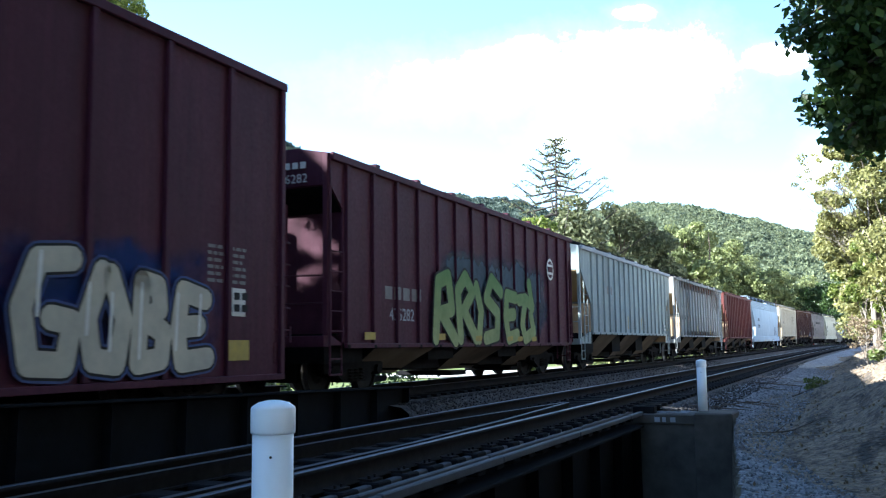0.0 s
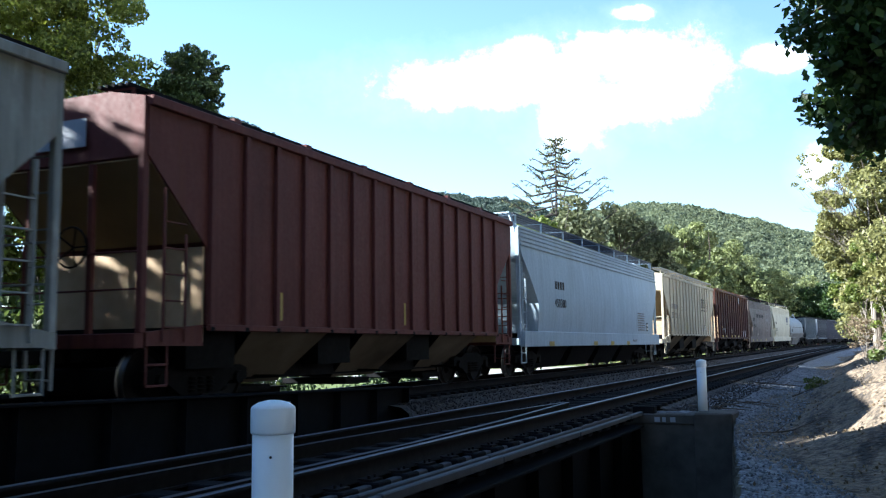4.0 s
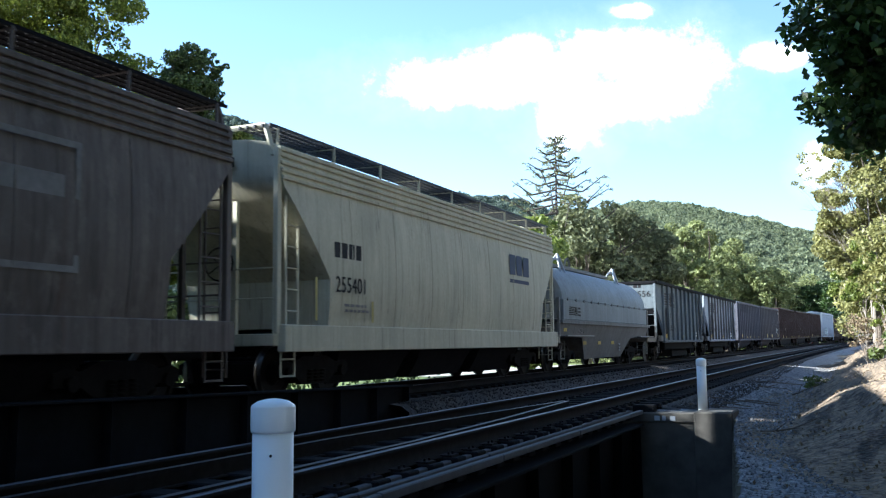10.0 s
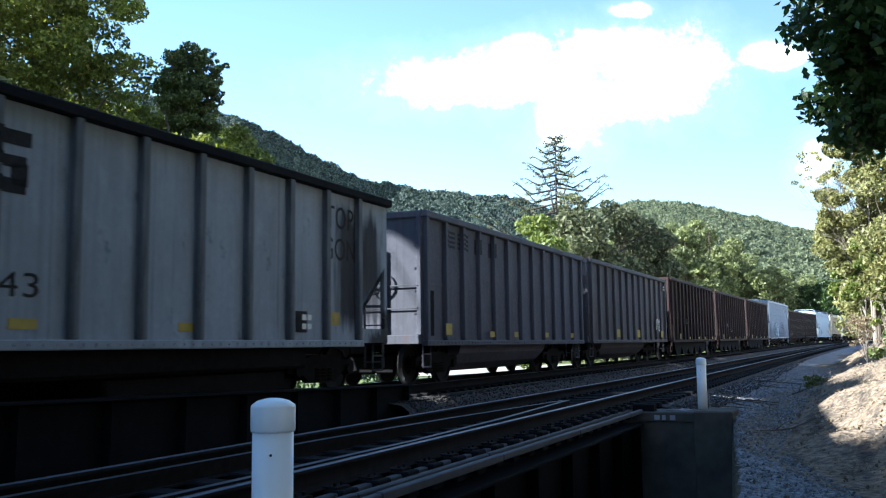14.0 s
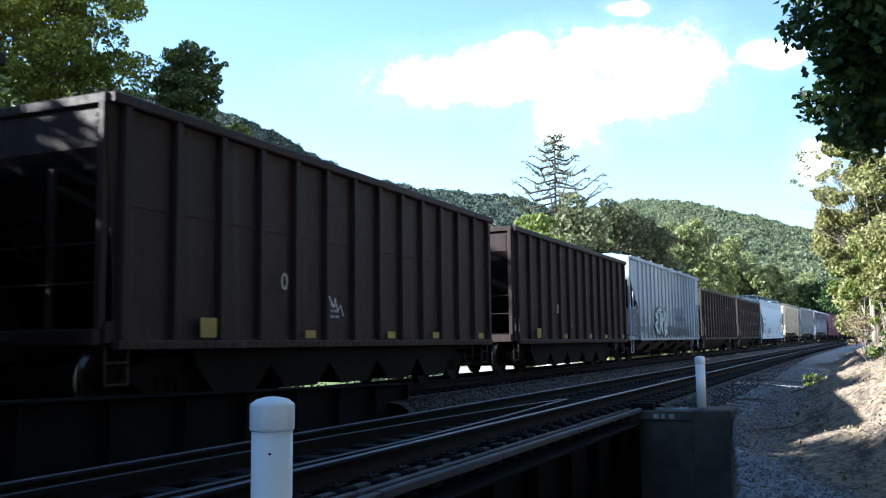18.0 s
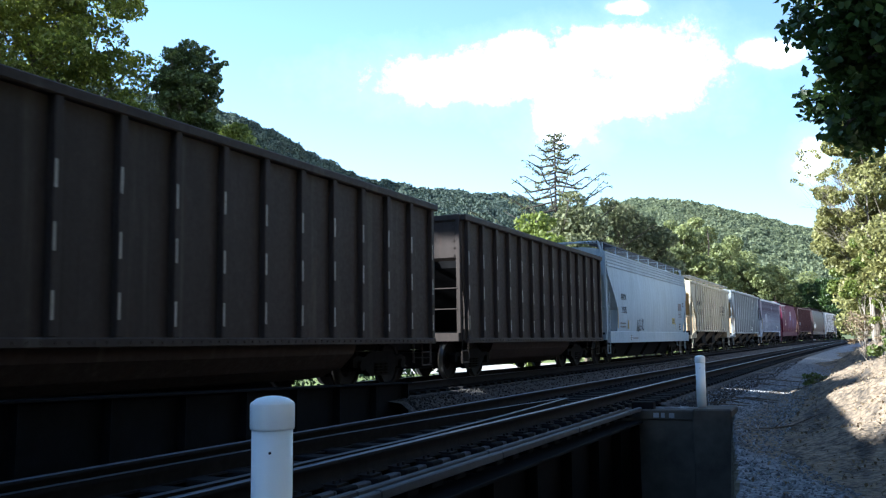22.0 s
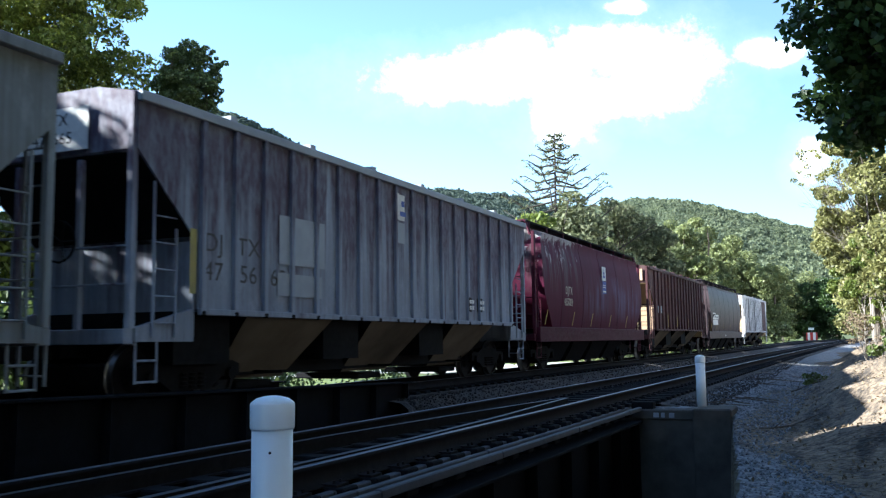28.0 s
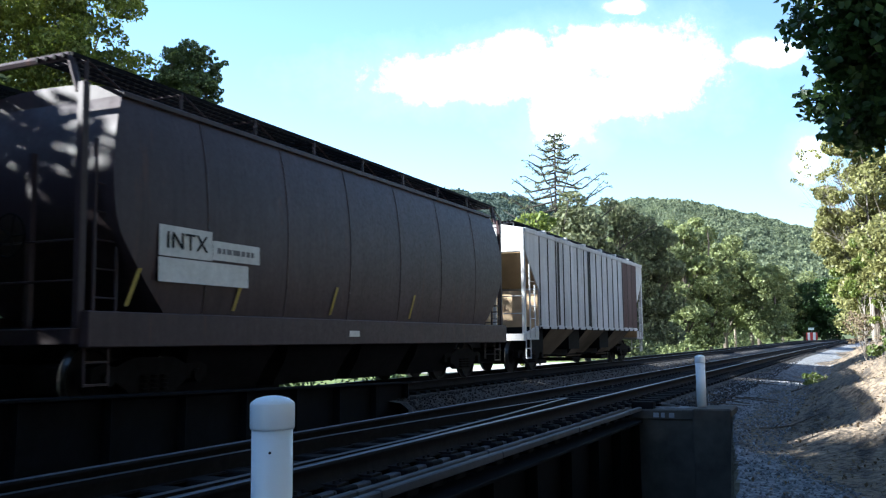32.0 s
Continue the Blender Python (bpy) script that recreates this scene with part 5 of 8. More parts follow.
def ribbon_stroke(bm, pts, wd, x):
    """A flat stroke of even width with rounded ends and joints."""
    for (a, b), (c, d) in zip(pts, pts[1:]):
        l = math.hypot(c - a, d - b) or 1
        ny, nz = -(d - b) / l * wd / 2, (c - a) / l * wd / 2
        bm.faces.new([bm.verts.new((x, *p)) for p in ((a + ny, b + nz), (a - ny, b - nz), (c - ny, d - nz), (c + ny, d + nz))])
    for a, b in pts:
        bm.faces.new([bm.verts.new((x + 0.00005, a + wd / 2 * math.cos(k * math.pi / 5), b + wd / 2 * math.sin(k * math.pi / 5))) for k in range(10)])


def graffiti(car, y0, y1, z0, z1, n, fill, edge, halo, x, seed, accents=()):
    """Overlapping bubble shapes: a halo, dark outlines, pale fills and strokes."""
    rnd = random.Random(seed)
    hs, es, fs, st = bmesh.new(), bmesh.new(), bmesh.new(), bmesh.new()
    wd = (y1 - y0) / n
    for i in range(n):
        cy, cz = y0 + wd * (i + 0.5), (z0 + z1) / 2 + rnd.uniform(-.06, .06) * (z1 - z0)
        ry, rz = wd * 0.5, (z1 - z0) * rnd.uniform(0.38, 0.46)
        rnd.random()
        glyph = SWIRLS[(seed + i) % 5]
        th = 0.15 * (z1 - z0) + 0.02
        for bmx, g, xx in ((hs, 0.11, x), (es, 0.05, x + 0.003 + i * 0.0006), (fs, 0.0, x + 0.0033 + i * 0.0006 + 0.0003)):
            for line in glyph:
                ribbon_stroke(bmx, [(cy + a * ry * 0.78 + 0.1 * b * ry, cz + b * rz * 0.85) for a, b in line], th + g, xx)
        for _ in range(2):
            a, b = rnd.choice(glyph[0])
            a, b = cy + a * ry * 0.78, cz + b * rz * 0.85
            box(st, x + 0.008, x + 0.009, a - 0.02, a + 0.02, b - 0.1, b + 0.1)
    top = part("graffiti", hs, halo, car, "spray-painted bubble lettering")
    part("outline", es, edge, top)
    part("fill", fs, fill, top)
    part("strokes", st, edge, top)
    for m, cnt in accents:
        bm = bmesh.new()
        for _ in range(cnt):
            a, b = rnd.uniform(y0, y1), rnd.uniform(z0, z1)
            box(bm, x + 0.0095, x + 0.010, a - 0.16, a + 0.16, b - 0.05, b + 0.05)
        tagged(part("accent", bm, m, top), kind="stuff")


def end_gear(car, L, mat, zs, zt, w, brake=True):
    """End sill, platform, corner posts, ladders, grab irons and brake wheel at both ends."""
    for sg in (-1, 1):
        bm = bmesh.new()
        box(bm, -w + 0.04, w - 0.04, sg * (L + 0.02) - 0.12, sg * (L + 0.02) + 0.06, 0.92, 1.12, 0.01)
        part("end_sill", bm, mat, car)
        bm = bmesh.new()
        box(bm, -w + 0.1, w - 0.1, sg * (L - 0.7) - 0.35, sg * (L - 0.7) + 0.55, 1.125, 1.16)
        part("end_platform", bm, M["steel_dark"], car)
        for x in (-w + 0.07, w - 0.07):
            bm = bmesh.new()
            box(bm, x - 0.05, x + 0.05, sg * L - 0.06, sg * L + 0.05, 1.12, zt, 0.008)
            part("corner_post", bm, mat, car)
        for x in (-0.55, 0.6):
            bm = bmesh.new()
            box(bm, x - 0.04, x + 0.04, sg * L - 0.05, sg * L + 0.03, 1.12, zt * 0.8)
            part("end_post", bm, mat, car)
        ladder(car, sg * (L + 0.1), 0.45, zt - 0.1, -sg * (-w + 0.35), mat, False, 0.42, 9, "end_ladder")
        bm = bmesh.new()
        for z in (1.7, 2.2):
            rod(bm, (-w + 0.1, sg * (L + 0.06), z), (w - 0.1, sg * (L + 0.06), z), 0.016, 0.016, 5)
        part("grab_iron", bm, mat, car)
        # sill steps hang below the corners
        for x in (-w + 0.06, w - 0.06):
            bm = bmesh.new()
            for q in (-0.2, 0.2):
                rod(bm, (x, sg * (L - 0.3) + q, 1.0), (x, sg * (L - 0.3) + q, 0.4), 0.018, 0.018, 5)
            for z in (0.42, 0.7):
                rod(bm, (x, sg * (L - 0.3) - 0.2, z), (x, sg * (L - 0.3) + 0.2, z), 0.018, 0.018, 5)
            part("sill_step", bm, mat, car)
    if brake:
        piece("brake_wheel", BRAKE_WHEEL, car, pose(0.35, -L - 0.12, 2.3))


def hopper(spec):
    """A ribbed covered hopper. Keys: f, r, col, ribs, zs sill, zt eave, cut length, zc top of cut, bays, board."""
    f, r = spec["f"], spec["r"]
    L, w = (r - f) / 2, 1.56
    zs, zt, cut, zc = spec.get("zs", 1.4), spec["zt"], spec.get("cut", 1.25), spec.get("zc", 3.5)
    zd = zc - cut * 0.92
    mat, rib = spec["mat"], spec.get("ribmat", spec["mat"])
    grime = spec.get("under", M["under"])
    car = thing(spec.get("name", "hopper_car"), spec["label"], spec.get("cat", "hopper car"), "freight train")
    core = loft(L, (zs + 0.02, zc, zt), lambda z: w - 0.03, lambda z: max(0.0, (zc - z)) * 1.15)
    part("body", core, mat, car)
    for sg in (-1, 1):
        bm = bmesh.new()
        a, b = (w - 0.028, w) if sg > 0 else (-w, -w + 0.028)
        prism(bm, [(-L, zt), (L, zt), (L, zc), (L - cut, zd), (L - cut, zs), (-L + cut, zs), (-L + cut, zd), (-L, zc)], a, b, 0)
        part("side_sheet", bm, mat, car)
    # ribs
    n = spec["ribs"]
    dep = spec.get("dep", 0.07)
    bm = bmesh.new()
    box(bm, 0, dep, -spec.get("rw", 0.05), spec.get("rw", 0.05), zs + 0.005, zt - 0.13, 0.008)
    rib_me = mesh_of(bm, "rib", rib)
    for i in range(n):
        y = -L + cut + 0.06 + (2 * L - 2 * cut - 0.12) * i / (n - 1)
        piece("rib", rib_me, car, pose(w, y, 0))
        piece("rib", rib_me, car, pose(-w, y, 0, 0, 0, 180))
        if zs > 0.6:
            piece("rib_foot", RIB_FOOT, car, pose(w + dep * 0.55, y, zs - 0.05))
    for sg in (-1, 1):
        bm = bmesh.new()
        x = sg * (w + dep * 0.5)
        box(bm, x - dep * 0.62, x + dep * 0.62, -L - 0.01, L + 0.01, zt - 0.13, zt + 0.01, 0.012)
        part("top_chord", bm, spec.get("chord", mat), car)
        bm = bmesh.new()
        box(bm, x - dep * 0.55, x + dep * 0.55, -L + cut, L - cut, zs - 0.09, zs + 0.004, 0.01)
        part("side_sill", bm, mat, car)
        for q in (-1, 1):   # bolster webs and the sill out to the end
            bm = bmesh.new()
            prism(bm, [(q * (L - cut + 0.05), zs), (q * (L - 0.05), 1.13), (q * (L - 0.05), 0.95), (q * (L - cut + 0.05), 0.95)], sg * (w - 0.1), sg * (w - 0.02), 0)
            part("bolster_web", bm, mat, car)
            bm = bmesh.new()
            y = q * (L - cut * 0.45)
            for a in (-0.22, 0.22):
                rod(bm, (sg * w, y + a, 1.0), (sg * w, y + a, zd + (0.75 if a * q > 0 else 0.15)), 0.024, 0.024, 5)
            for k in range(5):
                z = 1.2 + k * 0.36
                rod(bm, (sg * w, y - 0.22, z), (sg * w, y + 0.22, z), 0.014, 0.014, 5)
            part("side_ladder", bm, mat, car)
    if cut > 0.4:
        for q in (-1, 1):   # upright bulkhead behind each end platform
            bm = bmesh.new()
            y = q * (L - cut * 0.96)
            box(bm, -w + 0.02, w - 0.03, y - 0.02, y + 0.02, 1.0, zd + 0.02)
            # sunlit ends get sun-toned sheets, the others a near-black slope for shade
            part("end_bulkhead", bm, M["dusty"] if spec.get("lit_end", True) else mat, car, "dusty tan end bulkhead, coloured as sunlit" if spec.get("lit_end", True) else "")
            bm = bmesh.new()
            ya, yb, zl = q * (L - 0.03), q * (L - 0.93 * cut), zc - 0.035 - 0.93 * cut / 1.15
            prism(bm, [(ya, zc - 0.02), (ya, zc - 0.045), (yb, zl - 0.02), (yb, zl + 0.01)], -w + 0.04, w - 0.04, 0)
            part("end_slope_sheet", bm, M["bounce_brown"] if spec.get("lit_end", True) else M["steel_dark"], car, "brown dusty sloping end sheet, bounced light in its colour" if spec.get("lit_end", True) else "near-black sloping end sheet, coloured for shade")
    # hopper bays
    nb = spec.get("bays", 3)
    span = (2 * L - 2 * cut - 1.0) / max(1, nb)
    for i in range(nb):
        c = -L + cut + 0.5 + span * (i + 0.5)
        bm = bmesh.new()
        rings = [[bm.verts.new((x, c + y, z)) for x, y in ((-a, -b), (a, -b), (a, b), (-a, b))] for a, b, z in ((w - 0.02, span * 0.32, zs - 0.05), (0.62, span * 0.24, 0.34))]
        for k in range(4):
            # front and rear faces near-black: their shade is put into the colour
            bm.faces.new((rings[0][k], rings[0][(k + 1) % 4], rings[1][(k + 1) % 4], rings[1][k])).material_index = 0 if k % 2 else 1
        bm.faces.new(rings[1])
        bm.faces.new(rings[0][::-1])
        bmesh.ops.recalc_face_normals(bm, faces=bm.faces[:])
        bay = part("hopper_bay", bm, [grime, M["steel_dark"]], car)
        bm = bmesh.new()
        box(bm, -0.75, 0.75, c - 0.5, c + 0.5, 0.18, 0.3, 0.02)
        rod(bm, (-1.3, c, 0.45), (1.3, c, 0.45), 0.025, 0.025, 6)
        part("outlet_gate", bm, M["steel_dark"], bay)
        # near-black block stands in for the shade in the gap between bays
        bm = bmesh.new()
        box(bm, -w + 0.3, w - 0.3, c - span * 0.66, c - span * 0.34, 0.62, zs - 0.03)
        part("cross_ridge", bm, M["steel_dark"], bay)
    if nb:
        # near-black core paints the shade seen between the bays
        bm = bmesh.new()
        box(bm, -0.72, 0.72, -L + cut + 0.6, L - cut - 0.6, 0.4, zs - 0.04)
        part("slope_sheet", bm, M["steel_dark"], car, "near-black slope sheets, coloured for the shade between the bays")
    # roof, hatches, running boards
    bm = bmesh.new()
    prism(bm, [(-w, zt), (w, zt), (w * 0.55, zt + 0.14), (-w * 0.55, zt + 0.14)], -L, L, 1)
    roof = part("roof", bm, spec.get("roofmat", mat), car)
    for i in range(spec.get("hatches", 6)):
        y = -L + 1.0 + (2 * L - 2.0) * (i + 0.5) / spec.get("hatches", 6)
        bm = bmesh.new()
        box(bm, -0.35, 0.35, y - 0.95, y + 0.95, zt + 0.13, zt + 0.27, 0.03)
        part("hatch", bm, spec.get("roofmat", mat), roof)
        bm = bmesh.new()
        rod(bm, (0.36, y, zt + 0.22), (0.9, y, zt + 0.2), 0.02, 0.02, 5)
        part("hatch_arm", bm, spec.get("chord", mat), roof)
        bm = bmesh.new()
        box(bm, 1.2, 1.5, y - 0.09, y + 0.09, zt + 0.02, zt + 0.13)
        part("hatch_lock", bm, spec.get("chord", mat), roof)
    if spec.get("board", True):
        for sg in (-1, 1):
            bm = bmesh.new()
            xb = sg * spec.get("bx", 0.95)
            zr = zt + spec.get("bz", 0.2)
            for a in (-0.24, -0.12, 0.0, 0.12, 0.24):       # open grating: bars along and across
                box(bm, xb + a - 0.016, xb + a + 0.016, -L - 0.05, L + 0.05, zr - 0.015, zr + 0.03)
            for i in range(int(2 * L / 0.14)):
                y = -L + 0.14 * i
                box(bm, xb - 0.24, xb + 0.24, y, y + 0.05, zr - 0.008, zr + 0.012)
            part("running_board", bm, spec.get("boardmat", M["steel_dark"]), roof)
            for i in range(9):
                y = -L + 0.1 + (2 * L - 0.2) * i / 8
                bm = bmesh.new()
                rod(bm, (xb + sg * 0.23, y, zt), (xb + sg * 0.23, y, zr), 0.024, 0.024, 5)
                rod(bm, (xb - sg * 0.24, y, zr - 0.02), (xb + sg * 0.24, y, zr - 0.02), 0.02, 0.02, 5)
                part("stanchion", bm, mat, roof)
    end_gear(car, L, spec.get("endmat", mat), zs, zt, w)
    trucks(car, L, 1.75)
    RIBS[car.name] = ([-L + cut + 0.06 + (2 * L - 2 * cut - 0.12) * i / (n - 1) for i in range(n)], spec.get("rw", 0.05), w + dep + 0.003, dep)
    TRAIN.append((car, (f + r) / 2))
    return car, L, w + dep + 0.003


def flow(spec):
    """A smooth-sided covered hopper with curved sides. Keys as hopper(); bulge, barrel."""
    f, r = spec["f"], spec["r"]
    L = (r - f) / 2
    zt, zb, mat = spec["zt"], spec.get("zb", 1.3), spec["mat"]
    barrel = spec.get("barrel", False)
    cut, zc = spec.get("cut", 1.35), spec.get("zc", 3.6)
    if barrel:
        w = lambda z: 1.02 + 0.6 * max(0.0, 1 - ((z - 2.55) / 2.15) ** 2) ** 0.5 if zb <= z <= zt else 1.5
        e = lambda z: 0.35 + 0.5 * ((z - 3.0) / 1.5) ** 2 + (0.42 * (2.4 - z) if z < 2.4 else 0)
    else:
        w = lambda z: 1.6 - 0.045 * max(0, z - 2.3) ** 2 - 0.075 * max(0, 2.3 - z) ** 2
        e = lambda z: max(0.0, zc - z) * 0.92 if z > 2.1 else (zc - 2.1) * 0.92 + (2.1 - z) * 0.05
    car = thing("covered_hopper_car", spec["label"], "hopper car", "freight train")
    top_w = w(zt)
    zs = [zb + (zt - zb) * i / 14 for i in range(15)]
    bm = loft(L, zs, w, e)
    body = part("body", bm, mat, car)
    body.data.polygons.foreach_set("use_smooth", [True] * len(body.data.polygons))
    body.data.set_sharp_from_angle(angle=radians(28))
    # weld seams round the body
    for i in range(spec.get("seams", 6)):
        y = -L + 2.2 + (2 * L - 4.4) * i / max(1, spec.get("seams", 6) - 1)
        for sg in (-1, 1):
            bm = bmesh.new()
            for a, b in zip(zs, zs[1:]):
                va = [bm.verts.new(p) for p in ((sg * (w(a) + .004), y - 0.016, a), (sg * (w(a) + .012), y, a), (sg * (w(a) + .004), y + 0.016, a), (sg * (w(b) + .004), y + 0.016, b), (sg * (w(b) + .012), y, b), (sg * (w(b) + .004), y - 0.016, b))]
                bm.faces.new((va[0], va[1], va[4], va[5]))
                bm.faces.new((va[1], va[2], va[3], va[4]))
            bmesh.ops.recalc_face_normals(bm, faces=bm.faces[:])
            part("weld_seam", bm, mat, car)
    ee = e(zt)
    for sg in (-1, 1):
        if not barrel:      # pressed beads below the eave
            for k in range(4):
                z = zt - 0.1 - k * 0.13
                bm = bmesh.new()
                x = sg * (w(z) + 0.012)
                box(bm, x - 0.03, x + 0.03, -L, L, z - 0.036, z + 0.036, 0.015)
                part("bead", bm, mat, car)
        bm = bmesh.new()
        x = sg * 1.5
        box(bm, x - 0.06, x + 0.1, -L, L, zb - 0.42, zb + 0.03, 0.015)
        part("side_sill", bm, spec.get("sillmat", mat), car)
        bm = bmesh.new()
        box(bm, sg * top_w - 0.05, sg * top_w + 0.05, -L + ee, L - ee, zt - 0.03, zt + 0.05, 0.01)
        part("eave", bm, mat, car)
        for q in (-1, 1):
            bm = bmesh.new()
            rod(bm, (sg * 1.42, q * (L - 0.62), zb), (sg * 1.42, q * (L - 0.62), 3.0), 0.024, 0.024, 5)
            rod(bm, (sg * 1.46, q * (L - 0.2), zb), (sg * 1.46, q * (L - 0.2), 3.5), 0.024, 0.024, 5)
            for k in range(5):
                z = 1.5 + k * 0.36
                rod(bm, (sg * 1.42, q * (L - 0.62), z), (sg * 1.46, q * (L - 0.2), z), 0.014, 0.014, 5)
            part("side_ladder", bm, spec.get("endmat", mat), car)
    # roof curve and raised running boards on stanchions
    bm = bmesh.new()
    prism(bm, [(top_w * math.cos(math.pi * i / 10), zt + 0.26 * math.sin(math.pi * i / 10)) for i in range(11)], -L + ee, L - ee, 1)
    roof = part("roof", bm, mat, car)
    for i in range(10):
        y = -L + 1.2 + (2 * L - 2.4) * (i + 0.5) / 10
        bm = bmesh.new()
        rod(bm, (0, y, zt + 0.22), (0, y, zt + 0.36), 0.3, 0.27, 12)
        part("hatch", bm, mat, roof)
    zr = zt + spec.get("rise", 0.4)
    for sg in (-1, 1):
        bm = bmesh.new()
        x0, x1 = sg * 0.7, sg * spec.get("bx", 1.32)
        for q in np.linspace(0, 1, 5):          # open grating: bars along and across
            xx = x0 + (x1 - x0) * q
            box(bm, xx - 0.018, xx + 0.018, -L - 0.1, L + 0.1, zr - 0.02, zr + 0.03)
        k = int(2 * L / 0.14)
        for i in range(k):
            y = -L + 2 * L * i / k
            box(bm, min(x0, x1), max(x0, x1), y, y + spec.get("grate", 0.05), zr - 0.01, zr + 0.012)
        part("running_board", bm, spec.get("boardmat", M["walk"]), roof)
        for i in range(9):
            y = -L + 0.15 + (2 * L - 0.3) * i / 8
            bm = bmesh.new()
            rod(bm, (x1, y, zt - 0.05), (x1, y, zr), 0.03, 0.03, 5)
            rod(bm, (x0, y, zr), (x1, y, zr - 0.02), 0.02, 0.02, 5)
            if spec.get("truss"):
                rod(bm, (x1, y, zr), (x1, y + (2 * L - 0.3) / 16, zt - 0.02), 0.018, 0.018, 4)
            part("stanchion", bm, spec.get("endmat", mat), roof)
    for sg in (-1, 1):
        bm = bmesh.new()
        tube(bm, [(-1.35, sg * L, zt - 0.1), (-1.2, sg * (L + .02), zr + 0.02), (1.2, sg * (L + .02), zr + 0.02), (1.35, sg * L, zt - 0.1)], 0.05, 6)
        part("end_hoop", bm, spec.get("endmat", mat), car)
    # sloping bays under the body
    nb = spec.get("bays", 4)
    for i in range(nb):
        span = (2 * L - 4.4) / nb
        c = -L + 2.2 + span * (i + 0.5)
        bm = bmesh.new()
        rings = [[bm.verts.new((x, c + y, z)) for x, y in ((-a, -b), (a, -b), (a, b), (-a, b))] for a, b, z in ((w(zb) - 0.1, span * 0.5, zb), (1.05, span * 0.4, 0.62), (0.8, span * 0.4, 0.2))]
        for p, q in zip(rings, rings[1:]):
            for k in range(4):
                bm.faces.new((p[k], p[(k + 1) % 4], q[(k + 1) % 4], q[k]))
        bm.faces.new(rings[-1])
        bm.faces.new(rings[0])
        bmesh.ops.recalc_face_normals(bm, faces=bm.faces[:])
        part("hopper_bay", bm, M["steel_dark"], car)
    end_gear(car, L, spec.get("endmat", mat), zb, zt, 1.5)
    trucks(car, L, 1.75)
    TRAIN.append((car, (f + r) / 2))
    return car, L, w


def gondola(spec):
    """An open coal car with ribs. Keys: f, r, mat, ribs, zt, zs, kind 'tub' or 'outlets', cut for open end bays."""
    f, r = spec["f"], spec["r"]
    L, w = (r - f) / 2, 1.52
    zs, zt, mat = spec.get("zs", 1.0), spec["zt"], spec["mat"]
    cut, zc = spec.get("cut", 0.0), spec.get("zc", 2.9)
    car = thing("gondola_car", spec["label"], "gondola car", "freight train")
    # side sheets, ends and floor leave the load space open
    out = [(-L, zt), (L, zt), (L, zc), (L - cut, zs + 0.65), (L - cut, zs), (-L + cut, zs), (-L + cut, zs + 0.65), (-L, zc)] if cut else [(-L, zt), (L, zt), (L, zs), (-L, zs)]
    for sg in (-1, 1):
        bm = bmesh.new()
        a, b = (w - 0.03, w) if sg > 0 else (-w, -w + 0.03)
        prism(bm, out, a, b, 0)
        part("side_sheet", bm, mat, car)
        bm = bmesh.new()
        prism(bm, [(sg * L, zt), (sg * L, zc), (sg * (L - 1.6), zs + 0.07), (sg * (L - 1.64), zs + 0.07), (sg * (L - 0.03), zc), (sg * (L - 0.03), zt)] if cut else [(sg * L, zt), (sg * L, zs), (sg * (L - 0.04), zs), (sg * (L - 0.04), zt)], -w + 0.03, w - 0.03, 0)
        part("end_wall", bm, [mat], car)
        if cut:
            bm = bmesh.new()
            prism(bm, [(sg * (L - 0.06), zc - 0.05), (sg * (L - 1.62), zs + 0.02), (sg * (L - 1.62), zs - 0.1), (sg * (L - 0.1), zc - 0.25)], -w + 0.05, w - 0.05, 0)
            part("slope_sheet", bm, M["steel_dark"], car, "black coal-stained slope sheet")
            bm = bmesh.new()
            box(bm, w - 0.12, w + 0.02, sg * (L - cut - 0.05) - 0.0, sg * (L - 0.02), 0.95, 1.22) if sg > 0 else box(bm, w - 0.12, w + 0.02, -L + 0.02, -L + cut + 0.05, 0.95, 1.22)
            part("bolster_web", bm, mat, car)
    bm = bmesh.new()
    box(bm, -w + 0.03, w - 0.03, -L + 1.0, L - 1.0, zs, zs + 0.06)
    part("floor", bm, M["steel_dark"], car)
    n, dep = spec["ribs"], 0.11
    bm = bmesh.new()
    box(bm, 0, dep, -0.065, 0.065, zs + 0.005, zt - 0.12, 0.012)
    rib_me = mesh_of(bm, "rib", spec.get("ribmat", mat))
    for i in range(n):
        y = -L + cut + 0.1 + (2 * L - 2 * cut - 0.2) * i / (n - 1)
        piece("rib", rib_me, car, pose(w, y, 0))
        piece("rib", rib_me, car, pose(-w, y, 0, 0, 0, 180))
        if spec.get("worn"):
            rr = random.Random(i * 7 + int(f))
            for z in (zs + 0.35, zs + 1.15, zs + 1.95):
                z += rr.uniform(-.05, .05)
                bm = bmesh.new()
                box(bm, w + dep, w + dep + 0.003, y - 0.05, y - 0.012, z - 0.17, z + 0.17)
                part("worn_edge", bm, M["worn"], car, "bare worn steel on the rib")
    for sg in (-1, 1):
        bm = bmesh.new()
        x = sg * (w + 0.04)
        box(bm, x - 0.1, x + 0.09, -L - 0.02, L + 0.02, zt - 0.13, zt + 0.02, 0.02)
        part("top_chord", bm, spec.get("chord", mat), car)
        bm = bmesh.new()
        box(bm, x - 0.06, x + 0.08, -L + cut, L - cut, zs - 0.12, zs + 0.003, 0.012)
        part("side_sill", bm, mat, car)
        bm = bmesh.new()
        box(bm, -w, w, sg * L - 0.06, sg * L + 0.05, zt - 0.13, zt + 0.02, 0.02)
        part("end_chord", bm, spec.get("chord", mat), car)
        # bolt heads along the sill and up the edges of the end sheet
        bm = bmesh.new()
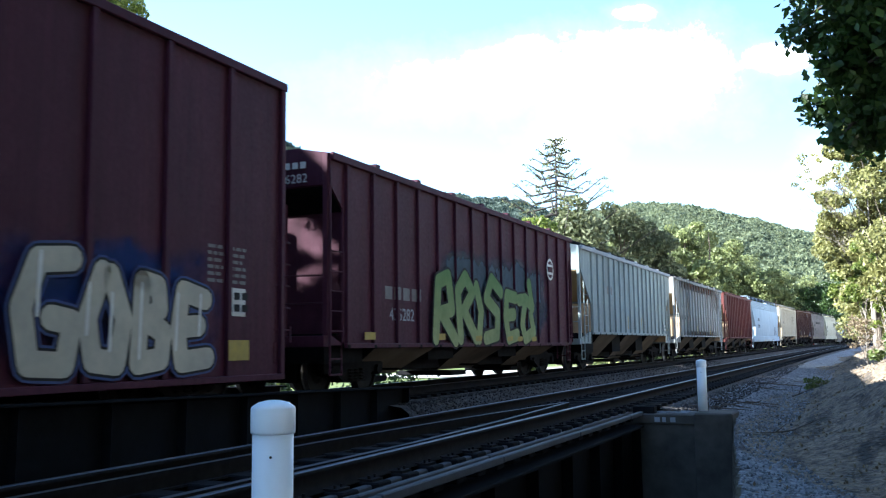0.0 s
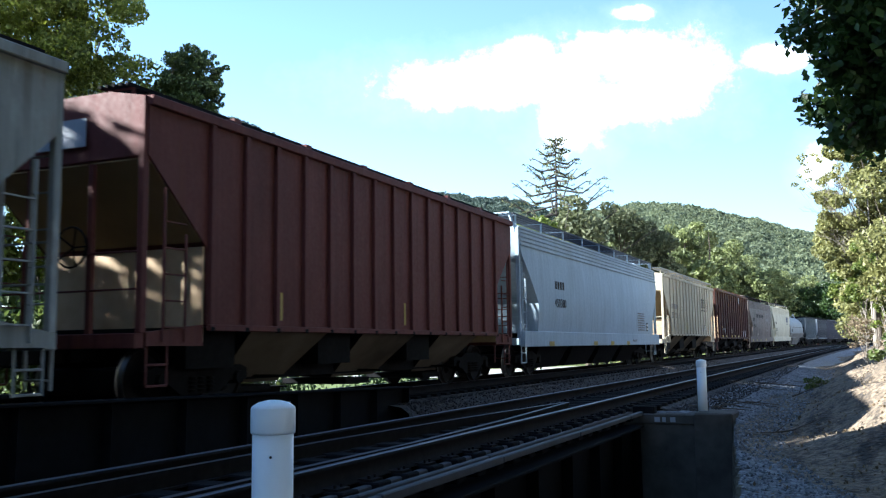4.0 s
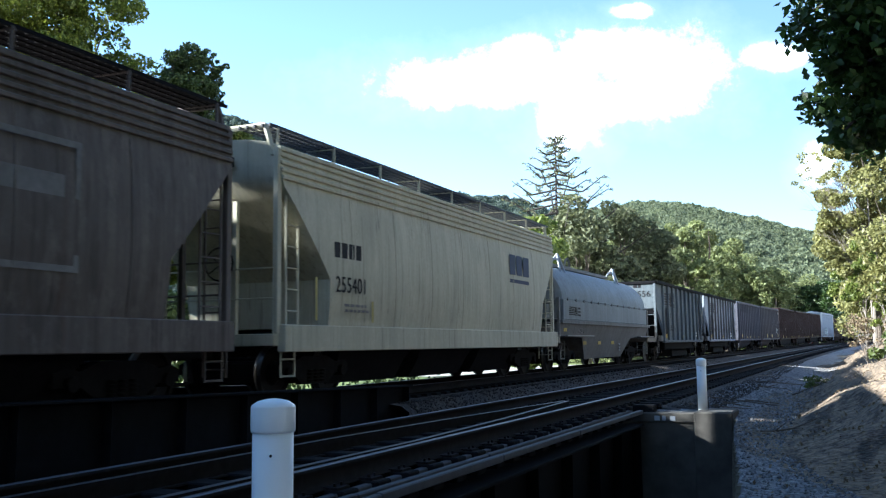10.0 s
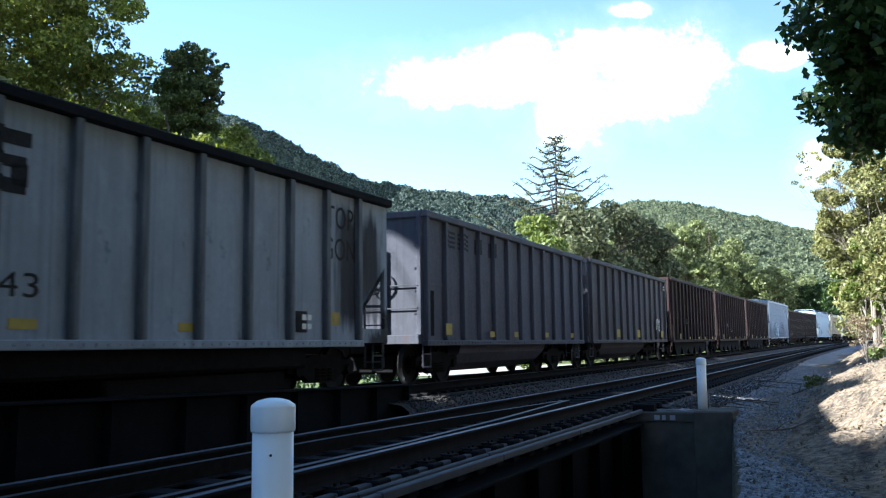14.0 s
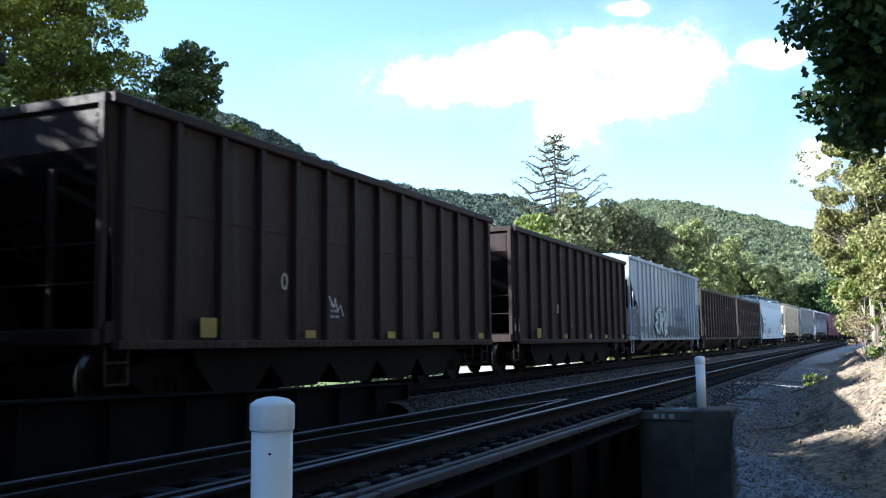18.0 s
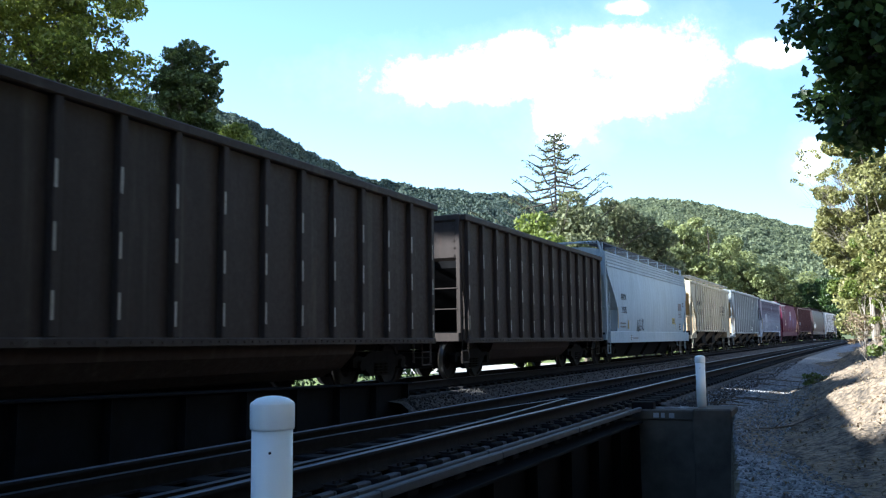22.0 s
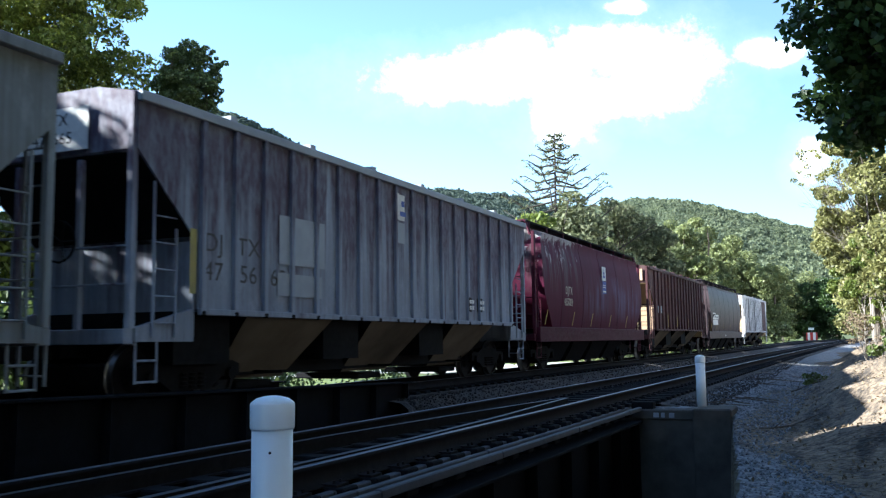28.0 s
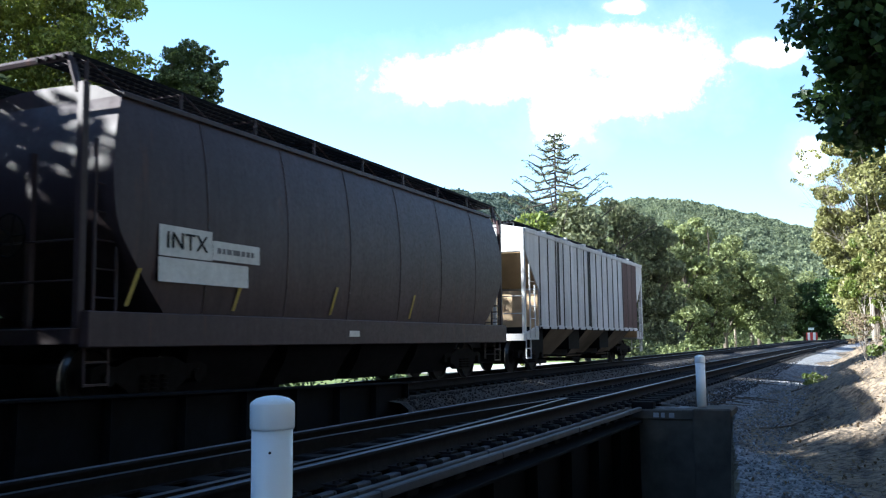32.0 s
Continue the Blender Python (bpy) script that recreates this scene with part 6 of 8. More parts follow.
        for k in range(int((2 * L - 2 * cut) / 0.2)):
            q = -L + cut + 0.1 + k * 0.2
            box(bm, min(x, x + sg * 0.095), max(x, x + sg * 0.095), q - 0.018, q + 0.018, zs - 0.075, zs - 0.04)
        for q in (-1, 1):
            for k in range(5):
                z = zt - 0.25 - k * (zt - zc - 0.3 if cut else 2.0) / 4
                box(bm, q * (w - 0.2) - 0.02, q * (w - 0.2) + 0.02, min(sg * L, sg * (L + 0.015)), max(sg * L, sg * (L + 0.015)), z - 0.02, z + 0.02)
        tagged(part("bolted_seam", bm, mat, car), kind="stuff")
        if spec.get("seam"):
            bm = bmesh.new()
            box(bm, sg * w - 0.02, sg * w + 0.02, -L + cut, L - cut, spec["seam"] - 0.03, spec["seam"] + 0.03)
            part("seam", bm, mat, car)
    if spec.get("under") == "tub":
        bm = bmesh.new()
        prism(bm, [(1.2 * math.cos(math.pi * i / 8), zs - 0.8 * math.sin(math.pi * i / 8)) for i in range(9)], -L + 2.9, L - 2.9, 1)
        part("tub", bm, spec.get("tubmat", mat), car, "rounded belly between the trucks")
    elif spec.get("under") == "outlets":
        for i in range(5):
            y = -L + 3.0 + (2 * L - 6.0) * i / 4
            bm = bmesh.new()
            prism(bm, [(y - 1.0, zs - 0.02), (y + 1.0, zs - 0.02), (y + 0.95, 0.62), (y + 0.5, 0.2), (y - 0.5, 0.2), (y - 0.95, 0.62)], -1.3, 1.3, 0)
            part("outlet", bm, M["steel_dark"], car)
    else:
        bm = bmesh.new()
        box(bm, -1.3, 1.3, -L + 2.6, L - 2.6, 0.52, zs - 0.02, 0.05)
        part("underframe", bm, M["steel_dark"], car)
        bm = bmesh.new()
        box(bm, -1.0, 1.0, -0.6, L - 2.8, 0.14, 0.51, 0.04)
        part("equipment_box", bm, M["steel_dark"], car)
    end_gear(car, L, mat, zs, zt - 0.1, w)
    trucks(car, L, 1.7)
    TRAIN.append((car, (f + r) / 2))
    RIBS[car.name] = ([-L + cut + 0.1 + (2 * L - 2 * cut - 0.2) * i / (n - 1) for i in range(n)], 0.065, w + dep + 0.003, dep)
    return car, L, w + dep + 0.003


M["under"] = simple("grimy_bay_paint", (0.06, 0.05, 0.04), (0.15, 0.125, 0.095), 1.2, 0.85)
M["ochre"] = simple("faded_ochre_paint", (0.4, 0.34, 0.09), (0.3, 0.26, 0.1), 9, 0.7, 0, 0.05)
M["under"].node_tree.nodes["Principled BSDF"].inputs["Specular IOR Level"].default_value = 0.05
# warm sun on the car ends is mixed into these tan and brown tones
M["dusty"] = simple("sun_warmed_dusty_tan", (0.6, 0.45, 0.29), (0.36, 0.25, 0.15), 2.2, 0.85)
M["bounce_brown"] = simple("bounce_lit_dusty_brown", (0.34, 0.24, 0.125), (0.22, 0.15, 0.08), 1.6, 0.9)
M["stencil"] = simple("worn_black_stencil", (0.03, 0.03, 0.034), (0.08, 0.08, 0.086), 9, 0.7, 0, 0.03)
M["worn"] = simple("worn_bare_steel", (0.24, 0.235, 0.23), (0.36, 0.35, 0.34), 9, 0.5, 0.3)
M["cream"] = simple("cream_spray_paint", (0.5, 0.46, 0.36), (0.33, 0.31, 0.26), 4, 0.6, 0, 0.03)
M["blue"] = simple("blue_spray_paint", (0.015, 0.03, 0.13), (0.03, 0.06, 0.2), 5, 0.6, 0, 0.03)
M["skyblue"] = simple("light_blue_spray_paint", (0.25, 0.38, 0.46), (0.4, 0.5, 0.55), 4, 0.6, 0, 0.03)
M["bluep"] = simple("blue_sticker", (0.03, 0.06, 0.3), (0.05, 0.09, 0.35), 8, 0.5, 0, 0.03)
M["faded"] = simple("faded_stencil", (0.11, 0.105, 0.11), (0.19, 0.185, 0.19), 9, 0.7, 0, 0.03)

# ---- the train, from its head ----
M["navy"] = simple("navy_stencil", (0.012, 0.02, 0.06), (0.03, 0.04, 0.09), 8, 0.6, 0, 0.03)
MAROON = paint("maroon_paint", (0.07, 0.02, 0.039), 0.45, 0.12, (0.022, 0.009, 0.014))
car, L, X = hopper(dict(f=-4.2, r=12.6, mat=MAROON, ribs=13, zt=5.28, zs=0.5, cut=0.02, zc=0.53, name="box_hopper_car", bays=0, board=False, hatches=0,
                        label="tall maroon ribbed freight car with cream graffiti", cat="freight car"))
haze_patch(car, 2.5, 6.9, 0.45, 2.45, (0.02, 0.05, 0.2), X - 0.07, "spray_haze", "blue sprayed haze round the letters", strength=0.7, soft=0.6, grain=(2.2, 6, (1, 1, 1)))
ANGLED = [  # broad angular strokes: y, z of each corner
    [(3.8, 2.0), (3.3, 1.95), (3.08, 1.4), (3.2, 0.78), (3.72, 0.75), (3.82, 1.25), (3.5, 1.3)],
    [(4.28, 1.88), (4.05, 1.3), (4.15, 0.8), (4.55, 0.75), (4.66, 1.3), (4.42, 1.85)],
    [(4.98, 1.8), (4.92, 0.75), (5.36, 0.8), (5.4, 1.15), (5.05, 1.3), (5.32, 1.45), (5.28, 1.75), (4.98, 1.8)],
    [(6.25, 1.62), (5.78, 1.72), (5.68, 1.2), (5.76, 0.75), (6.32, 0.8)], [(5.7, 1.22), (6.12, 1.25)]]
top = tagged(new("graffiti"), "angular cream spray-painted lettering")
top.parent = car
for nm, grow, mt, dx in (("halo", 0.13, M["blue"], 0.002), ("outline", 0.07, M["black"], 0.005), ("fill", 0.0, M["cream"], 0.008)):
    for i_, ln in enumerate(ANGLED):
        bm = bmesh.new()
        ribbon_stroke(bm, [(a + 0.08, b - 0.02) for a, b in ln], 0.3 + grow, X + dx + 0.0004 * i_)
        part(nm, bm, mt, top)
bm = bmesh.new()
for a, b0, b1 in ((3.38, 1.3, 2.02), (4.12, 1.1, 1.7), (4.5, 0.9, 1.6), (5.02, 0.8, 1.75), (5.72, 0.9, 1.65), (6.2, 1.1, 1.66)):
    ribbon_stroke(bm, [(a, b0), (a + 0.03, b1)], 0.05, X + 0.0125)
tagged(part("drips", bm, M["whitep"], top, "white paint drips"), kind="stuff")
for y in (6.65, 7.2):
    stripes(car, y, 2.15, 0.36, 0.6, X, 6, "faded")
plate(car, 7.17, 1.6, 0.42, X, "whitep")
reflectors(car, (7.14,), 0.88, X, (0.5, 0.3))

car, L, X = hopper(dict(f=14.1, lit_end=False, r=29.4, mat=MAROON, ribs=15, zt=4.42, zs=0.98, cut=0.5, zc=3.85, bays=3, board=False, hatches=7,
                        label="maroon ribbed covered hopper car with green graffiti"))
bars(car, [(-5.55 + i * 0.4, -5.25 + i * 0.4, 1.86, 2.12) for i in range(4)], M["faded"], X)
end_text(car, "436282", 0.75, 3.98, 0.17, M["whitep"], -L - 0.055)
end_bars(car, [(0.45 + 0.17 * i, 0.57 + 0.17 * i, 4.17, 4.29) for i in range(4)], M["whitep"], -L - 0.055)
side_text(car, "436282", -4.8, 1.55, 0.26, M["greyp"], X)
haze_patch(car, -3.6, 5.2, 0.96, 3.35, (0.085, 0.115, 0.15), X, "spray_haze", "dusty blue sprayed haze", strength=0.9, soft=0.4, grain=(1.1, 5, (1, 1, 1)))
PIECE = [   # broad interlocking strokes: y, z of each corner
    [(-2.9, 1.1), (-2.75, 2.35), (-2.2, 2.5), (-2.0, 1.75), (-2.6, 1.65), (-1.8, 1.05)],
    [(-1.5, 1.1), (-1.65, 2.2), (-1.2, 2.55), (-0.75, 2.2), (-1.3, 1.75), (-0.55, 1.1)],
    [(-0.5, 2.35), (-0.2, 1.75), (-0.35, 1.1)],
    [(1.2, 2.3), (0.55, 2.6), (0.15, 2.1), (0.95, 1.75), (0.9, 1.2), (0.1, 1.1)],
    [(2.35, 2.2), (1.65, 2.25), (1.55, 1.65), (1.75, 1.1), (2.45, 1.2)], [(1.6, 1.7), (2.2, 1.75)],
    [(2.6, 2.15), (3.2, 2.2), (3.75, 2.0), (3.5, 2.65)], [(3.15, 2.15), (2.85, 1.5), (3.1, 1.1), (3.85, 1.3), (3.6, 1.75)]]
lime_fade = patch_material("yellow_green_fade", (0.42, 0.43, 0.22), -9, 9, -1.4, 3.4, 1.0, 0.01, (0.2, 1, (1, 1, 1)), (0.06, 0.17, 0.06))
tag = None
for name_, grow, mat_, lift_ in (("outline", 0.11, M["black"], 0.0), ("fill", 0.0, lime_fade, 0.004)):
    tag = tag or tagged(new("graffiti"), "large green and yellow spray-painted lettering")
    tag.parent = car
    for i_, ln in enumerate(PIECE):
        bm = bmesh.new()
        ribbon_stroke(bm, [(p - 0.4, q) for p, q in ln], 0.34 + grow, X + 0.001 + lift_ + i_ * 0.0004)
        part(name_, bm, mat_, tag)
bm = bmesh.new()
for y_ in (-0.95, 1.3, 2.1, 3.3):
    ribbon_stroke(bm, [(y_, 1.08), (y_ + 0.3, 1.1)], 0.13, X + 0.012)
part("accent", bm, M["yellow"], tag)
bm = bmesh.new()
ribbon_stroke(bm, [(5.15 + 0.3 * math.cos(k * math.pi / 8), 3.21 + 0.3 * math.sin(k * math.pi / 8)) for k in range(17)], 0.07, X + 0.002)
part("emblem", bm, M["whitep"], car, "round white emblem")
for q in (-0.12, 0.12):
    bm = bmesh.new()
    ribbon_stroke(bm, [(5.15 - 0.2, 3.21 + q), (5.15 + 0.2, 3.21 + q)], 0.07, X + 0.003)
    part("emblem", bm, M["whitep"], car, "round white emblem")
end_text(car, "436282", 0.05, 3.72, 0.2, M["whitep"], -L - 0.062)
reflectors(car, (-6.3, -3.0), 1.12, X, (0.42, 0.14))

PALE = paint("pale_grey_green_paint", (0.33, 0.4, 0.42), 0.4, 0.05)
car, L, X = hopper(dict(f=30.6, r=46.4, mat=PALE, ribs=17, zt=4.33, zs=1.36, label="pale grey-green ribbed covered hopper car", chord=M["greyp"]))
for y in (0.03, 1.85):
    stripes(car, y, 1.7, 0.5, 0.4, X, 4, "faded")
for y in (-1.15, 1.35, 6.6):
    bars(car, [(y, y + 0.07, 1.5, 2.05)], M["yellow"], X, "yellow_strip")
bars(car, [(-4.4, -4.15, 2.8, 3.1), (-3.9, -3.65, 2.8, 3.1)], M["faded"], X)
plate(car, 6.1, 1.65, 0.36, X)
end_text(car, "301", 0.1, 3.95, 0.2, M["black"], -L - 0.06)

RUSTY = paint("rust_streaked_cream_paint", (0.36, 0.39, 0.4), 0.5, 0.35, stain=((0.09, 0.045, 0.025), 0.5))
car, L, X = hopper(dict(f=47.9, r=63.9, mat=RUSTY, ribs=16, zt=4.33, zs=1.32, label="dirty cream ribbed hopper car with rust streaks", roofmat=paint("brown_roof", (0.2, 0.16, 0.13), 0.6, 0.4)))
RUST = (0.1, 0.04, 0.02)
haze_patch(car, -4.85, -4.2, 1.3, 4.3, RUST, X, "rust_streak", "long brown rust streak", soft=0.7, grain=(1.0, 5, (5, 5, 0.5)))
haze_patch(car, 3.8, 4.75, 2.7, 4.25, RUST, X, "rust_streak", "brown rust patch running down", soft=0.6, grain=(1.0, 5, (5, 5, 0.6)))
haze_patch(car, 5.0, 6.7, 2.6, 4.25, (0.13, 0.06, 0.035), X, "rust_streak", "brown rust patch running down", strength=0.7, soft=0.6, grain=(1.0, 5, (4, 4, 0.6)))
haze_patch(car, -7.9, 7.0, 3.75, 4.4, RUST, X, "rust_band", "rust along the eave", strength=0.8, soft=0.5, grain=(1.0, 5, (2.5, 2.5, 0.8)))
haze_patch(car, -6.7, 6.7, 1.2, 1.62, (0.06, 0.035, 0.025), X, "grime_band", "rusty grime along the sill", strength=0.85, soft=0.6, grain=(1.0, 5, (2.5, 2.5, 0.8)))
for y, s_ in ((-6.2, "46"), (-5.35, "06"), (-4.65, "77")):
    side_text(car, s_, y, 2.28, 0.3, M["black"], X, 1.15)
for y, s_ in ((-6.25, "M"), (-5.5, "W"), (-4.8, "C"), (-4.1, "X")):
    side_text(car, s_, y, 2.9, 0.3, M["black"], X, 1.1)
end_text(car, "MWCX", 0.1, 4.02, 0.2, M["black"], -L - 0.062)
end_text(car, "460677", 0.1, 3.72, 0.2, M["black"], -L - 0.062)
for y in (-1.6, 2.9, 5.6):
    bars(car, [(y, y + 0.07, 1.4, 1.95)], M["yellow"], X, "yellow_strip")

OX = paint("oxide_red_paint", (0.13, 0.045, 0.042), 0.45, 0.35, (0.05, 0.02, 0.018))
car, L, X = hopper(dict(f=65.4, r=79.6, mat=OX, ribs=15, zt=4.3, zs=1.25, label="rusty oxide-red ribbed covered hopper car"))
for y in (-4.0, 0.5, 4.2):
    bars(car, [(y, y + 0.07, 1.35, 1.8)], M["yellow"], X, "yellow_strip")
end_bars(car, [(-0.4, 0.5, 3.7, 4.1)], M["greyp"], -L - 0.06)

WHITE = paint("clean_white_paint", (0.365, 0.455, 0.545), 0.22, 0.0, drips=0.12)
car, L, wf = flow(dict(f=80.6, r=99.4, mat=WHITE, zt=4.28, zb=1.29, zc=3.5, label="long clean white smooth-sided covered hopper car", bays=4, seams=0))
x = lambda z: wf(z) + 0.012
bars(car, [(-6.5 + i * 0.26, -6.32 + i * 0.26, 2.65, 2.9) for i in range(4)], M["black"], x(2.9))
side_text(car, "450380", -6.0, 2.2, 0.28, M["black"], x(2.3))
stripes(car, 5.6, 1.85, 1.3, 0.8, x(2.1), 8, "faded")
plate(car, 6.9, 1.65, 0.36, x(1.65))
reflectors(car, (-7, -1.9, 0.5, 3.1), 0.95, 1.61, (0.5, 0.14))
stripes(car, 4.3, 1.05, 0.8, 0.16, 1.61, 1, "faded")
bars(car, [(-5.2, -4.9, 2.4, 2.7)], M["faded"], x(3.3))

CREAM = paint("cream_paint", (0.55, 0.5, 0.385), 0.5, 0.12)
car, L, X = hopper(dict(f=101.0, r=116.5, mat=CREAM, ribs=15, zt=4.3, zs=1.38, rw=0.1, dep=0.05, label="cream ribbed covered hopper car with black stencils", bx=1.2, bz=0.3, boardmat=M["galv"], cut=1.5))
for i in range(3):
    y = 3.27 + i * 0.75
    bars(car, [(y - 0.2, y - 0.06, 2.95, 3.5), (y + 0.06, y + 0.2, 2.95, 3.5), (y - 0.2, y + 0.2, 2.95, 3.07), (y - 0.2, y + 0.2, 3.4, 3.5), (y - 0.22, y + 0.22, 2.76, 2.85)], M["black"], X)
bars(car, [(-5.9 + i * 0.4, -5.65 + i * 0.4, 2.65, 2.9) for i in range(4)], M["faded"], X)
for y, q_ in ((-5.65, "25"), (-4.85, "20"), (-4.05, "35")):
    side_text(car, q_, y, 2.32, 0.3, M["stencil"], X, 1.1)
plate(car, 3.93, 1.8, 0.32, X)
bars(car, [(-3.32, -3.08, 2.6, 2.63), (-3.32, -3.08, 2.82, 2.85), (-3.32, -3.29, 2.63, 2.82), (-3.11, -3.08, 2.63, 2.82)], M["stencil"], X, "box_outline")
for y in (-2.1, -1.6):
    bm = bmesh.new()
    ribbon_stroke(bm, [(y - 0.17, 1.78), (y, 1.6), (y + 0.17, 1.78), (y, 1.96), (y - 0.17, 1.78)], 0.03, X + 0.002)
    part("placard", bm, M["ochre"], car, "faded diamond outline")
for y in (-1.0, 1.1, 3.35, 6.15):
    bars(car, [(y, y + 0.07, 1.5, 2.0)], M["greyp"], X, "grey_strip")
end_bars(car, [(-0.3, 0.5, 3.75, 4.05)], M["whitep"], -L - 0.06)

BROWN = paint("dark_brown_rusted_paint", (0.05, 0.021, 0.022), 0.75, 0.5, (0.019, 0.011, 0.012), stain=((0.14, 0.07, 0.024), 0.5))
car, L, X = hopper(dict(f=117.6, r=133.3, mat=BROWN, under=M["truck"], ribs=15, zt=4.38, zs=1.22, label="dark rust-brown ribbed covered hopper car", cut=0.7, zc=3.3, hatches=8, board=False))
bars(car, [(-6.15, -5.7, 1.82, 2.0)], M["yellow"], X, "yellow_patch")
reflectors(car, (-5.95, -4.35, -1.75, -0.17, 1.61), 1.3, X, (0.5, 0.14))
bars(car, [(-5.35, -4.7, 1.72, 1.85), (-4.5, -4.28, 1.5, 1.85), (-3.65, -3.57, 1.7, 1.85)], M["greyp"], X, "stencil_patch")
bars(car, [(3.95, 4.2, 1.3, 1.75), (4.8, 5.05, 1.3, 1.75), (5.7, 5.95, 1.3, 1.75)], M["greyp"], X, "stencil_patch")
bm = bmesh.new()
bm.faces.new([bm.verts.new(p) for p in ((X, -1.98, 1.68), (X, -1.76, 1.46), (X, -1.54, 1.68), (X, -1.76, 1.9))])
part("placard", bm, M["cream"], car, "pale diamond placard")
bm = bmesh.new()
box(bm, X - 0.02, X + 0.006, 2.1, 2.4, 3.7, 4.2)
part("patch_plate", bm, M["greyp"], car)

TAN = paint("dirty_tan_grey_paint", (0.175, 0.15, 0.14), 0.8, 0.15, (0.045, 0.04, 0.04), drips=0.8)
car, L, wf = flow(dict(f=134.4, r=149.75, mat=TAN, zt=4.22, zb=1.26, zc=3.66, label="dirty tan smooth-sided covered hopper car with faded lettering", boardmat=M["steel_dark"], grate=0.12, bays=3, seams=7))
x = lambda z: wf(z) + 0.012
bars(car, [(-6.0 + i * 0.36, -5.75 + i * 0.36, 2.6, 2.88) for i in range(4)], M["black"], x(2.9))
side_text(car, "247839", -5.1, 2.14, 0.36, M["black"], x(2.25), 0.95)
sp = []
q = -3.65
for ln in (6, 5, 6):
    for _ in range(ln):
        sp.append((q, q + 0.19, 2.92, 3.22))
        q += 0.25
    q += 0.3
bars(car, sp, M["black"], x(3.1))
bars(car, [(2.62, 4.6, 3.3, 3.38), (2.62, 4.6, 1.8, 1.88), (2.62, 2.7, 1.88, 3.3), (4.52, 4.6, 1.88, 3.3), (2.87, 4.35, 2.65, 2.95), (2.9, 4.3, 2.15, 2.25)], M["faded"], x(3.0))
bm = bmesh.new()
bm.faces.new([bm.verts.new(p) for p in ((x(1.5), -2.98, 1.5), (x(1.3), -2.79, 1.3), (x(1.5), -2.6, 1.5), (x(1.7), -2.79, 1.7))])
part("placard", bm, M["cream"], car, "pale diamond placard")
reflectors(car, (-6.36, -3.9, -1.4, 2.4), 1.0, 1.61, (0.4, 0.16))
end_bars(car, [(-0.5 + i * 0.3, -0.3 + i * 0.3, 3.95, 4.12) for i in range(4)], M["black"], -L - 0.06)
end_text(car, "247839", 0.05, 3.72, 0.2, M["black"], -L - 0.062)

CREAM2 = paint("clean_cream_paint", (0.52, 0.5, 0.39), 0.28, 0.05)
car, L, wf = flow(dict(f=151.1, r=166.1, mat=CREAM2, zt=4.2, zb=1.24, zc=3.63, label="cream smooth-sided covered hopper car with dark lettering", bays=3, seams=7))
x = lambda z: wf(z) + 0.012
bars(car, [(-5.95 + i * 0.26, -5.75 + i * 0.26, 2.5, 2.78) for i in range(4)], M["black"], x(2.9))
side_text(car, "255401", -5.35, 2.0, 0.3, M["black"], x(2.2), 0.9)
bars(car, [(3.25, 3.7, 2.8, 3.35), (3.8, 4.25, 2.8, 3.35), (4.35, 4.85, 2.8, 3.35), (3.25, 4.85, 2.58, 2.68)], M["navy"], x(2.9))
bars(car, [(-6.6, -6.53, 1.35, 2.1), (-4.58, -4.5, 1.35, 1.75)], M["ochre"], x(1.9), "yellow_strip", "faded yellow stripe")
stripes(car, -5.1, 1.6, 0.9, 0.2, x(1.6), 2, "faded")
end_bars(car, [(-0.4 + i * 0.27, -0.22 + i * 0.27, 3.95, 4.12) for i in range(4)], M["black"], -L - 0.06)
end_text(car, "255401", 0.1, 3.72, 0.19, M["black"], -L - 0.062)


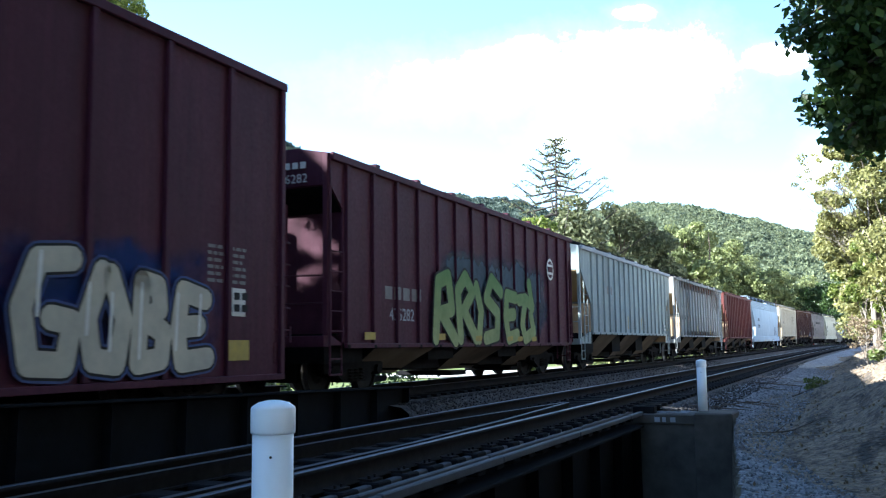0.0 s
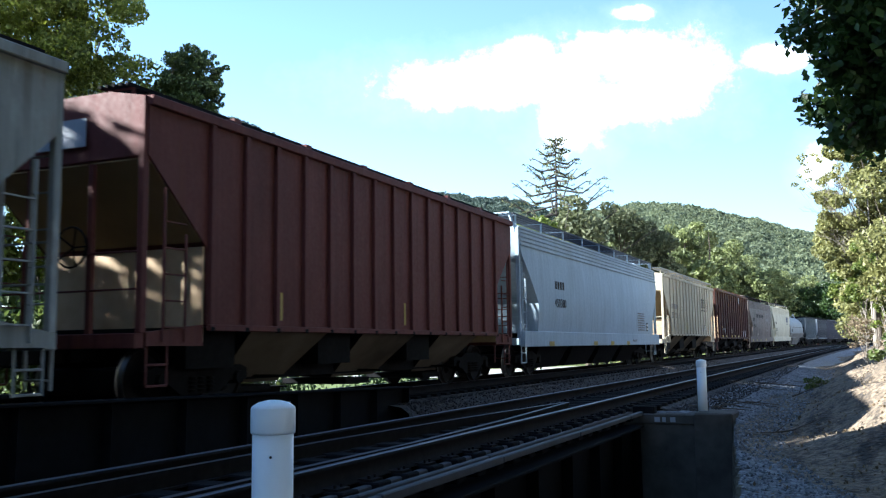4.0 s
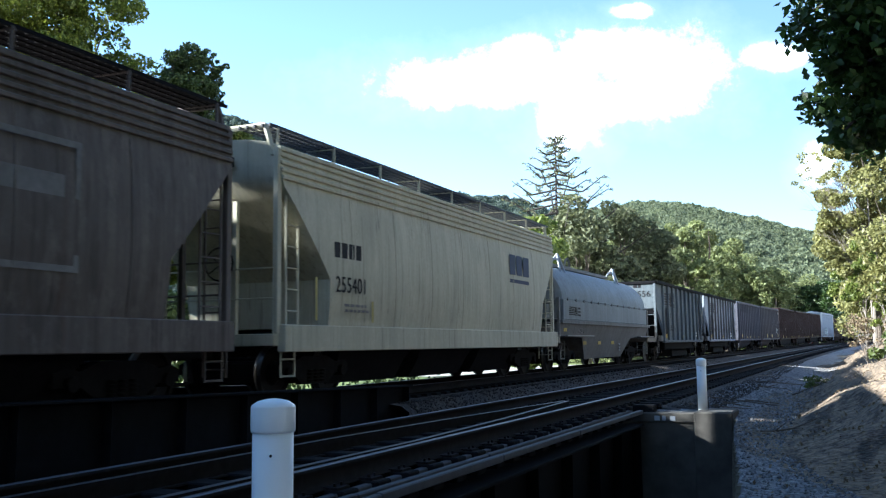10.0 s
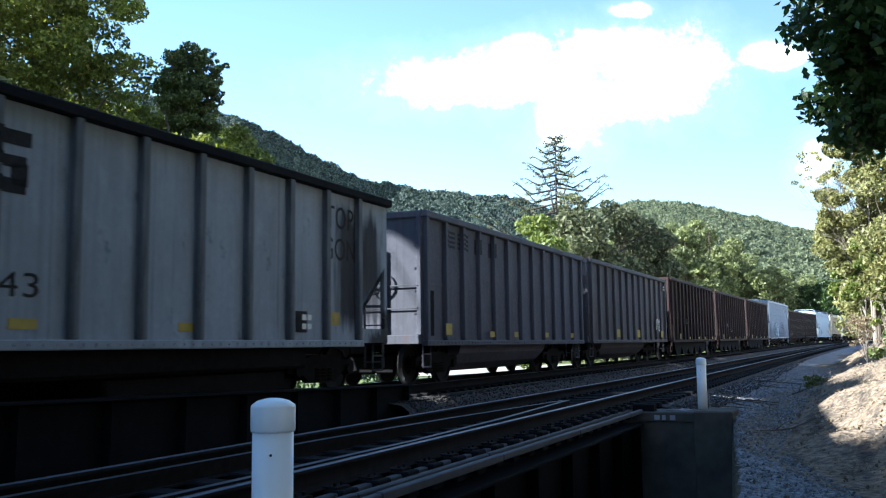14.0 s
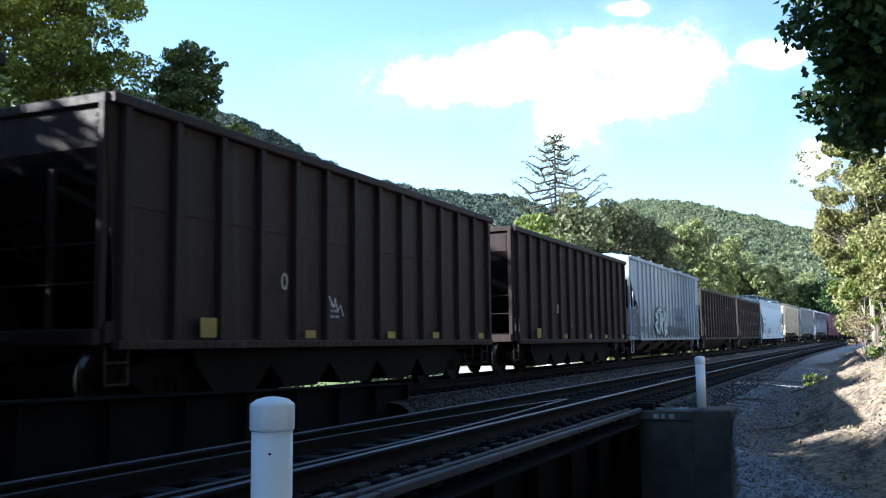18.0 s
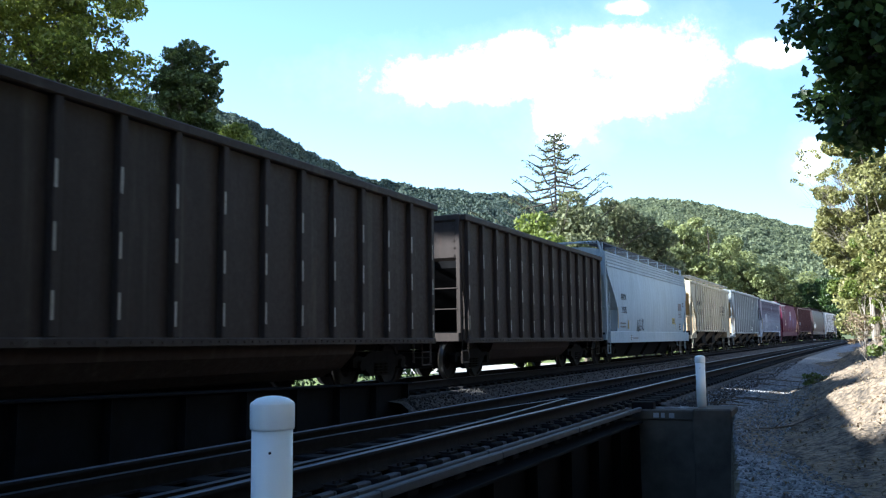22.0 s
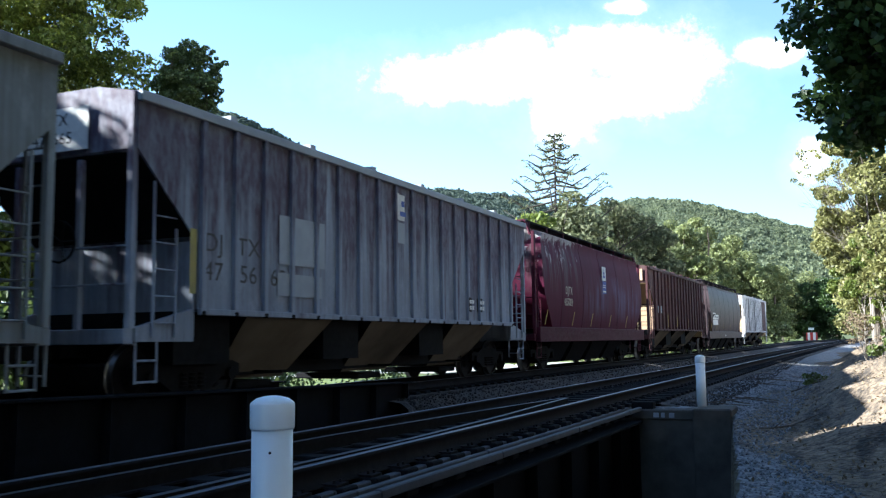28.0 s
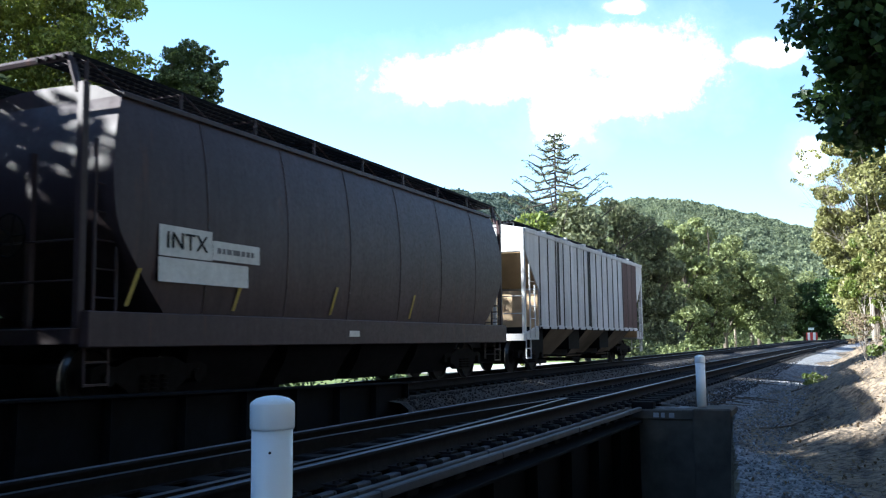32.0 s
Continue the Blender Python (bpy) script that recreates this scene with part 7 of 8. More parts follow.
def coil_car(f, r):
    """A steel-coil car: trough body, ribbed skirts and a round lift-off hood with brackets."""
    L, w = (r - f) / 2, 1.5
    grey = paint("coil_car_grey", (0.19, 0.195, 0.195), 0.5, 0.2)
    pale = paint("coil_hood_grey", (0.25, 0.28, 0.3), 0.35, 0.05)
    car = thing("coil_car", "grey steel-coil car with a rounded lift-off hood", "coil car", "freight train")
    bm = bmesh.new()
    prism(bm, [(-L, 1.2), (-L, 1.62), (L, 1.62), (L, 1.2), (L - 2.9, 1.1), (L - 3.9, 0.35), (-L + 3.9, 0.35), (-L + 2.9, 1.1)], -w, w, 0)
    for v in bm.verts:      # the trough leans in towards its floor
        v.co.x *= 1 - 0.2 * max(0.0, 1.62 - v.co.z)
    part("body", bm, grey, car)
    for sg in (-1, 1):
        bm = bmesh.new()
        box(bm, sg * (w + 0.02) - 0.05, sg * (w + 0.02) + 0.05, -L, L, 1.55, 1.68, 0.01)
        part("side_rail", bm, grey, car)
        bm = bmesh.new()
        box(bm, sg * (w + 0.1) - 0.12, sg * (w + 0.1) + 0.12, -L, -L + 3.2, 1.14, 1.18)
        box(bm, sg * (w + 0.1) - 0.12, sg * (w + 0.1) + 0.12, L - 2.6, L, 1.14, 1.18)
        part("walkway", bm, M["galv"], car)
    bm = bmesh.new()
    box(bm, -w, w, -L + 0.35, L - 0.35, 1.69, 2.35, 0.015)
    part("hood_skirt", bm, pale, car)
    bm = bmesh.new()
    n = 20
    ys = [-L + 0.3, -L + 0.38, -L + 0.62, L - 0.62, L - 0.38, L - 0.3]
    sc = [0.86, 0.96, 1.0, 1.0, 0.96, 0.86]
    rings = [[bm.verts.new((w * s * math.cos(math.pi * i / n), y, 2.36 + 1.28 * s * math.sin(math.pi * i / n))) for i in range(n + 1)] for y, s in zip(ys, sc)]
    for p, q in zip(rings, rings[1:]):
        for i in range(n):
            bm.faces.new((p[i], p[i + 1], q[i + 1], q[i]))
    bm.faces.new(rings[0])
    bm.faces.new(rings[-1][::-1])
    bmesh.ops.recalc_face_normals(bm, faces=bm.faces[:])
    hood = part("hood", bm, pale, car, "rounded pale grey hood")
    hood.data.polygons.foreach_set("use_smooth", [True] * len(hood.data.polygons))
    hood.data.set_sharp_from_angle(angle=radians(40))
    for i in range(13):
        y = -L + 0.8 + (2 * L - 1.6) * i / 12
        bm = bmesh.new()
        rod(bm, (w - 0.03, y, 2.36), (w + 0.03, y, 2.36), 0.05, 0.05, 8)
        part("rivet", bm, grey, hood)
    bm = bmesh.new()
    box(bm, 0.35, 0.5, -L + 0.9, 3.4, 3.6, 3.72, 0.01)
    part("ridge_rail", bm, grey, hood, "long steel rail along the top of the hood")
    for y in (-4.4, 3.3):   # splayed lifting brackets
        for p, q in (((0.95, y - 0.28, 3.28), (0.75, y - 0.02, 4.0)), ((0.95, y + 0.3, 3.28), (0.75, y + 0.06, 4.0)), ((0.35, y + 0.02, 3.55), (0.75, y + 0.02, 4.02)), ((0.75, y - 0.75, 3.78), (0.75, y + 0.3, 3.86))):
            bm = bmesh.new()
            rod(bm, p, q, 0.04, 0.04, 6)
            part("bracket_bar", bm, M["greyp"], hood, "pale grey lifting bracket bar")
    bm = bmesh.new()
    tube(bm, [(0.4, -2.1 + 0.35 * math.cos(math.pi * k / 10), 3.6 + 0.45 * math.sin(math.pi * k / 10)) for k in range(11)], 0.04, 6)
    part("lifting_eye", bm, grey, hood)
    X = w + 0.004
    bars(car, [(-5.65, -5.0, 1.85 + k * 0.06, 1.885 + k * 0.06) for k in range(5)] + [(-4.95, -4.85, 1.83, 2.12), (-4.8, -4.7, 1.83, 2.12), (-4.62, -4.32, 1.83, 1.89), (-4.62, -4.32, 1.95, 2.0), (-4.62, -4.32, 2.06, 2.12)], M["black"], X)
    side_text(car, "165873", -4.07, 1.32, 0.22, M["faded"], w * 0.965 + 0.003)
    reflectors(car, (-3.23, -1.26, 0.72), 0.92, w * (1 - 0.2 * 0.62) + 0.003, (0.4, 0.12))
    bars(car, [(-6.1, -5.75, 1.3, 1.5)], M["yellow"], w * 0.955 + 0.003, "yellow_patch")
    plate(car, 1.9, 0.74, 0.28, w * (1 - 0.2 * 0.7) + 0.003, "greyp")
    end_bars(car, [(-0.7, 0.1, 2.9 + k * 0.06, 2.93 + k * 0.06) for k in range(4)] + [(0.15, 0.4, 2.9, 3.12)], M["black"], -L + 0.28)
    end_gear(car, L, grey, 1.2, 2.4, w)
    trucks(car, L, 1.7)
    TRAIN.append((car, (f + r) / 2))


coil_car(166.8, 180.0)

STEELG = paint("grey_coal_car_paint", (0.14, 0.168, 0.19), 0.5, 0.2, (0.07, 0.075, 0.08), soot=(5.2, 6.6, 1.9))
DARKRIB = paint("sooty_rib_paint", (0.17, 0.185, 0.21), 0.95, 0.2, (0.02, 0.019, 0.02), drips=1.0)
VIOLETG = paint("violet_grey_coal_car_paint", (0.1, 0.105, 0.135), 0.55, 0.2, (0.05, 0.05, 0.06))
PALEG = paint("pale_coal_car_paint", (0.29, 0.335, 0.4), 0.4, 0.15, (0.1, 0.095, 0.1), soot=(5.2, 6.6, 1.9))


def coal_marks(car, L, X, num, spots):
    """Striped emblem, number, stencils and yellow patches of the grey coal cars."""
    bars(car, [(-5.06, -3.72 - 0.02 * k, 2.72 + k * 0.125, 2.79 + k * 0.125) for k in range(5)], M["black"], X)
    bars(car, [(-3.69, -3.51, 2.68, 3.33), (-3.51, -3.41, 2.98, 3.3), (-3.41, -3.31, 2.8, 3.12), (-3.31, -3.13, 2.66, 3.35), (-3.05, -2.42, 2.63, 2.8), (-3.05, -2.42, 2.92, 3.06), (-3.0, -2.36, 3.18, 3.35), (-3.05, -2.84, 3.02, 3.25), (-2.63, -2.4, 2.72, 2.98)], M["black"], X)
    bars(car, [(-3.65, -3.46, 2.11, 2.33), (-3.38, -3.2, 2.11, 2.33)], M["stencil"], X)
    side_text(car, num, -2.93, 1.6, 0.29, M["black"], X, 1.5)
    side_text(car, "TOP\nGON", 4.6, 2.92, 0.42, M["black"], X, 0.85)
    reflectors(car, spots, 1.18, X - 0.11, (0.4, 0.12))
    plate(car, 3.3, 1.31, 0.36, X)
    bars(car, [(4.2, 4.58, 1.27, 1.5), (-4.68, -4.27, 1.1, 1.3)], M["yellow"], X, "yellow_patch")
    end_text(car, num, 0.72, 3.18, 0.3, M["black"], -L - 0.012)
    end_bars(car, [(0.45, 0.62, 3.5, 3.66), (0.68, 0.8, 3.5, 3.66)], M["black"], -L - 0.012)
    haze_patch(car, -4.95, -3.95, 1.05, 2.7, (0.03, 0.03, 0.034), X - 0.11, "soot_streaks", "black soot streaks run down the sheet", strength=0.75, soft=0.3, grain=(1.0, 3, (9, 9, 0.25)))
    haze_patch(car, 4.3, L - 0.1, 1.05, 3.6, (0.045, 0.042, 0.045), X - 0.11, "soot_streaks", "black soot streaks run down the sheet", strength=0.7, soft=0.4, grain=(1.0, 4, (4, 4, 0.4)))


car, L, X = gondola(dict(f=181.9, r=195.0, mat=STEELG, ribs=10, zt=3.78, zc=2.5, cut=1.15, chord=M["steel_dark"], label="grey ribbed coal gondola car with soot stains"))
coal_marks(car, L, X, "23556", (-0.1, 2.15))
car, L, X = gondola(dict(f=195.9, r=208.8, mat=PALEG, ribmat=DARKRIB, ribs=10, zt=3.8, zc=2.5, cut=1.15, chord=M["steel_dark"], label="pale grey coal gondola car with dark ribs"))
coal_marks(car, L, X, "22943", (-2.4, 0.4))
car, L, X = gondola(dict(f=210.5, r=223.0, mat=VIOLETG, ribs=13, zt=3.83, cut=0, seam=2.25, under="tub", label="grey ribbed gondola car with a rounded belly"))
bars(car, [(-5.1, -4.45, 3.15 + k * 0.11, 3.21 + k * 0.11) for k in range(4)] + [(-4.3, -3.65, 3.15 + k * 0.11, 3.21 + k * 0.11) for k in range(4)] + [(-3.25, -2.8, 3.12, 3.5), (-2.3, -1.85, 3.12, 3.5)], M["black"], X)
side_text(car, "4011", -2.77, 2.4, 0.22, M["stencil"], X, 1.4)
reflectors(car, (-5.11,), 1.25, X, (0.34, 0.26))
reflectors(car, (-2.38, -0.58, 2.13, 4.8), 1.15, X, (0.3, 0.14))
bars(car, [(-L + 0.05, -L + 0.55, 1.1, 2.1)], M["steel_dark"], X - 0.1, "soot_patch", "black soot round the end")
car, L, X = gondola(dict(f=224.2, r=237.6, mat=paint("sage_grey_paint", (0.1, 0.102, 0.12), 0.6, 0.25), ribs=13, zt=3.88, under="tub", seam=2.25, label="dirty grey ribbed gondola car with white scrawl"))
graffiti(car, 4.15, 4.95, 1.35, 1.95, 2, STEELG, M["whitep"], STEELG, X, 5)
reflectors(car, (5.45, -3.0, 0.5), 1.25, X, (0.5, 0.3))
plate(car, L - 0.5, 3.45, 0.3, X)

COAL = paint("coal_brown_paint", (0.046, 0.031, 0.031), 0.5, 0.2, (0.024, 0.021, 0.02), stain=((0.07, 0.062, 0.06), 0.1))
for f, r in ((239.1, 252.7), (254.4, 267.8), (269.6, 282.9)):
    car, L, X = gondola(dict(f=f, r=r, mat=COAL, ribs=14, zt=4.12, zs=0.98, cut=0.16, zc=3.45, under="outlets", seam=2.75, label="dark brown ribbed coal hopper car with yellow reflectors"))
    reflectors(car, (-4.8,), 1.16, X, (0.36, 0.28))
    reflectors(car, (-2.1, 0.9, 3.05, 5.75), 1.08, X, (0.32, 0.13))
    bm = bmesh.new()
    ribbon_stroke(bm, [(-2.89 + 0.075 * math.cos(k * math.pi / 6), 1.93 + 0.12 * math.sin(k * math.pi / 6)) for k in range(13)], 0.045, X + 0.002)
    part("placard", bm, M["cream"], car, "small oval cream placard")
    stripes(car, -1.12, 1.5, 0.35, 0.3, X, 3, "greyp")
    if f == 254.4:
        bm = bmesh.new()
        ribbon_stroke(bm, [(-1.5, 1.75), (-1.35, 1.55), (-1.3, 1.72), (-1.2, 1.5), (-1.1, 1.6), (-1.0, 1.4)], 0.025, X + 0.004)
        part("scrawl", bm, M["whitep"], car, "small white scrawl")

WHITE2 = paint("white_hopper_paint", (0.385, 0.45, 0.53), 0.35, 0.06)
car, L, X = hopper(dict(f=283.9, lit_end=False, r=300.9, mat=WHITE2, ribs=18, zt=4.48, zs=1.0, cut=1.35, zc=3.5, bays=4, label="white ribbed covered hopper car with light blue graffiti"))
graffiti(car, -4.2, -1.3, 1.0, 2.55, 3, M["skyblue"], M["black"], M["black"], X, 17, ((M["black"], 4),))
for i, y in enumerate((-6.95, -6.6, -6.2, -5.85)):
    bars(car, [(y, y + 0.22, 1.68, 1.92)], M["faded"], X)
side_text(car, "58633", -6.2, 1.38, 0.26, M["stencil"], X, 1.4)
bars(car, [(-7.25, -7.15, 1.07, 2.0), (-5.05, -4.95, 1.05, 1.6)], M["yellow"], X, "yellow_strip", "yellow stripe")
haze_patch(car, 0.3, 4.2, 1.5, 2.7, (0.3, 0.27, 0.36), X, "faded_scrawl", "faded pink and blue sprayed scrawl", strength=0.4, soft=0.5, grain=(1.6, 4, (1, 1, 1.6)))
haze_patch(car, 0.5, 4.0, 1.85, 2.2, (0.12, 0.18, 0.36), X, "faded_scrawl", "faded pink and blue sprayed scrawl", strength=0.55, soft=0.5, grain=(2.2, 4, (1, 1, 2.5)))
haze_patch(car, -7.2, 7.2, 1.0, 1.7, (0.1, 0.09, 0.085), X, "grime_band", "dark grime along the sill", strength=0.6, soft=0.6, grain=(1.0, 5, (2.5, 2.5, 0.8)))
end_text(car, "58633", 0.3, 3.62, 0.17, M["black"], -L - 0.06)

TUB = paint("bathtub_brown_paint", (0.05, 0.041, 0.04), 0.5, 0.15, (0.028, 0.024, 0.022), stain=((0.09, 0.08, 0.072), 0.1))
for f, r in ((302.5, 316.7), (318.35, 331.4)):
    car, L, X = gondola(dict(f=f, r=r, mat=TUB, ribs=14, zt=3.97, zs=1.0, cut=0.14, zc=2.95, under="tub", worn=True, label="dark brown bathtub coal gondola car with worn ribs"))

car, L, wf = flow(dict(f=332.6, r=349.5, mat=WHITE, zt=4.28, zb=1.22, zc=3.45, label="white smooth-sided covered hopper car with black scrawl", bays=4, seams=0))
x = lambda z: wf(z) + 0.012
side_text(car, "ASOX", -6.27, 2.62, 0.26, M["black"], x(2.75) + 0.004, 0.95)
side_text(car, "21595", -6.24, 2.1, 0.27, M["black"], x(2.1), 0.85)
graffiti(car, -3.75, -2.6, 1.3, 1.85, 4, WHITE, M["black"], M["black"], x(1.6), 8)
bars(car, [(-7.3, -7.2, 1.37, 2.2), (-5.6, -5.45, 1.35, 1.7)], M["yellow"], x(1.9), "yellow_strip", "yellow stripe")
stripes(car, -6.33, 1.51, 0.9, 0.26, x(1.5), 2, "faded")
plate(car, 6.1, 1.55, 0.34, x(1.55))
plate(car, -5.1, 1.0, 0.2, 1.605)
stripes(car, -4.3, 0.98, 1.0, 0.12, 1.605, 1, "faded")
bars(car, [(5.53, 6.5, 2.36, 2.74)], M["faded"], x(2.6), "patch_panel", "grey painted patch")
stripes(car, 6.0, 2.15, 0.95, 0.3, x(2.25), 4, "faded")
stripes(car, 6.97, 2.7, 0.42, 0.3, x(2.65), 2, "stencil")
bars(car, [(3.88, 4.56, 1.66, 1.96)], M["ochre"], x(1.95), "notice", "yellow notice with dark lines")
stripes(car, 4.22, 1.81, 0.56, 0.2, x(1.95) + 0.004, 2, "stencil")
bm = bmesh.new()
ribbon_stroke(bm, [(4.84, 1.72), (4.8, 1.58), (4.9, 1.4)], 0.07, x(1.6) + 0.006)
part("yellow_strip", bm, M["ochre"], car, "faded yellow stripe")
end_text(car, "ASOX", 0.1, 4.06, 0.17, M["black"], -L - 0.062)
end_text(car, "21595", 0.1, 3.75, 0.16, M["faded"], -L - 0.062)

car, L, X = hopper(dict(f=351.0, r=365.8, mat=CREAM, ribs=16, zt=4.18, zs=1.4, rw=0.08, dep=0.06, label="cream-tan ribbed covered hopper car", bx=1.25, bz=0.3, boardmat=M["galv"], cut=1.4))
bars(car, [(-5.57 + i * 0.29, -5.37 + i * 0.29, 2.85, 3.1) for i in (0, 1, 3, 4)], M["black"], X)
for y, q_ in ((-5.4, "25"), (-4.6, "20"), (-3.85, "10")):
    side_text(car, q_, y, 2.45, 0.32, M["black"], X, 1.0)
for i in range(3):
    y = 3.45 + i * 0.68
    bars(car, [(y - 0.17, y - 0.05, 2.6, 3.05), (y + 0.05, y + 0.17, 2.6, 3.05), (y - 0.17, y + 0.17, 2.6, 2.7), (y - 0.19, y + 0.19, 2.42, 2.5)], M["black"], X)
bars(car, [(-3.66, -3.58, 3.05, 3.8), (-1.27, -1.18, 2.2, 3.4), (-0.42, -0.35, 2.8, 3.3)], M["black"], X, "streak", "black drip streaks")
stripes(car, -5.07, 1.75, 1.0, 0.3, X, 2, "faded")
end_bars(car, [(-0.3 + i * 0.27, -0.12 + i * 0.27, 3.95, 4.12) for i in range(4)], M["black"], -L - 0.06)
end_text(car, "252010", 0.2, 3.72, 0.19, M["black"], -L - 0.062)

GREYB = paint("blue_grey_paint", (0.28, 0.315, 0.345), 0.6, 0.08)
car, L, X = hopper(dict(f=367.5, r=383.0, mat=GREYB, ribs=13, zt=4.36, zs=1.3, dep=0.1, rw=0.07, label="blue-grey ribbed covered hopper car with white panels", cut=1.2, board=False))
for i in range(4):
    z = 3.84 - i * 0.55
    bars(car, [(3.17, 3.24, z - 0.15, z + 0.15), (3.28, 3.38, z - 0.02, z + 0.15)], M["whitep"], X)
plate(car, 1.5, 1.62, 0.4, X)
plate(car, 2.36, 1.6, 0.4, X)
for y in (1.15, 5.85):
    bars(car, [(y, y + 0.08, 1.45, 2.05)], M["yellow"], X, "yellow_strip")
bars(car, [(-5.5, -4.4, 1.6, 3.2)], M["greyp"], X - 0.1, "patch_panel")

STREAK = paint("streaked_pale_grey_paint", (0.3, 0.345, 0.43), 0.55, 0.08, (0.09, 0.08, 0.1), stain=((0.06, 0.035, 0.06), 1.25))
car, L, X = hopper(dict(f=384.4, lit_end=False, r=400.0, mat=STREAK, ribs=18, zt=4.26, zs=1.41, cut=1.25, label="pale grey ribbed covered hopper car with stained sides", chord=M["greyp"], board=False))
for y, s_, q_ in ((-6.2, "DJ", "47"), (-5.35, "TX", "56"), (-4.55, "", "65")):
    if s_:
        side_text(car, s_, y, 2.37, 0.28, M["stencil"], X, 1.15)
    side_text(car, q_, y, 1.95, 0.28, M["stencil"], X, 1.15)
bars(car, [(-6.74, -6.6, 1.62, 2.54)], M["ochre"], X - 0.06, "faded_panel", "faded ochre panel")
bars(car, [(-0.38, 0.08, 3.43, 3.97)], M["whitep"], X, "emblem")
bars(car, [(-0.28, -0.02, 3.5, 3.6), (-0.22, -0.08, 3.7, 3.82)], M["bluep"], X + 0.004, "emblem")
bars(car, [(-0.38, 0.08, 2.95, 3.38)], M["greyp"], X, "emblem")
bars(car, [(-4.55, -3.15, 2.2, 3.0), (-4.6, -3.25, 1.68, 2.05)], M["greyp"], X - 0.05, "patch_panel", "paler repainted panel")
plate(car, 3.57, 1.8, 0.34, X)
plate(car, 4.24, 1.8, 0.34, X)
end_bars(car, [(-0.55, 0.75, 3.55, 4.15)], M["whitep"], -L - 0.06)
end_text(car, "DJTX", 0.1, 3.98, 0.17, M["black"], -L - 0.066)
end_text(car, "475665", 0.1, 3.72, 0.17, M["black"], -L - 0.066)


def peeling(name, c, smear, flake):
    """Dark red paint: old sprayed marks run down its lower half in pale smears, and bare flakes show along the top."""
    n = Nodes(name, 0.6)
    n.bsdf.inputs["Specular IOR Level"].default_value = 0.1
    sep = n.node("ShaderNodeSeparateXYZ")
    n.link(n.coord, sep.inputs[0])
    streak = n.ramp(n.noise(1.0, 4, (5, 5, 0.25)), 0.4, 0.8)
    col = n.mix(n.maths("MULTIPLY", streak, 0.5), c, (0.018, 0.005, 0.012))
    low = n.maths("MULTIPLY", n.ramp(sep.outputs[2], 3.4, 2.8), n.ramp(sep.outputs[2], 1.55, 2.1))
    low = n.maths("MULTIPLY", low, n.ramp(sep.outputs[1], -2.6, -1.6))
    a = n.ramp(n.noise(1.0, 5, (2.2, 2.2, 0.35), 0.6), 0.4, 0.62)
    big = n.ramp(n.noise(0.45, 2), 0.42, 0.6)
    col = n.mix(n.maths("MULTIPLY", n.maths("MULTIPLY", a, low), n.ramp(big, 0, 1, 0.15, 0.85)), col, smear)
    b = n.noise(2.6, 8, (1, 1.0, 0.6), 0.75)
    front = n.maths("MULTIPLY", n.ramp(sep.outputs[1], -1.6, -4.2), n.ramp(sep.outputs[2], 2.5, 3.5))
    top = n.maths("ADD", n.ramp(sep.outputs[2], 3.95, 4.3, -0.14, 0.06), n.maths("MULTIPLY", front, 0.17))
    col = n.mix(n.ramp(n.maths("ADD", b, top), 0.58, 0.61), col, flake)
    run = n.maths("MULTIPLY", n.ramp(n.noise(1.0, 3, (4, 4, 0.15), 0.6), 0.5, 0.62), n.maths("MULTIPLY", n.ramp(sep.outputs[1], -2.4, -3.6), n.ramp(sep.outputs[2], 2.2, 3.2)))
    col = n.mix(n.maths("MULTIPLY", run, 0.6), col, (0.12, 0.105, 0.11))
    n.colour(col)
    return n.bump(b, 0.12, 0.02).mat


RED = peeling("flaking_red_paint", (0.07, 0.009, 0.03), (0.15, 0.145, 0.24), (0.34, 0.31, 0.32))
RED2 = paint("dark_red_paint", (0.065, 0.013, 0.028), 0.4, 0.1, (0.022, 0.006, 0.012))
car, L, wf = flow(dict(f=401.2, r=415.5, mat=RED, endmat=RED2, sillmat=RED2, zt=4.2, barrel=True, label="dark red barrel-sided hopper car with flaking paint", boardmat=M["steel_dark"], grate=0.12, rise=0.3, seams=5, bays=4, bx=1.25))
x = lambda z: wf(z) + 0.014
side_text(car, "DJTX", -4.2, 2.52, 0.26, M["cream"], x(2.55), 0.9)
side_text(car, "465009", -4.25, 2.14, 0.26, M["cream"], x(2.15), 0.85)
bars(car, [(0.12, 0.66, 3.1, 3.62)], M["whitep"], x(3.0), "emblem")
bars(car, [(0.25, 0.53, 3.2, 3.3), (0.3, 0.48, 3.33, 3.43), (0.36, 0.42, 3.46, 3.52)], M["bluep"], x(3.0) + 0.004, "emblem")
bars(car, [(0.17, 0.68, 2.62, 3.08)], M["bluep"], x(3.0), "emblem")
bars(car, [(0.24, 0.6, 2.92, 2.95), (0.24, 0.6, 2.84, 2.87), (0.24, 0.62, 2.67, 2.73)], M["whitep"], x(3.0) + 0.004, "emblem")
for y in (-6.6, -3.72, -1.43, 1.18, 3.85):
    bm = bmesh.new()
    bm.faces.new([bm.verts.new(p) for p in ((x(1.4) + 0.01, y, 1.4), (x(1.4) + 0.01, y + 0.08, 1.4), (x(1.85) + 0.01, y + 0.22, 1.85), (x(1.85) + 0.01, y + 0.14, 1.85))])
    part("yellow_strip", bm, M["yellow"], car, "slanting yellow stripe")
end_text(car, "465009", 0.2, 3.5, 0.18, M["cream"], -L - 0.06)

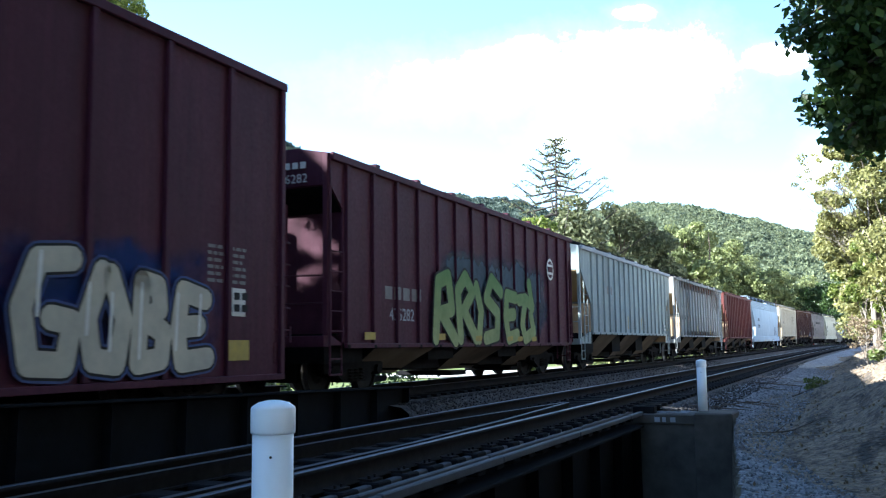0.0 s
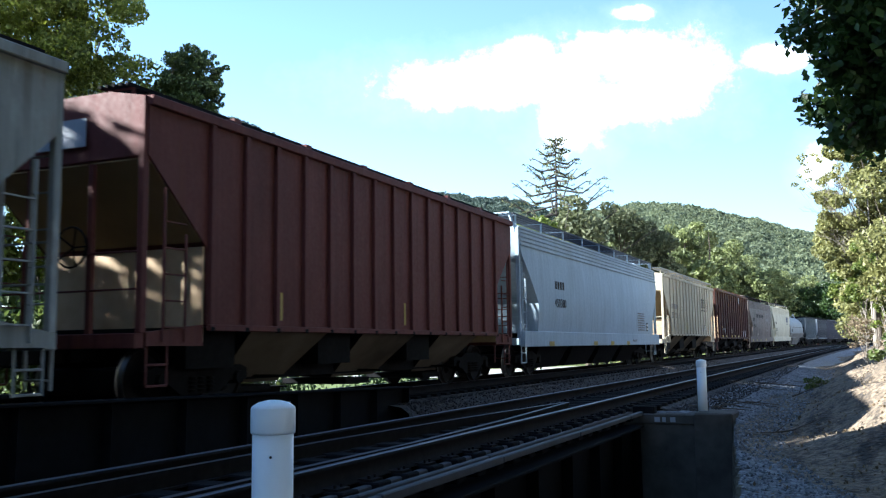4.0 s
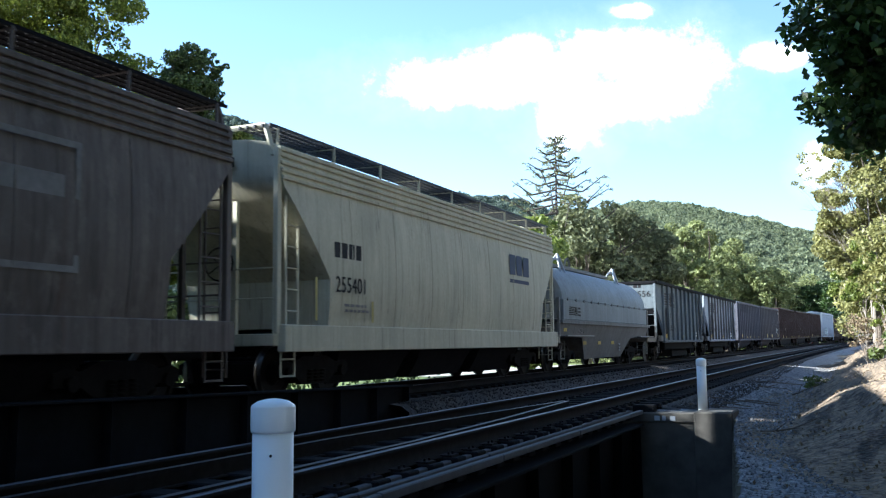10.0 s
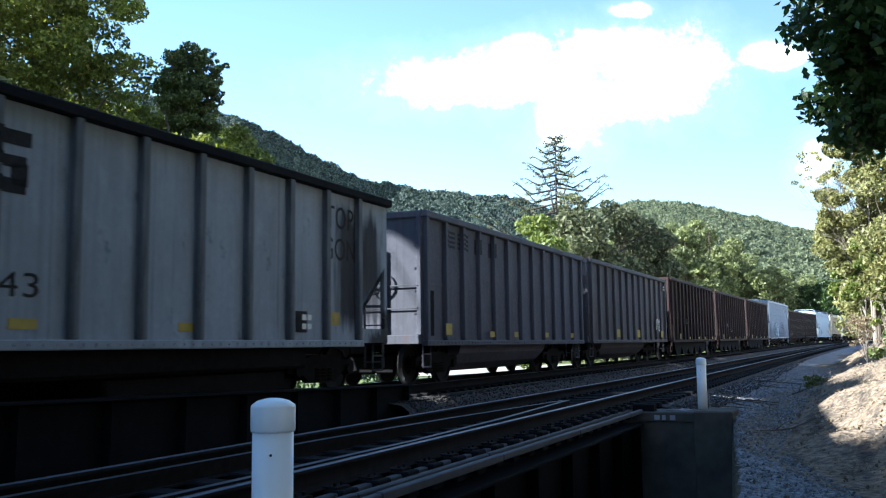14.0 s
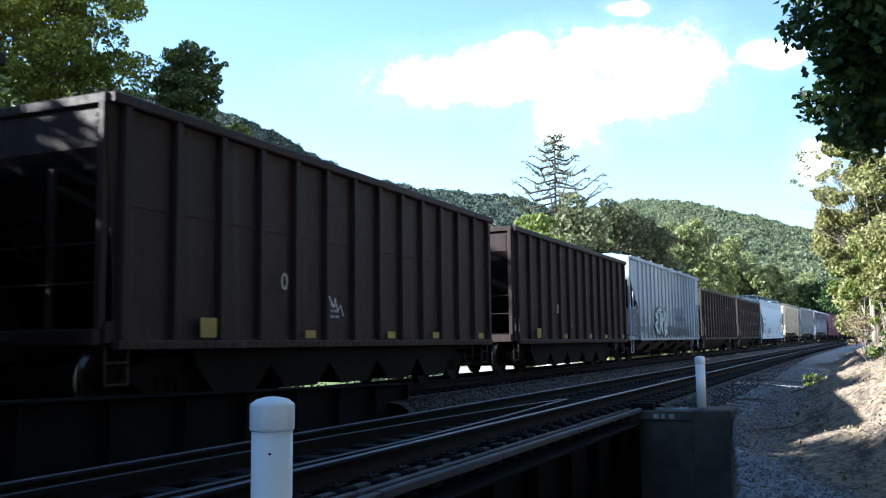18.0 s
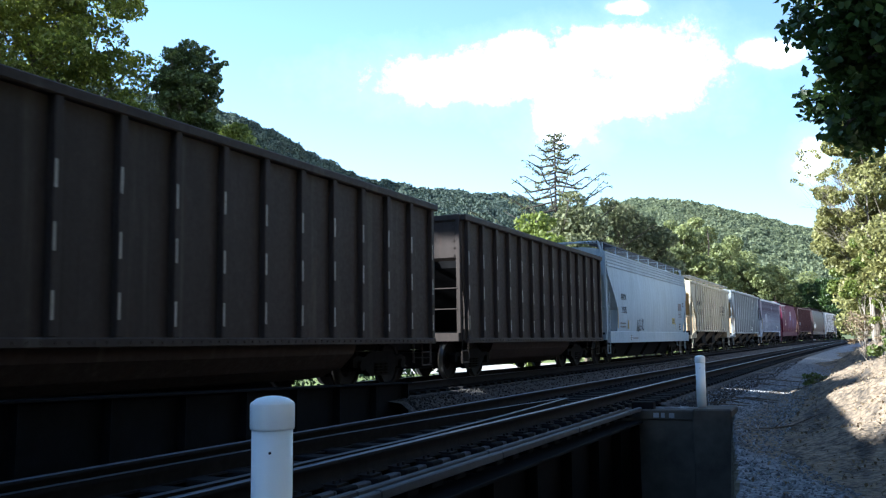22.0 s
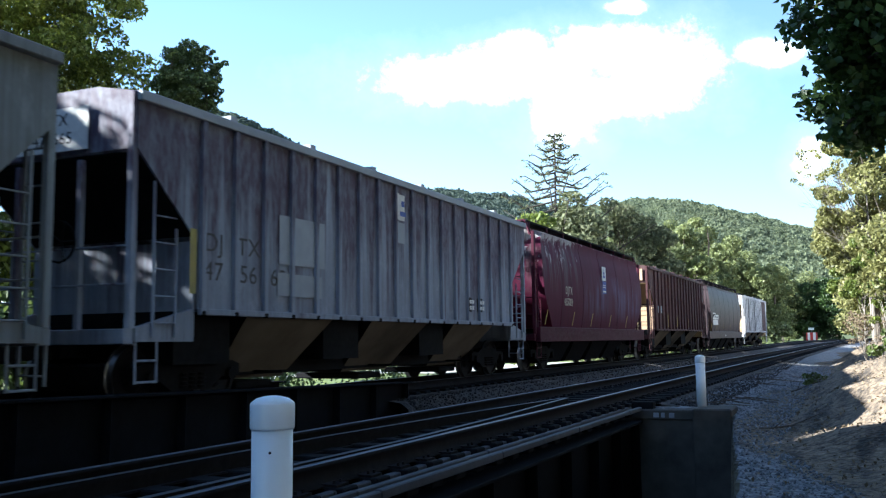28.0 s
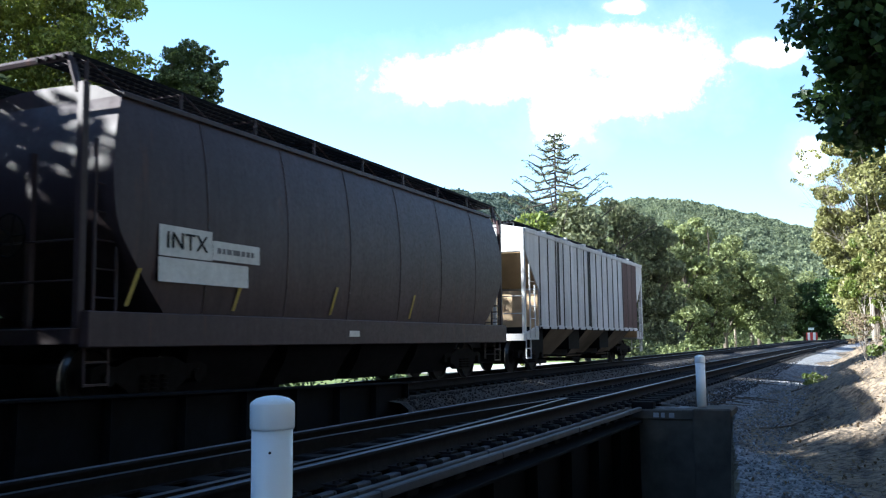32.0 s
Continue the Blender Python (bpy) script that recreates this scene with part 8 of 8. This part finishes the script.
MB = paint("brown_maroon_paint", (0.078, 0.036, 0.04), 0.6, 0.22, (0.028, 0.015, 0.017), stain=((0.13, 0.088, 0.085), 0.35))
car, L, X = hopper(dict(f=417.0, r=432.4, mat=MB, ribs=17, zt=4.24, zs=1.4, cut=1.1, label="brown-maroon ribbed covered hopper car with dull stains", board=False))
for y in (-3.5, -1.15, 1.65, 4.48):
    bars(car, [(y, y + 0.08, 1.5, 2.1)], M["yellow"], X, "yellow_strip")
bars(car, [(-5.95, -5.65, 2.15, 2.48), (-5.3, -5.0, 2.15, 2.48)], M["greyp"], X - 0.05, "patch_panel")
# tan panel paints the sunlit top of this end
end_bars(car, [(-0.6, 1.3, 3.6, 4.12)], M["dusty"], -L - 0.06)

UMB = paint("umber_grey_paint", (0.056, 0.04, 0.046), 0.45, 0.25, (0.026, 0.02, 0.022), 0.42)
UMB.node_tree.nodes["Principled BSDF"].inputs["Specular IOR Level"].default_value = 0.18
car, L, wf = flow(dict(f=434.0, r=448.7, mat=UMB, zt=4.18, barrel=True, truss=True, label="brown-grey barrel-sided hopper car with white panels", boardmat=M["steel_dark"], grate=0.03, rise=0.35, seams=6, bays=4, bx=1.3))
x = lambda z: wf(z) + 0.014
bars(car, [(-6.18, -5.07, 2.1, 2.52), (-5.06, -3.91, 2.12, 2.4), (-6.19, -4.2, 1.75, 2.08)], M["whitep"], x(2.45), "panel", "whitewashed panel")
side_text(car, "INTX", -5.62, 2.31, 0.24, M["black"], x(2.45) + 0.014, 1.1)
stripes(car, -4.5, 2.26, 0.9, 0.16, x(2.45) + 0.005, 1, "faded")
for y in (-6.72, -4.5, -1.7, 1.5):
    bm = bmesh.new()
    bm.faces.new([bm.verts.new(p) for p in ((x(1.4) + 0.01, y, 1.4), (x(1.4) + 0.01, y + 0.08, 1.4), (x(1.9) + 0.01, y + 0.25, 1.9), (x(1.9) + 0.01, y + 0.17, 1.9))])
    part("yellow_strip", bm, M["yellow"], car, "slanting yellow stripe")
bars(car, [(-1.05, -0.68, 1.02, 1.13)], M["whitep"], 1.605, "label_plate")

PANEL = paint("white_panel_paint", (0.6, 0.6, 0.61), 0.4, 0.08)
STRIPE = paint("black_stripe_paint", (0.03, 0.028, 0.03), 0.4, 0.1)
car, L, X = hopper(dict(f=450.5, r=466.0, mat=PANEL, ribs=17, zt=4.17, zs=1.36, cut=1.2, ribmat=STRIPE, rw=0.03, dep=0.022, label="white ribbed hopper car with black stripes and brown end"))
bars(car, [(-4.7, -4.5, 1.4, 4.03), (-1.15, -0.9, 1.4, 4.03)], M["black"], X - 0.012, "stripe", "black upright stripe")
bars(car, [(4.0, 6.5, 1.4, 4.03)], MB, X - 0.012, "stripe", "brown upright band")
bm = bmesh.new()
box(bm, -0.1, 0.1, L + 0.12, L + 0.32, 1.35, 1.75, 0.02)
part("marker_lamp", bm, M["redlamp"], car, "red end-of-train lamp")


def motions():
    for car, mid in TRAIN:
        rows = []
        for k in range(0, 17):
            t = 2.0 * k
            s = mid - (14.0944 * t - 0.02485 * t * t)
            x, y, z = along(s)
            g = math.degrees(math.atan((rise(s + 1) - rise(s - 1)) / 2))
            rows.append((t, pose(x, y, z, g, 0, -heading(s))))
        walk(car, rows)
    # wheels roll while their car goes by
    for w, q, i in WHEELSETS:
        mid = TRAIN[i][1]
        k0 = None
        rows = [(0.0, pose(0, q, 0.457))]
        for k in range(1, 960):
            t = k / 30
            s = mid - (14.0944 * t - 0.02485 * t * t)
            if -12 < s < 46:
                k0 = s if k0 is None else k0
                rows.append((t, pose(0, q, 0.457, math.degrees((k0 - s) / 0.457) % 360)))
        rows.append((32.0, rows[-1][1]))
        walk(w, rows)
    walk(clouds, [(0.0, CLOUD_POSE), (32.0, CLOUD_POSE @ pose(-30, 6, 0))])


motions()
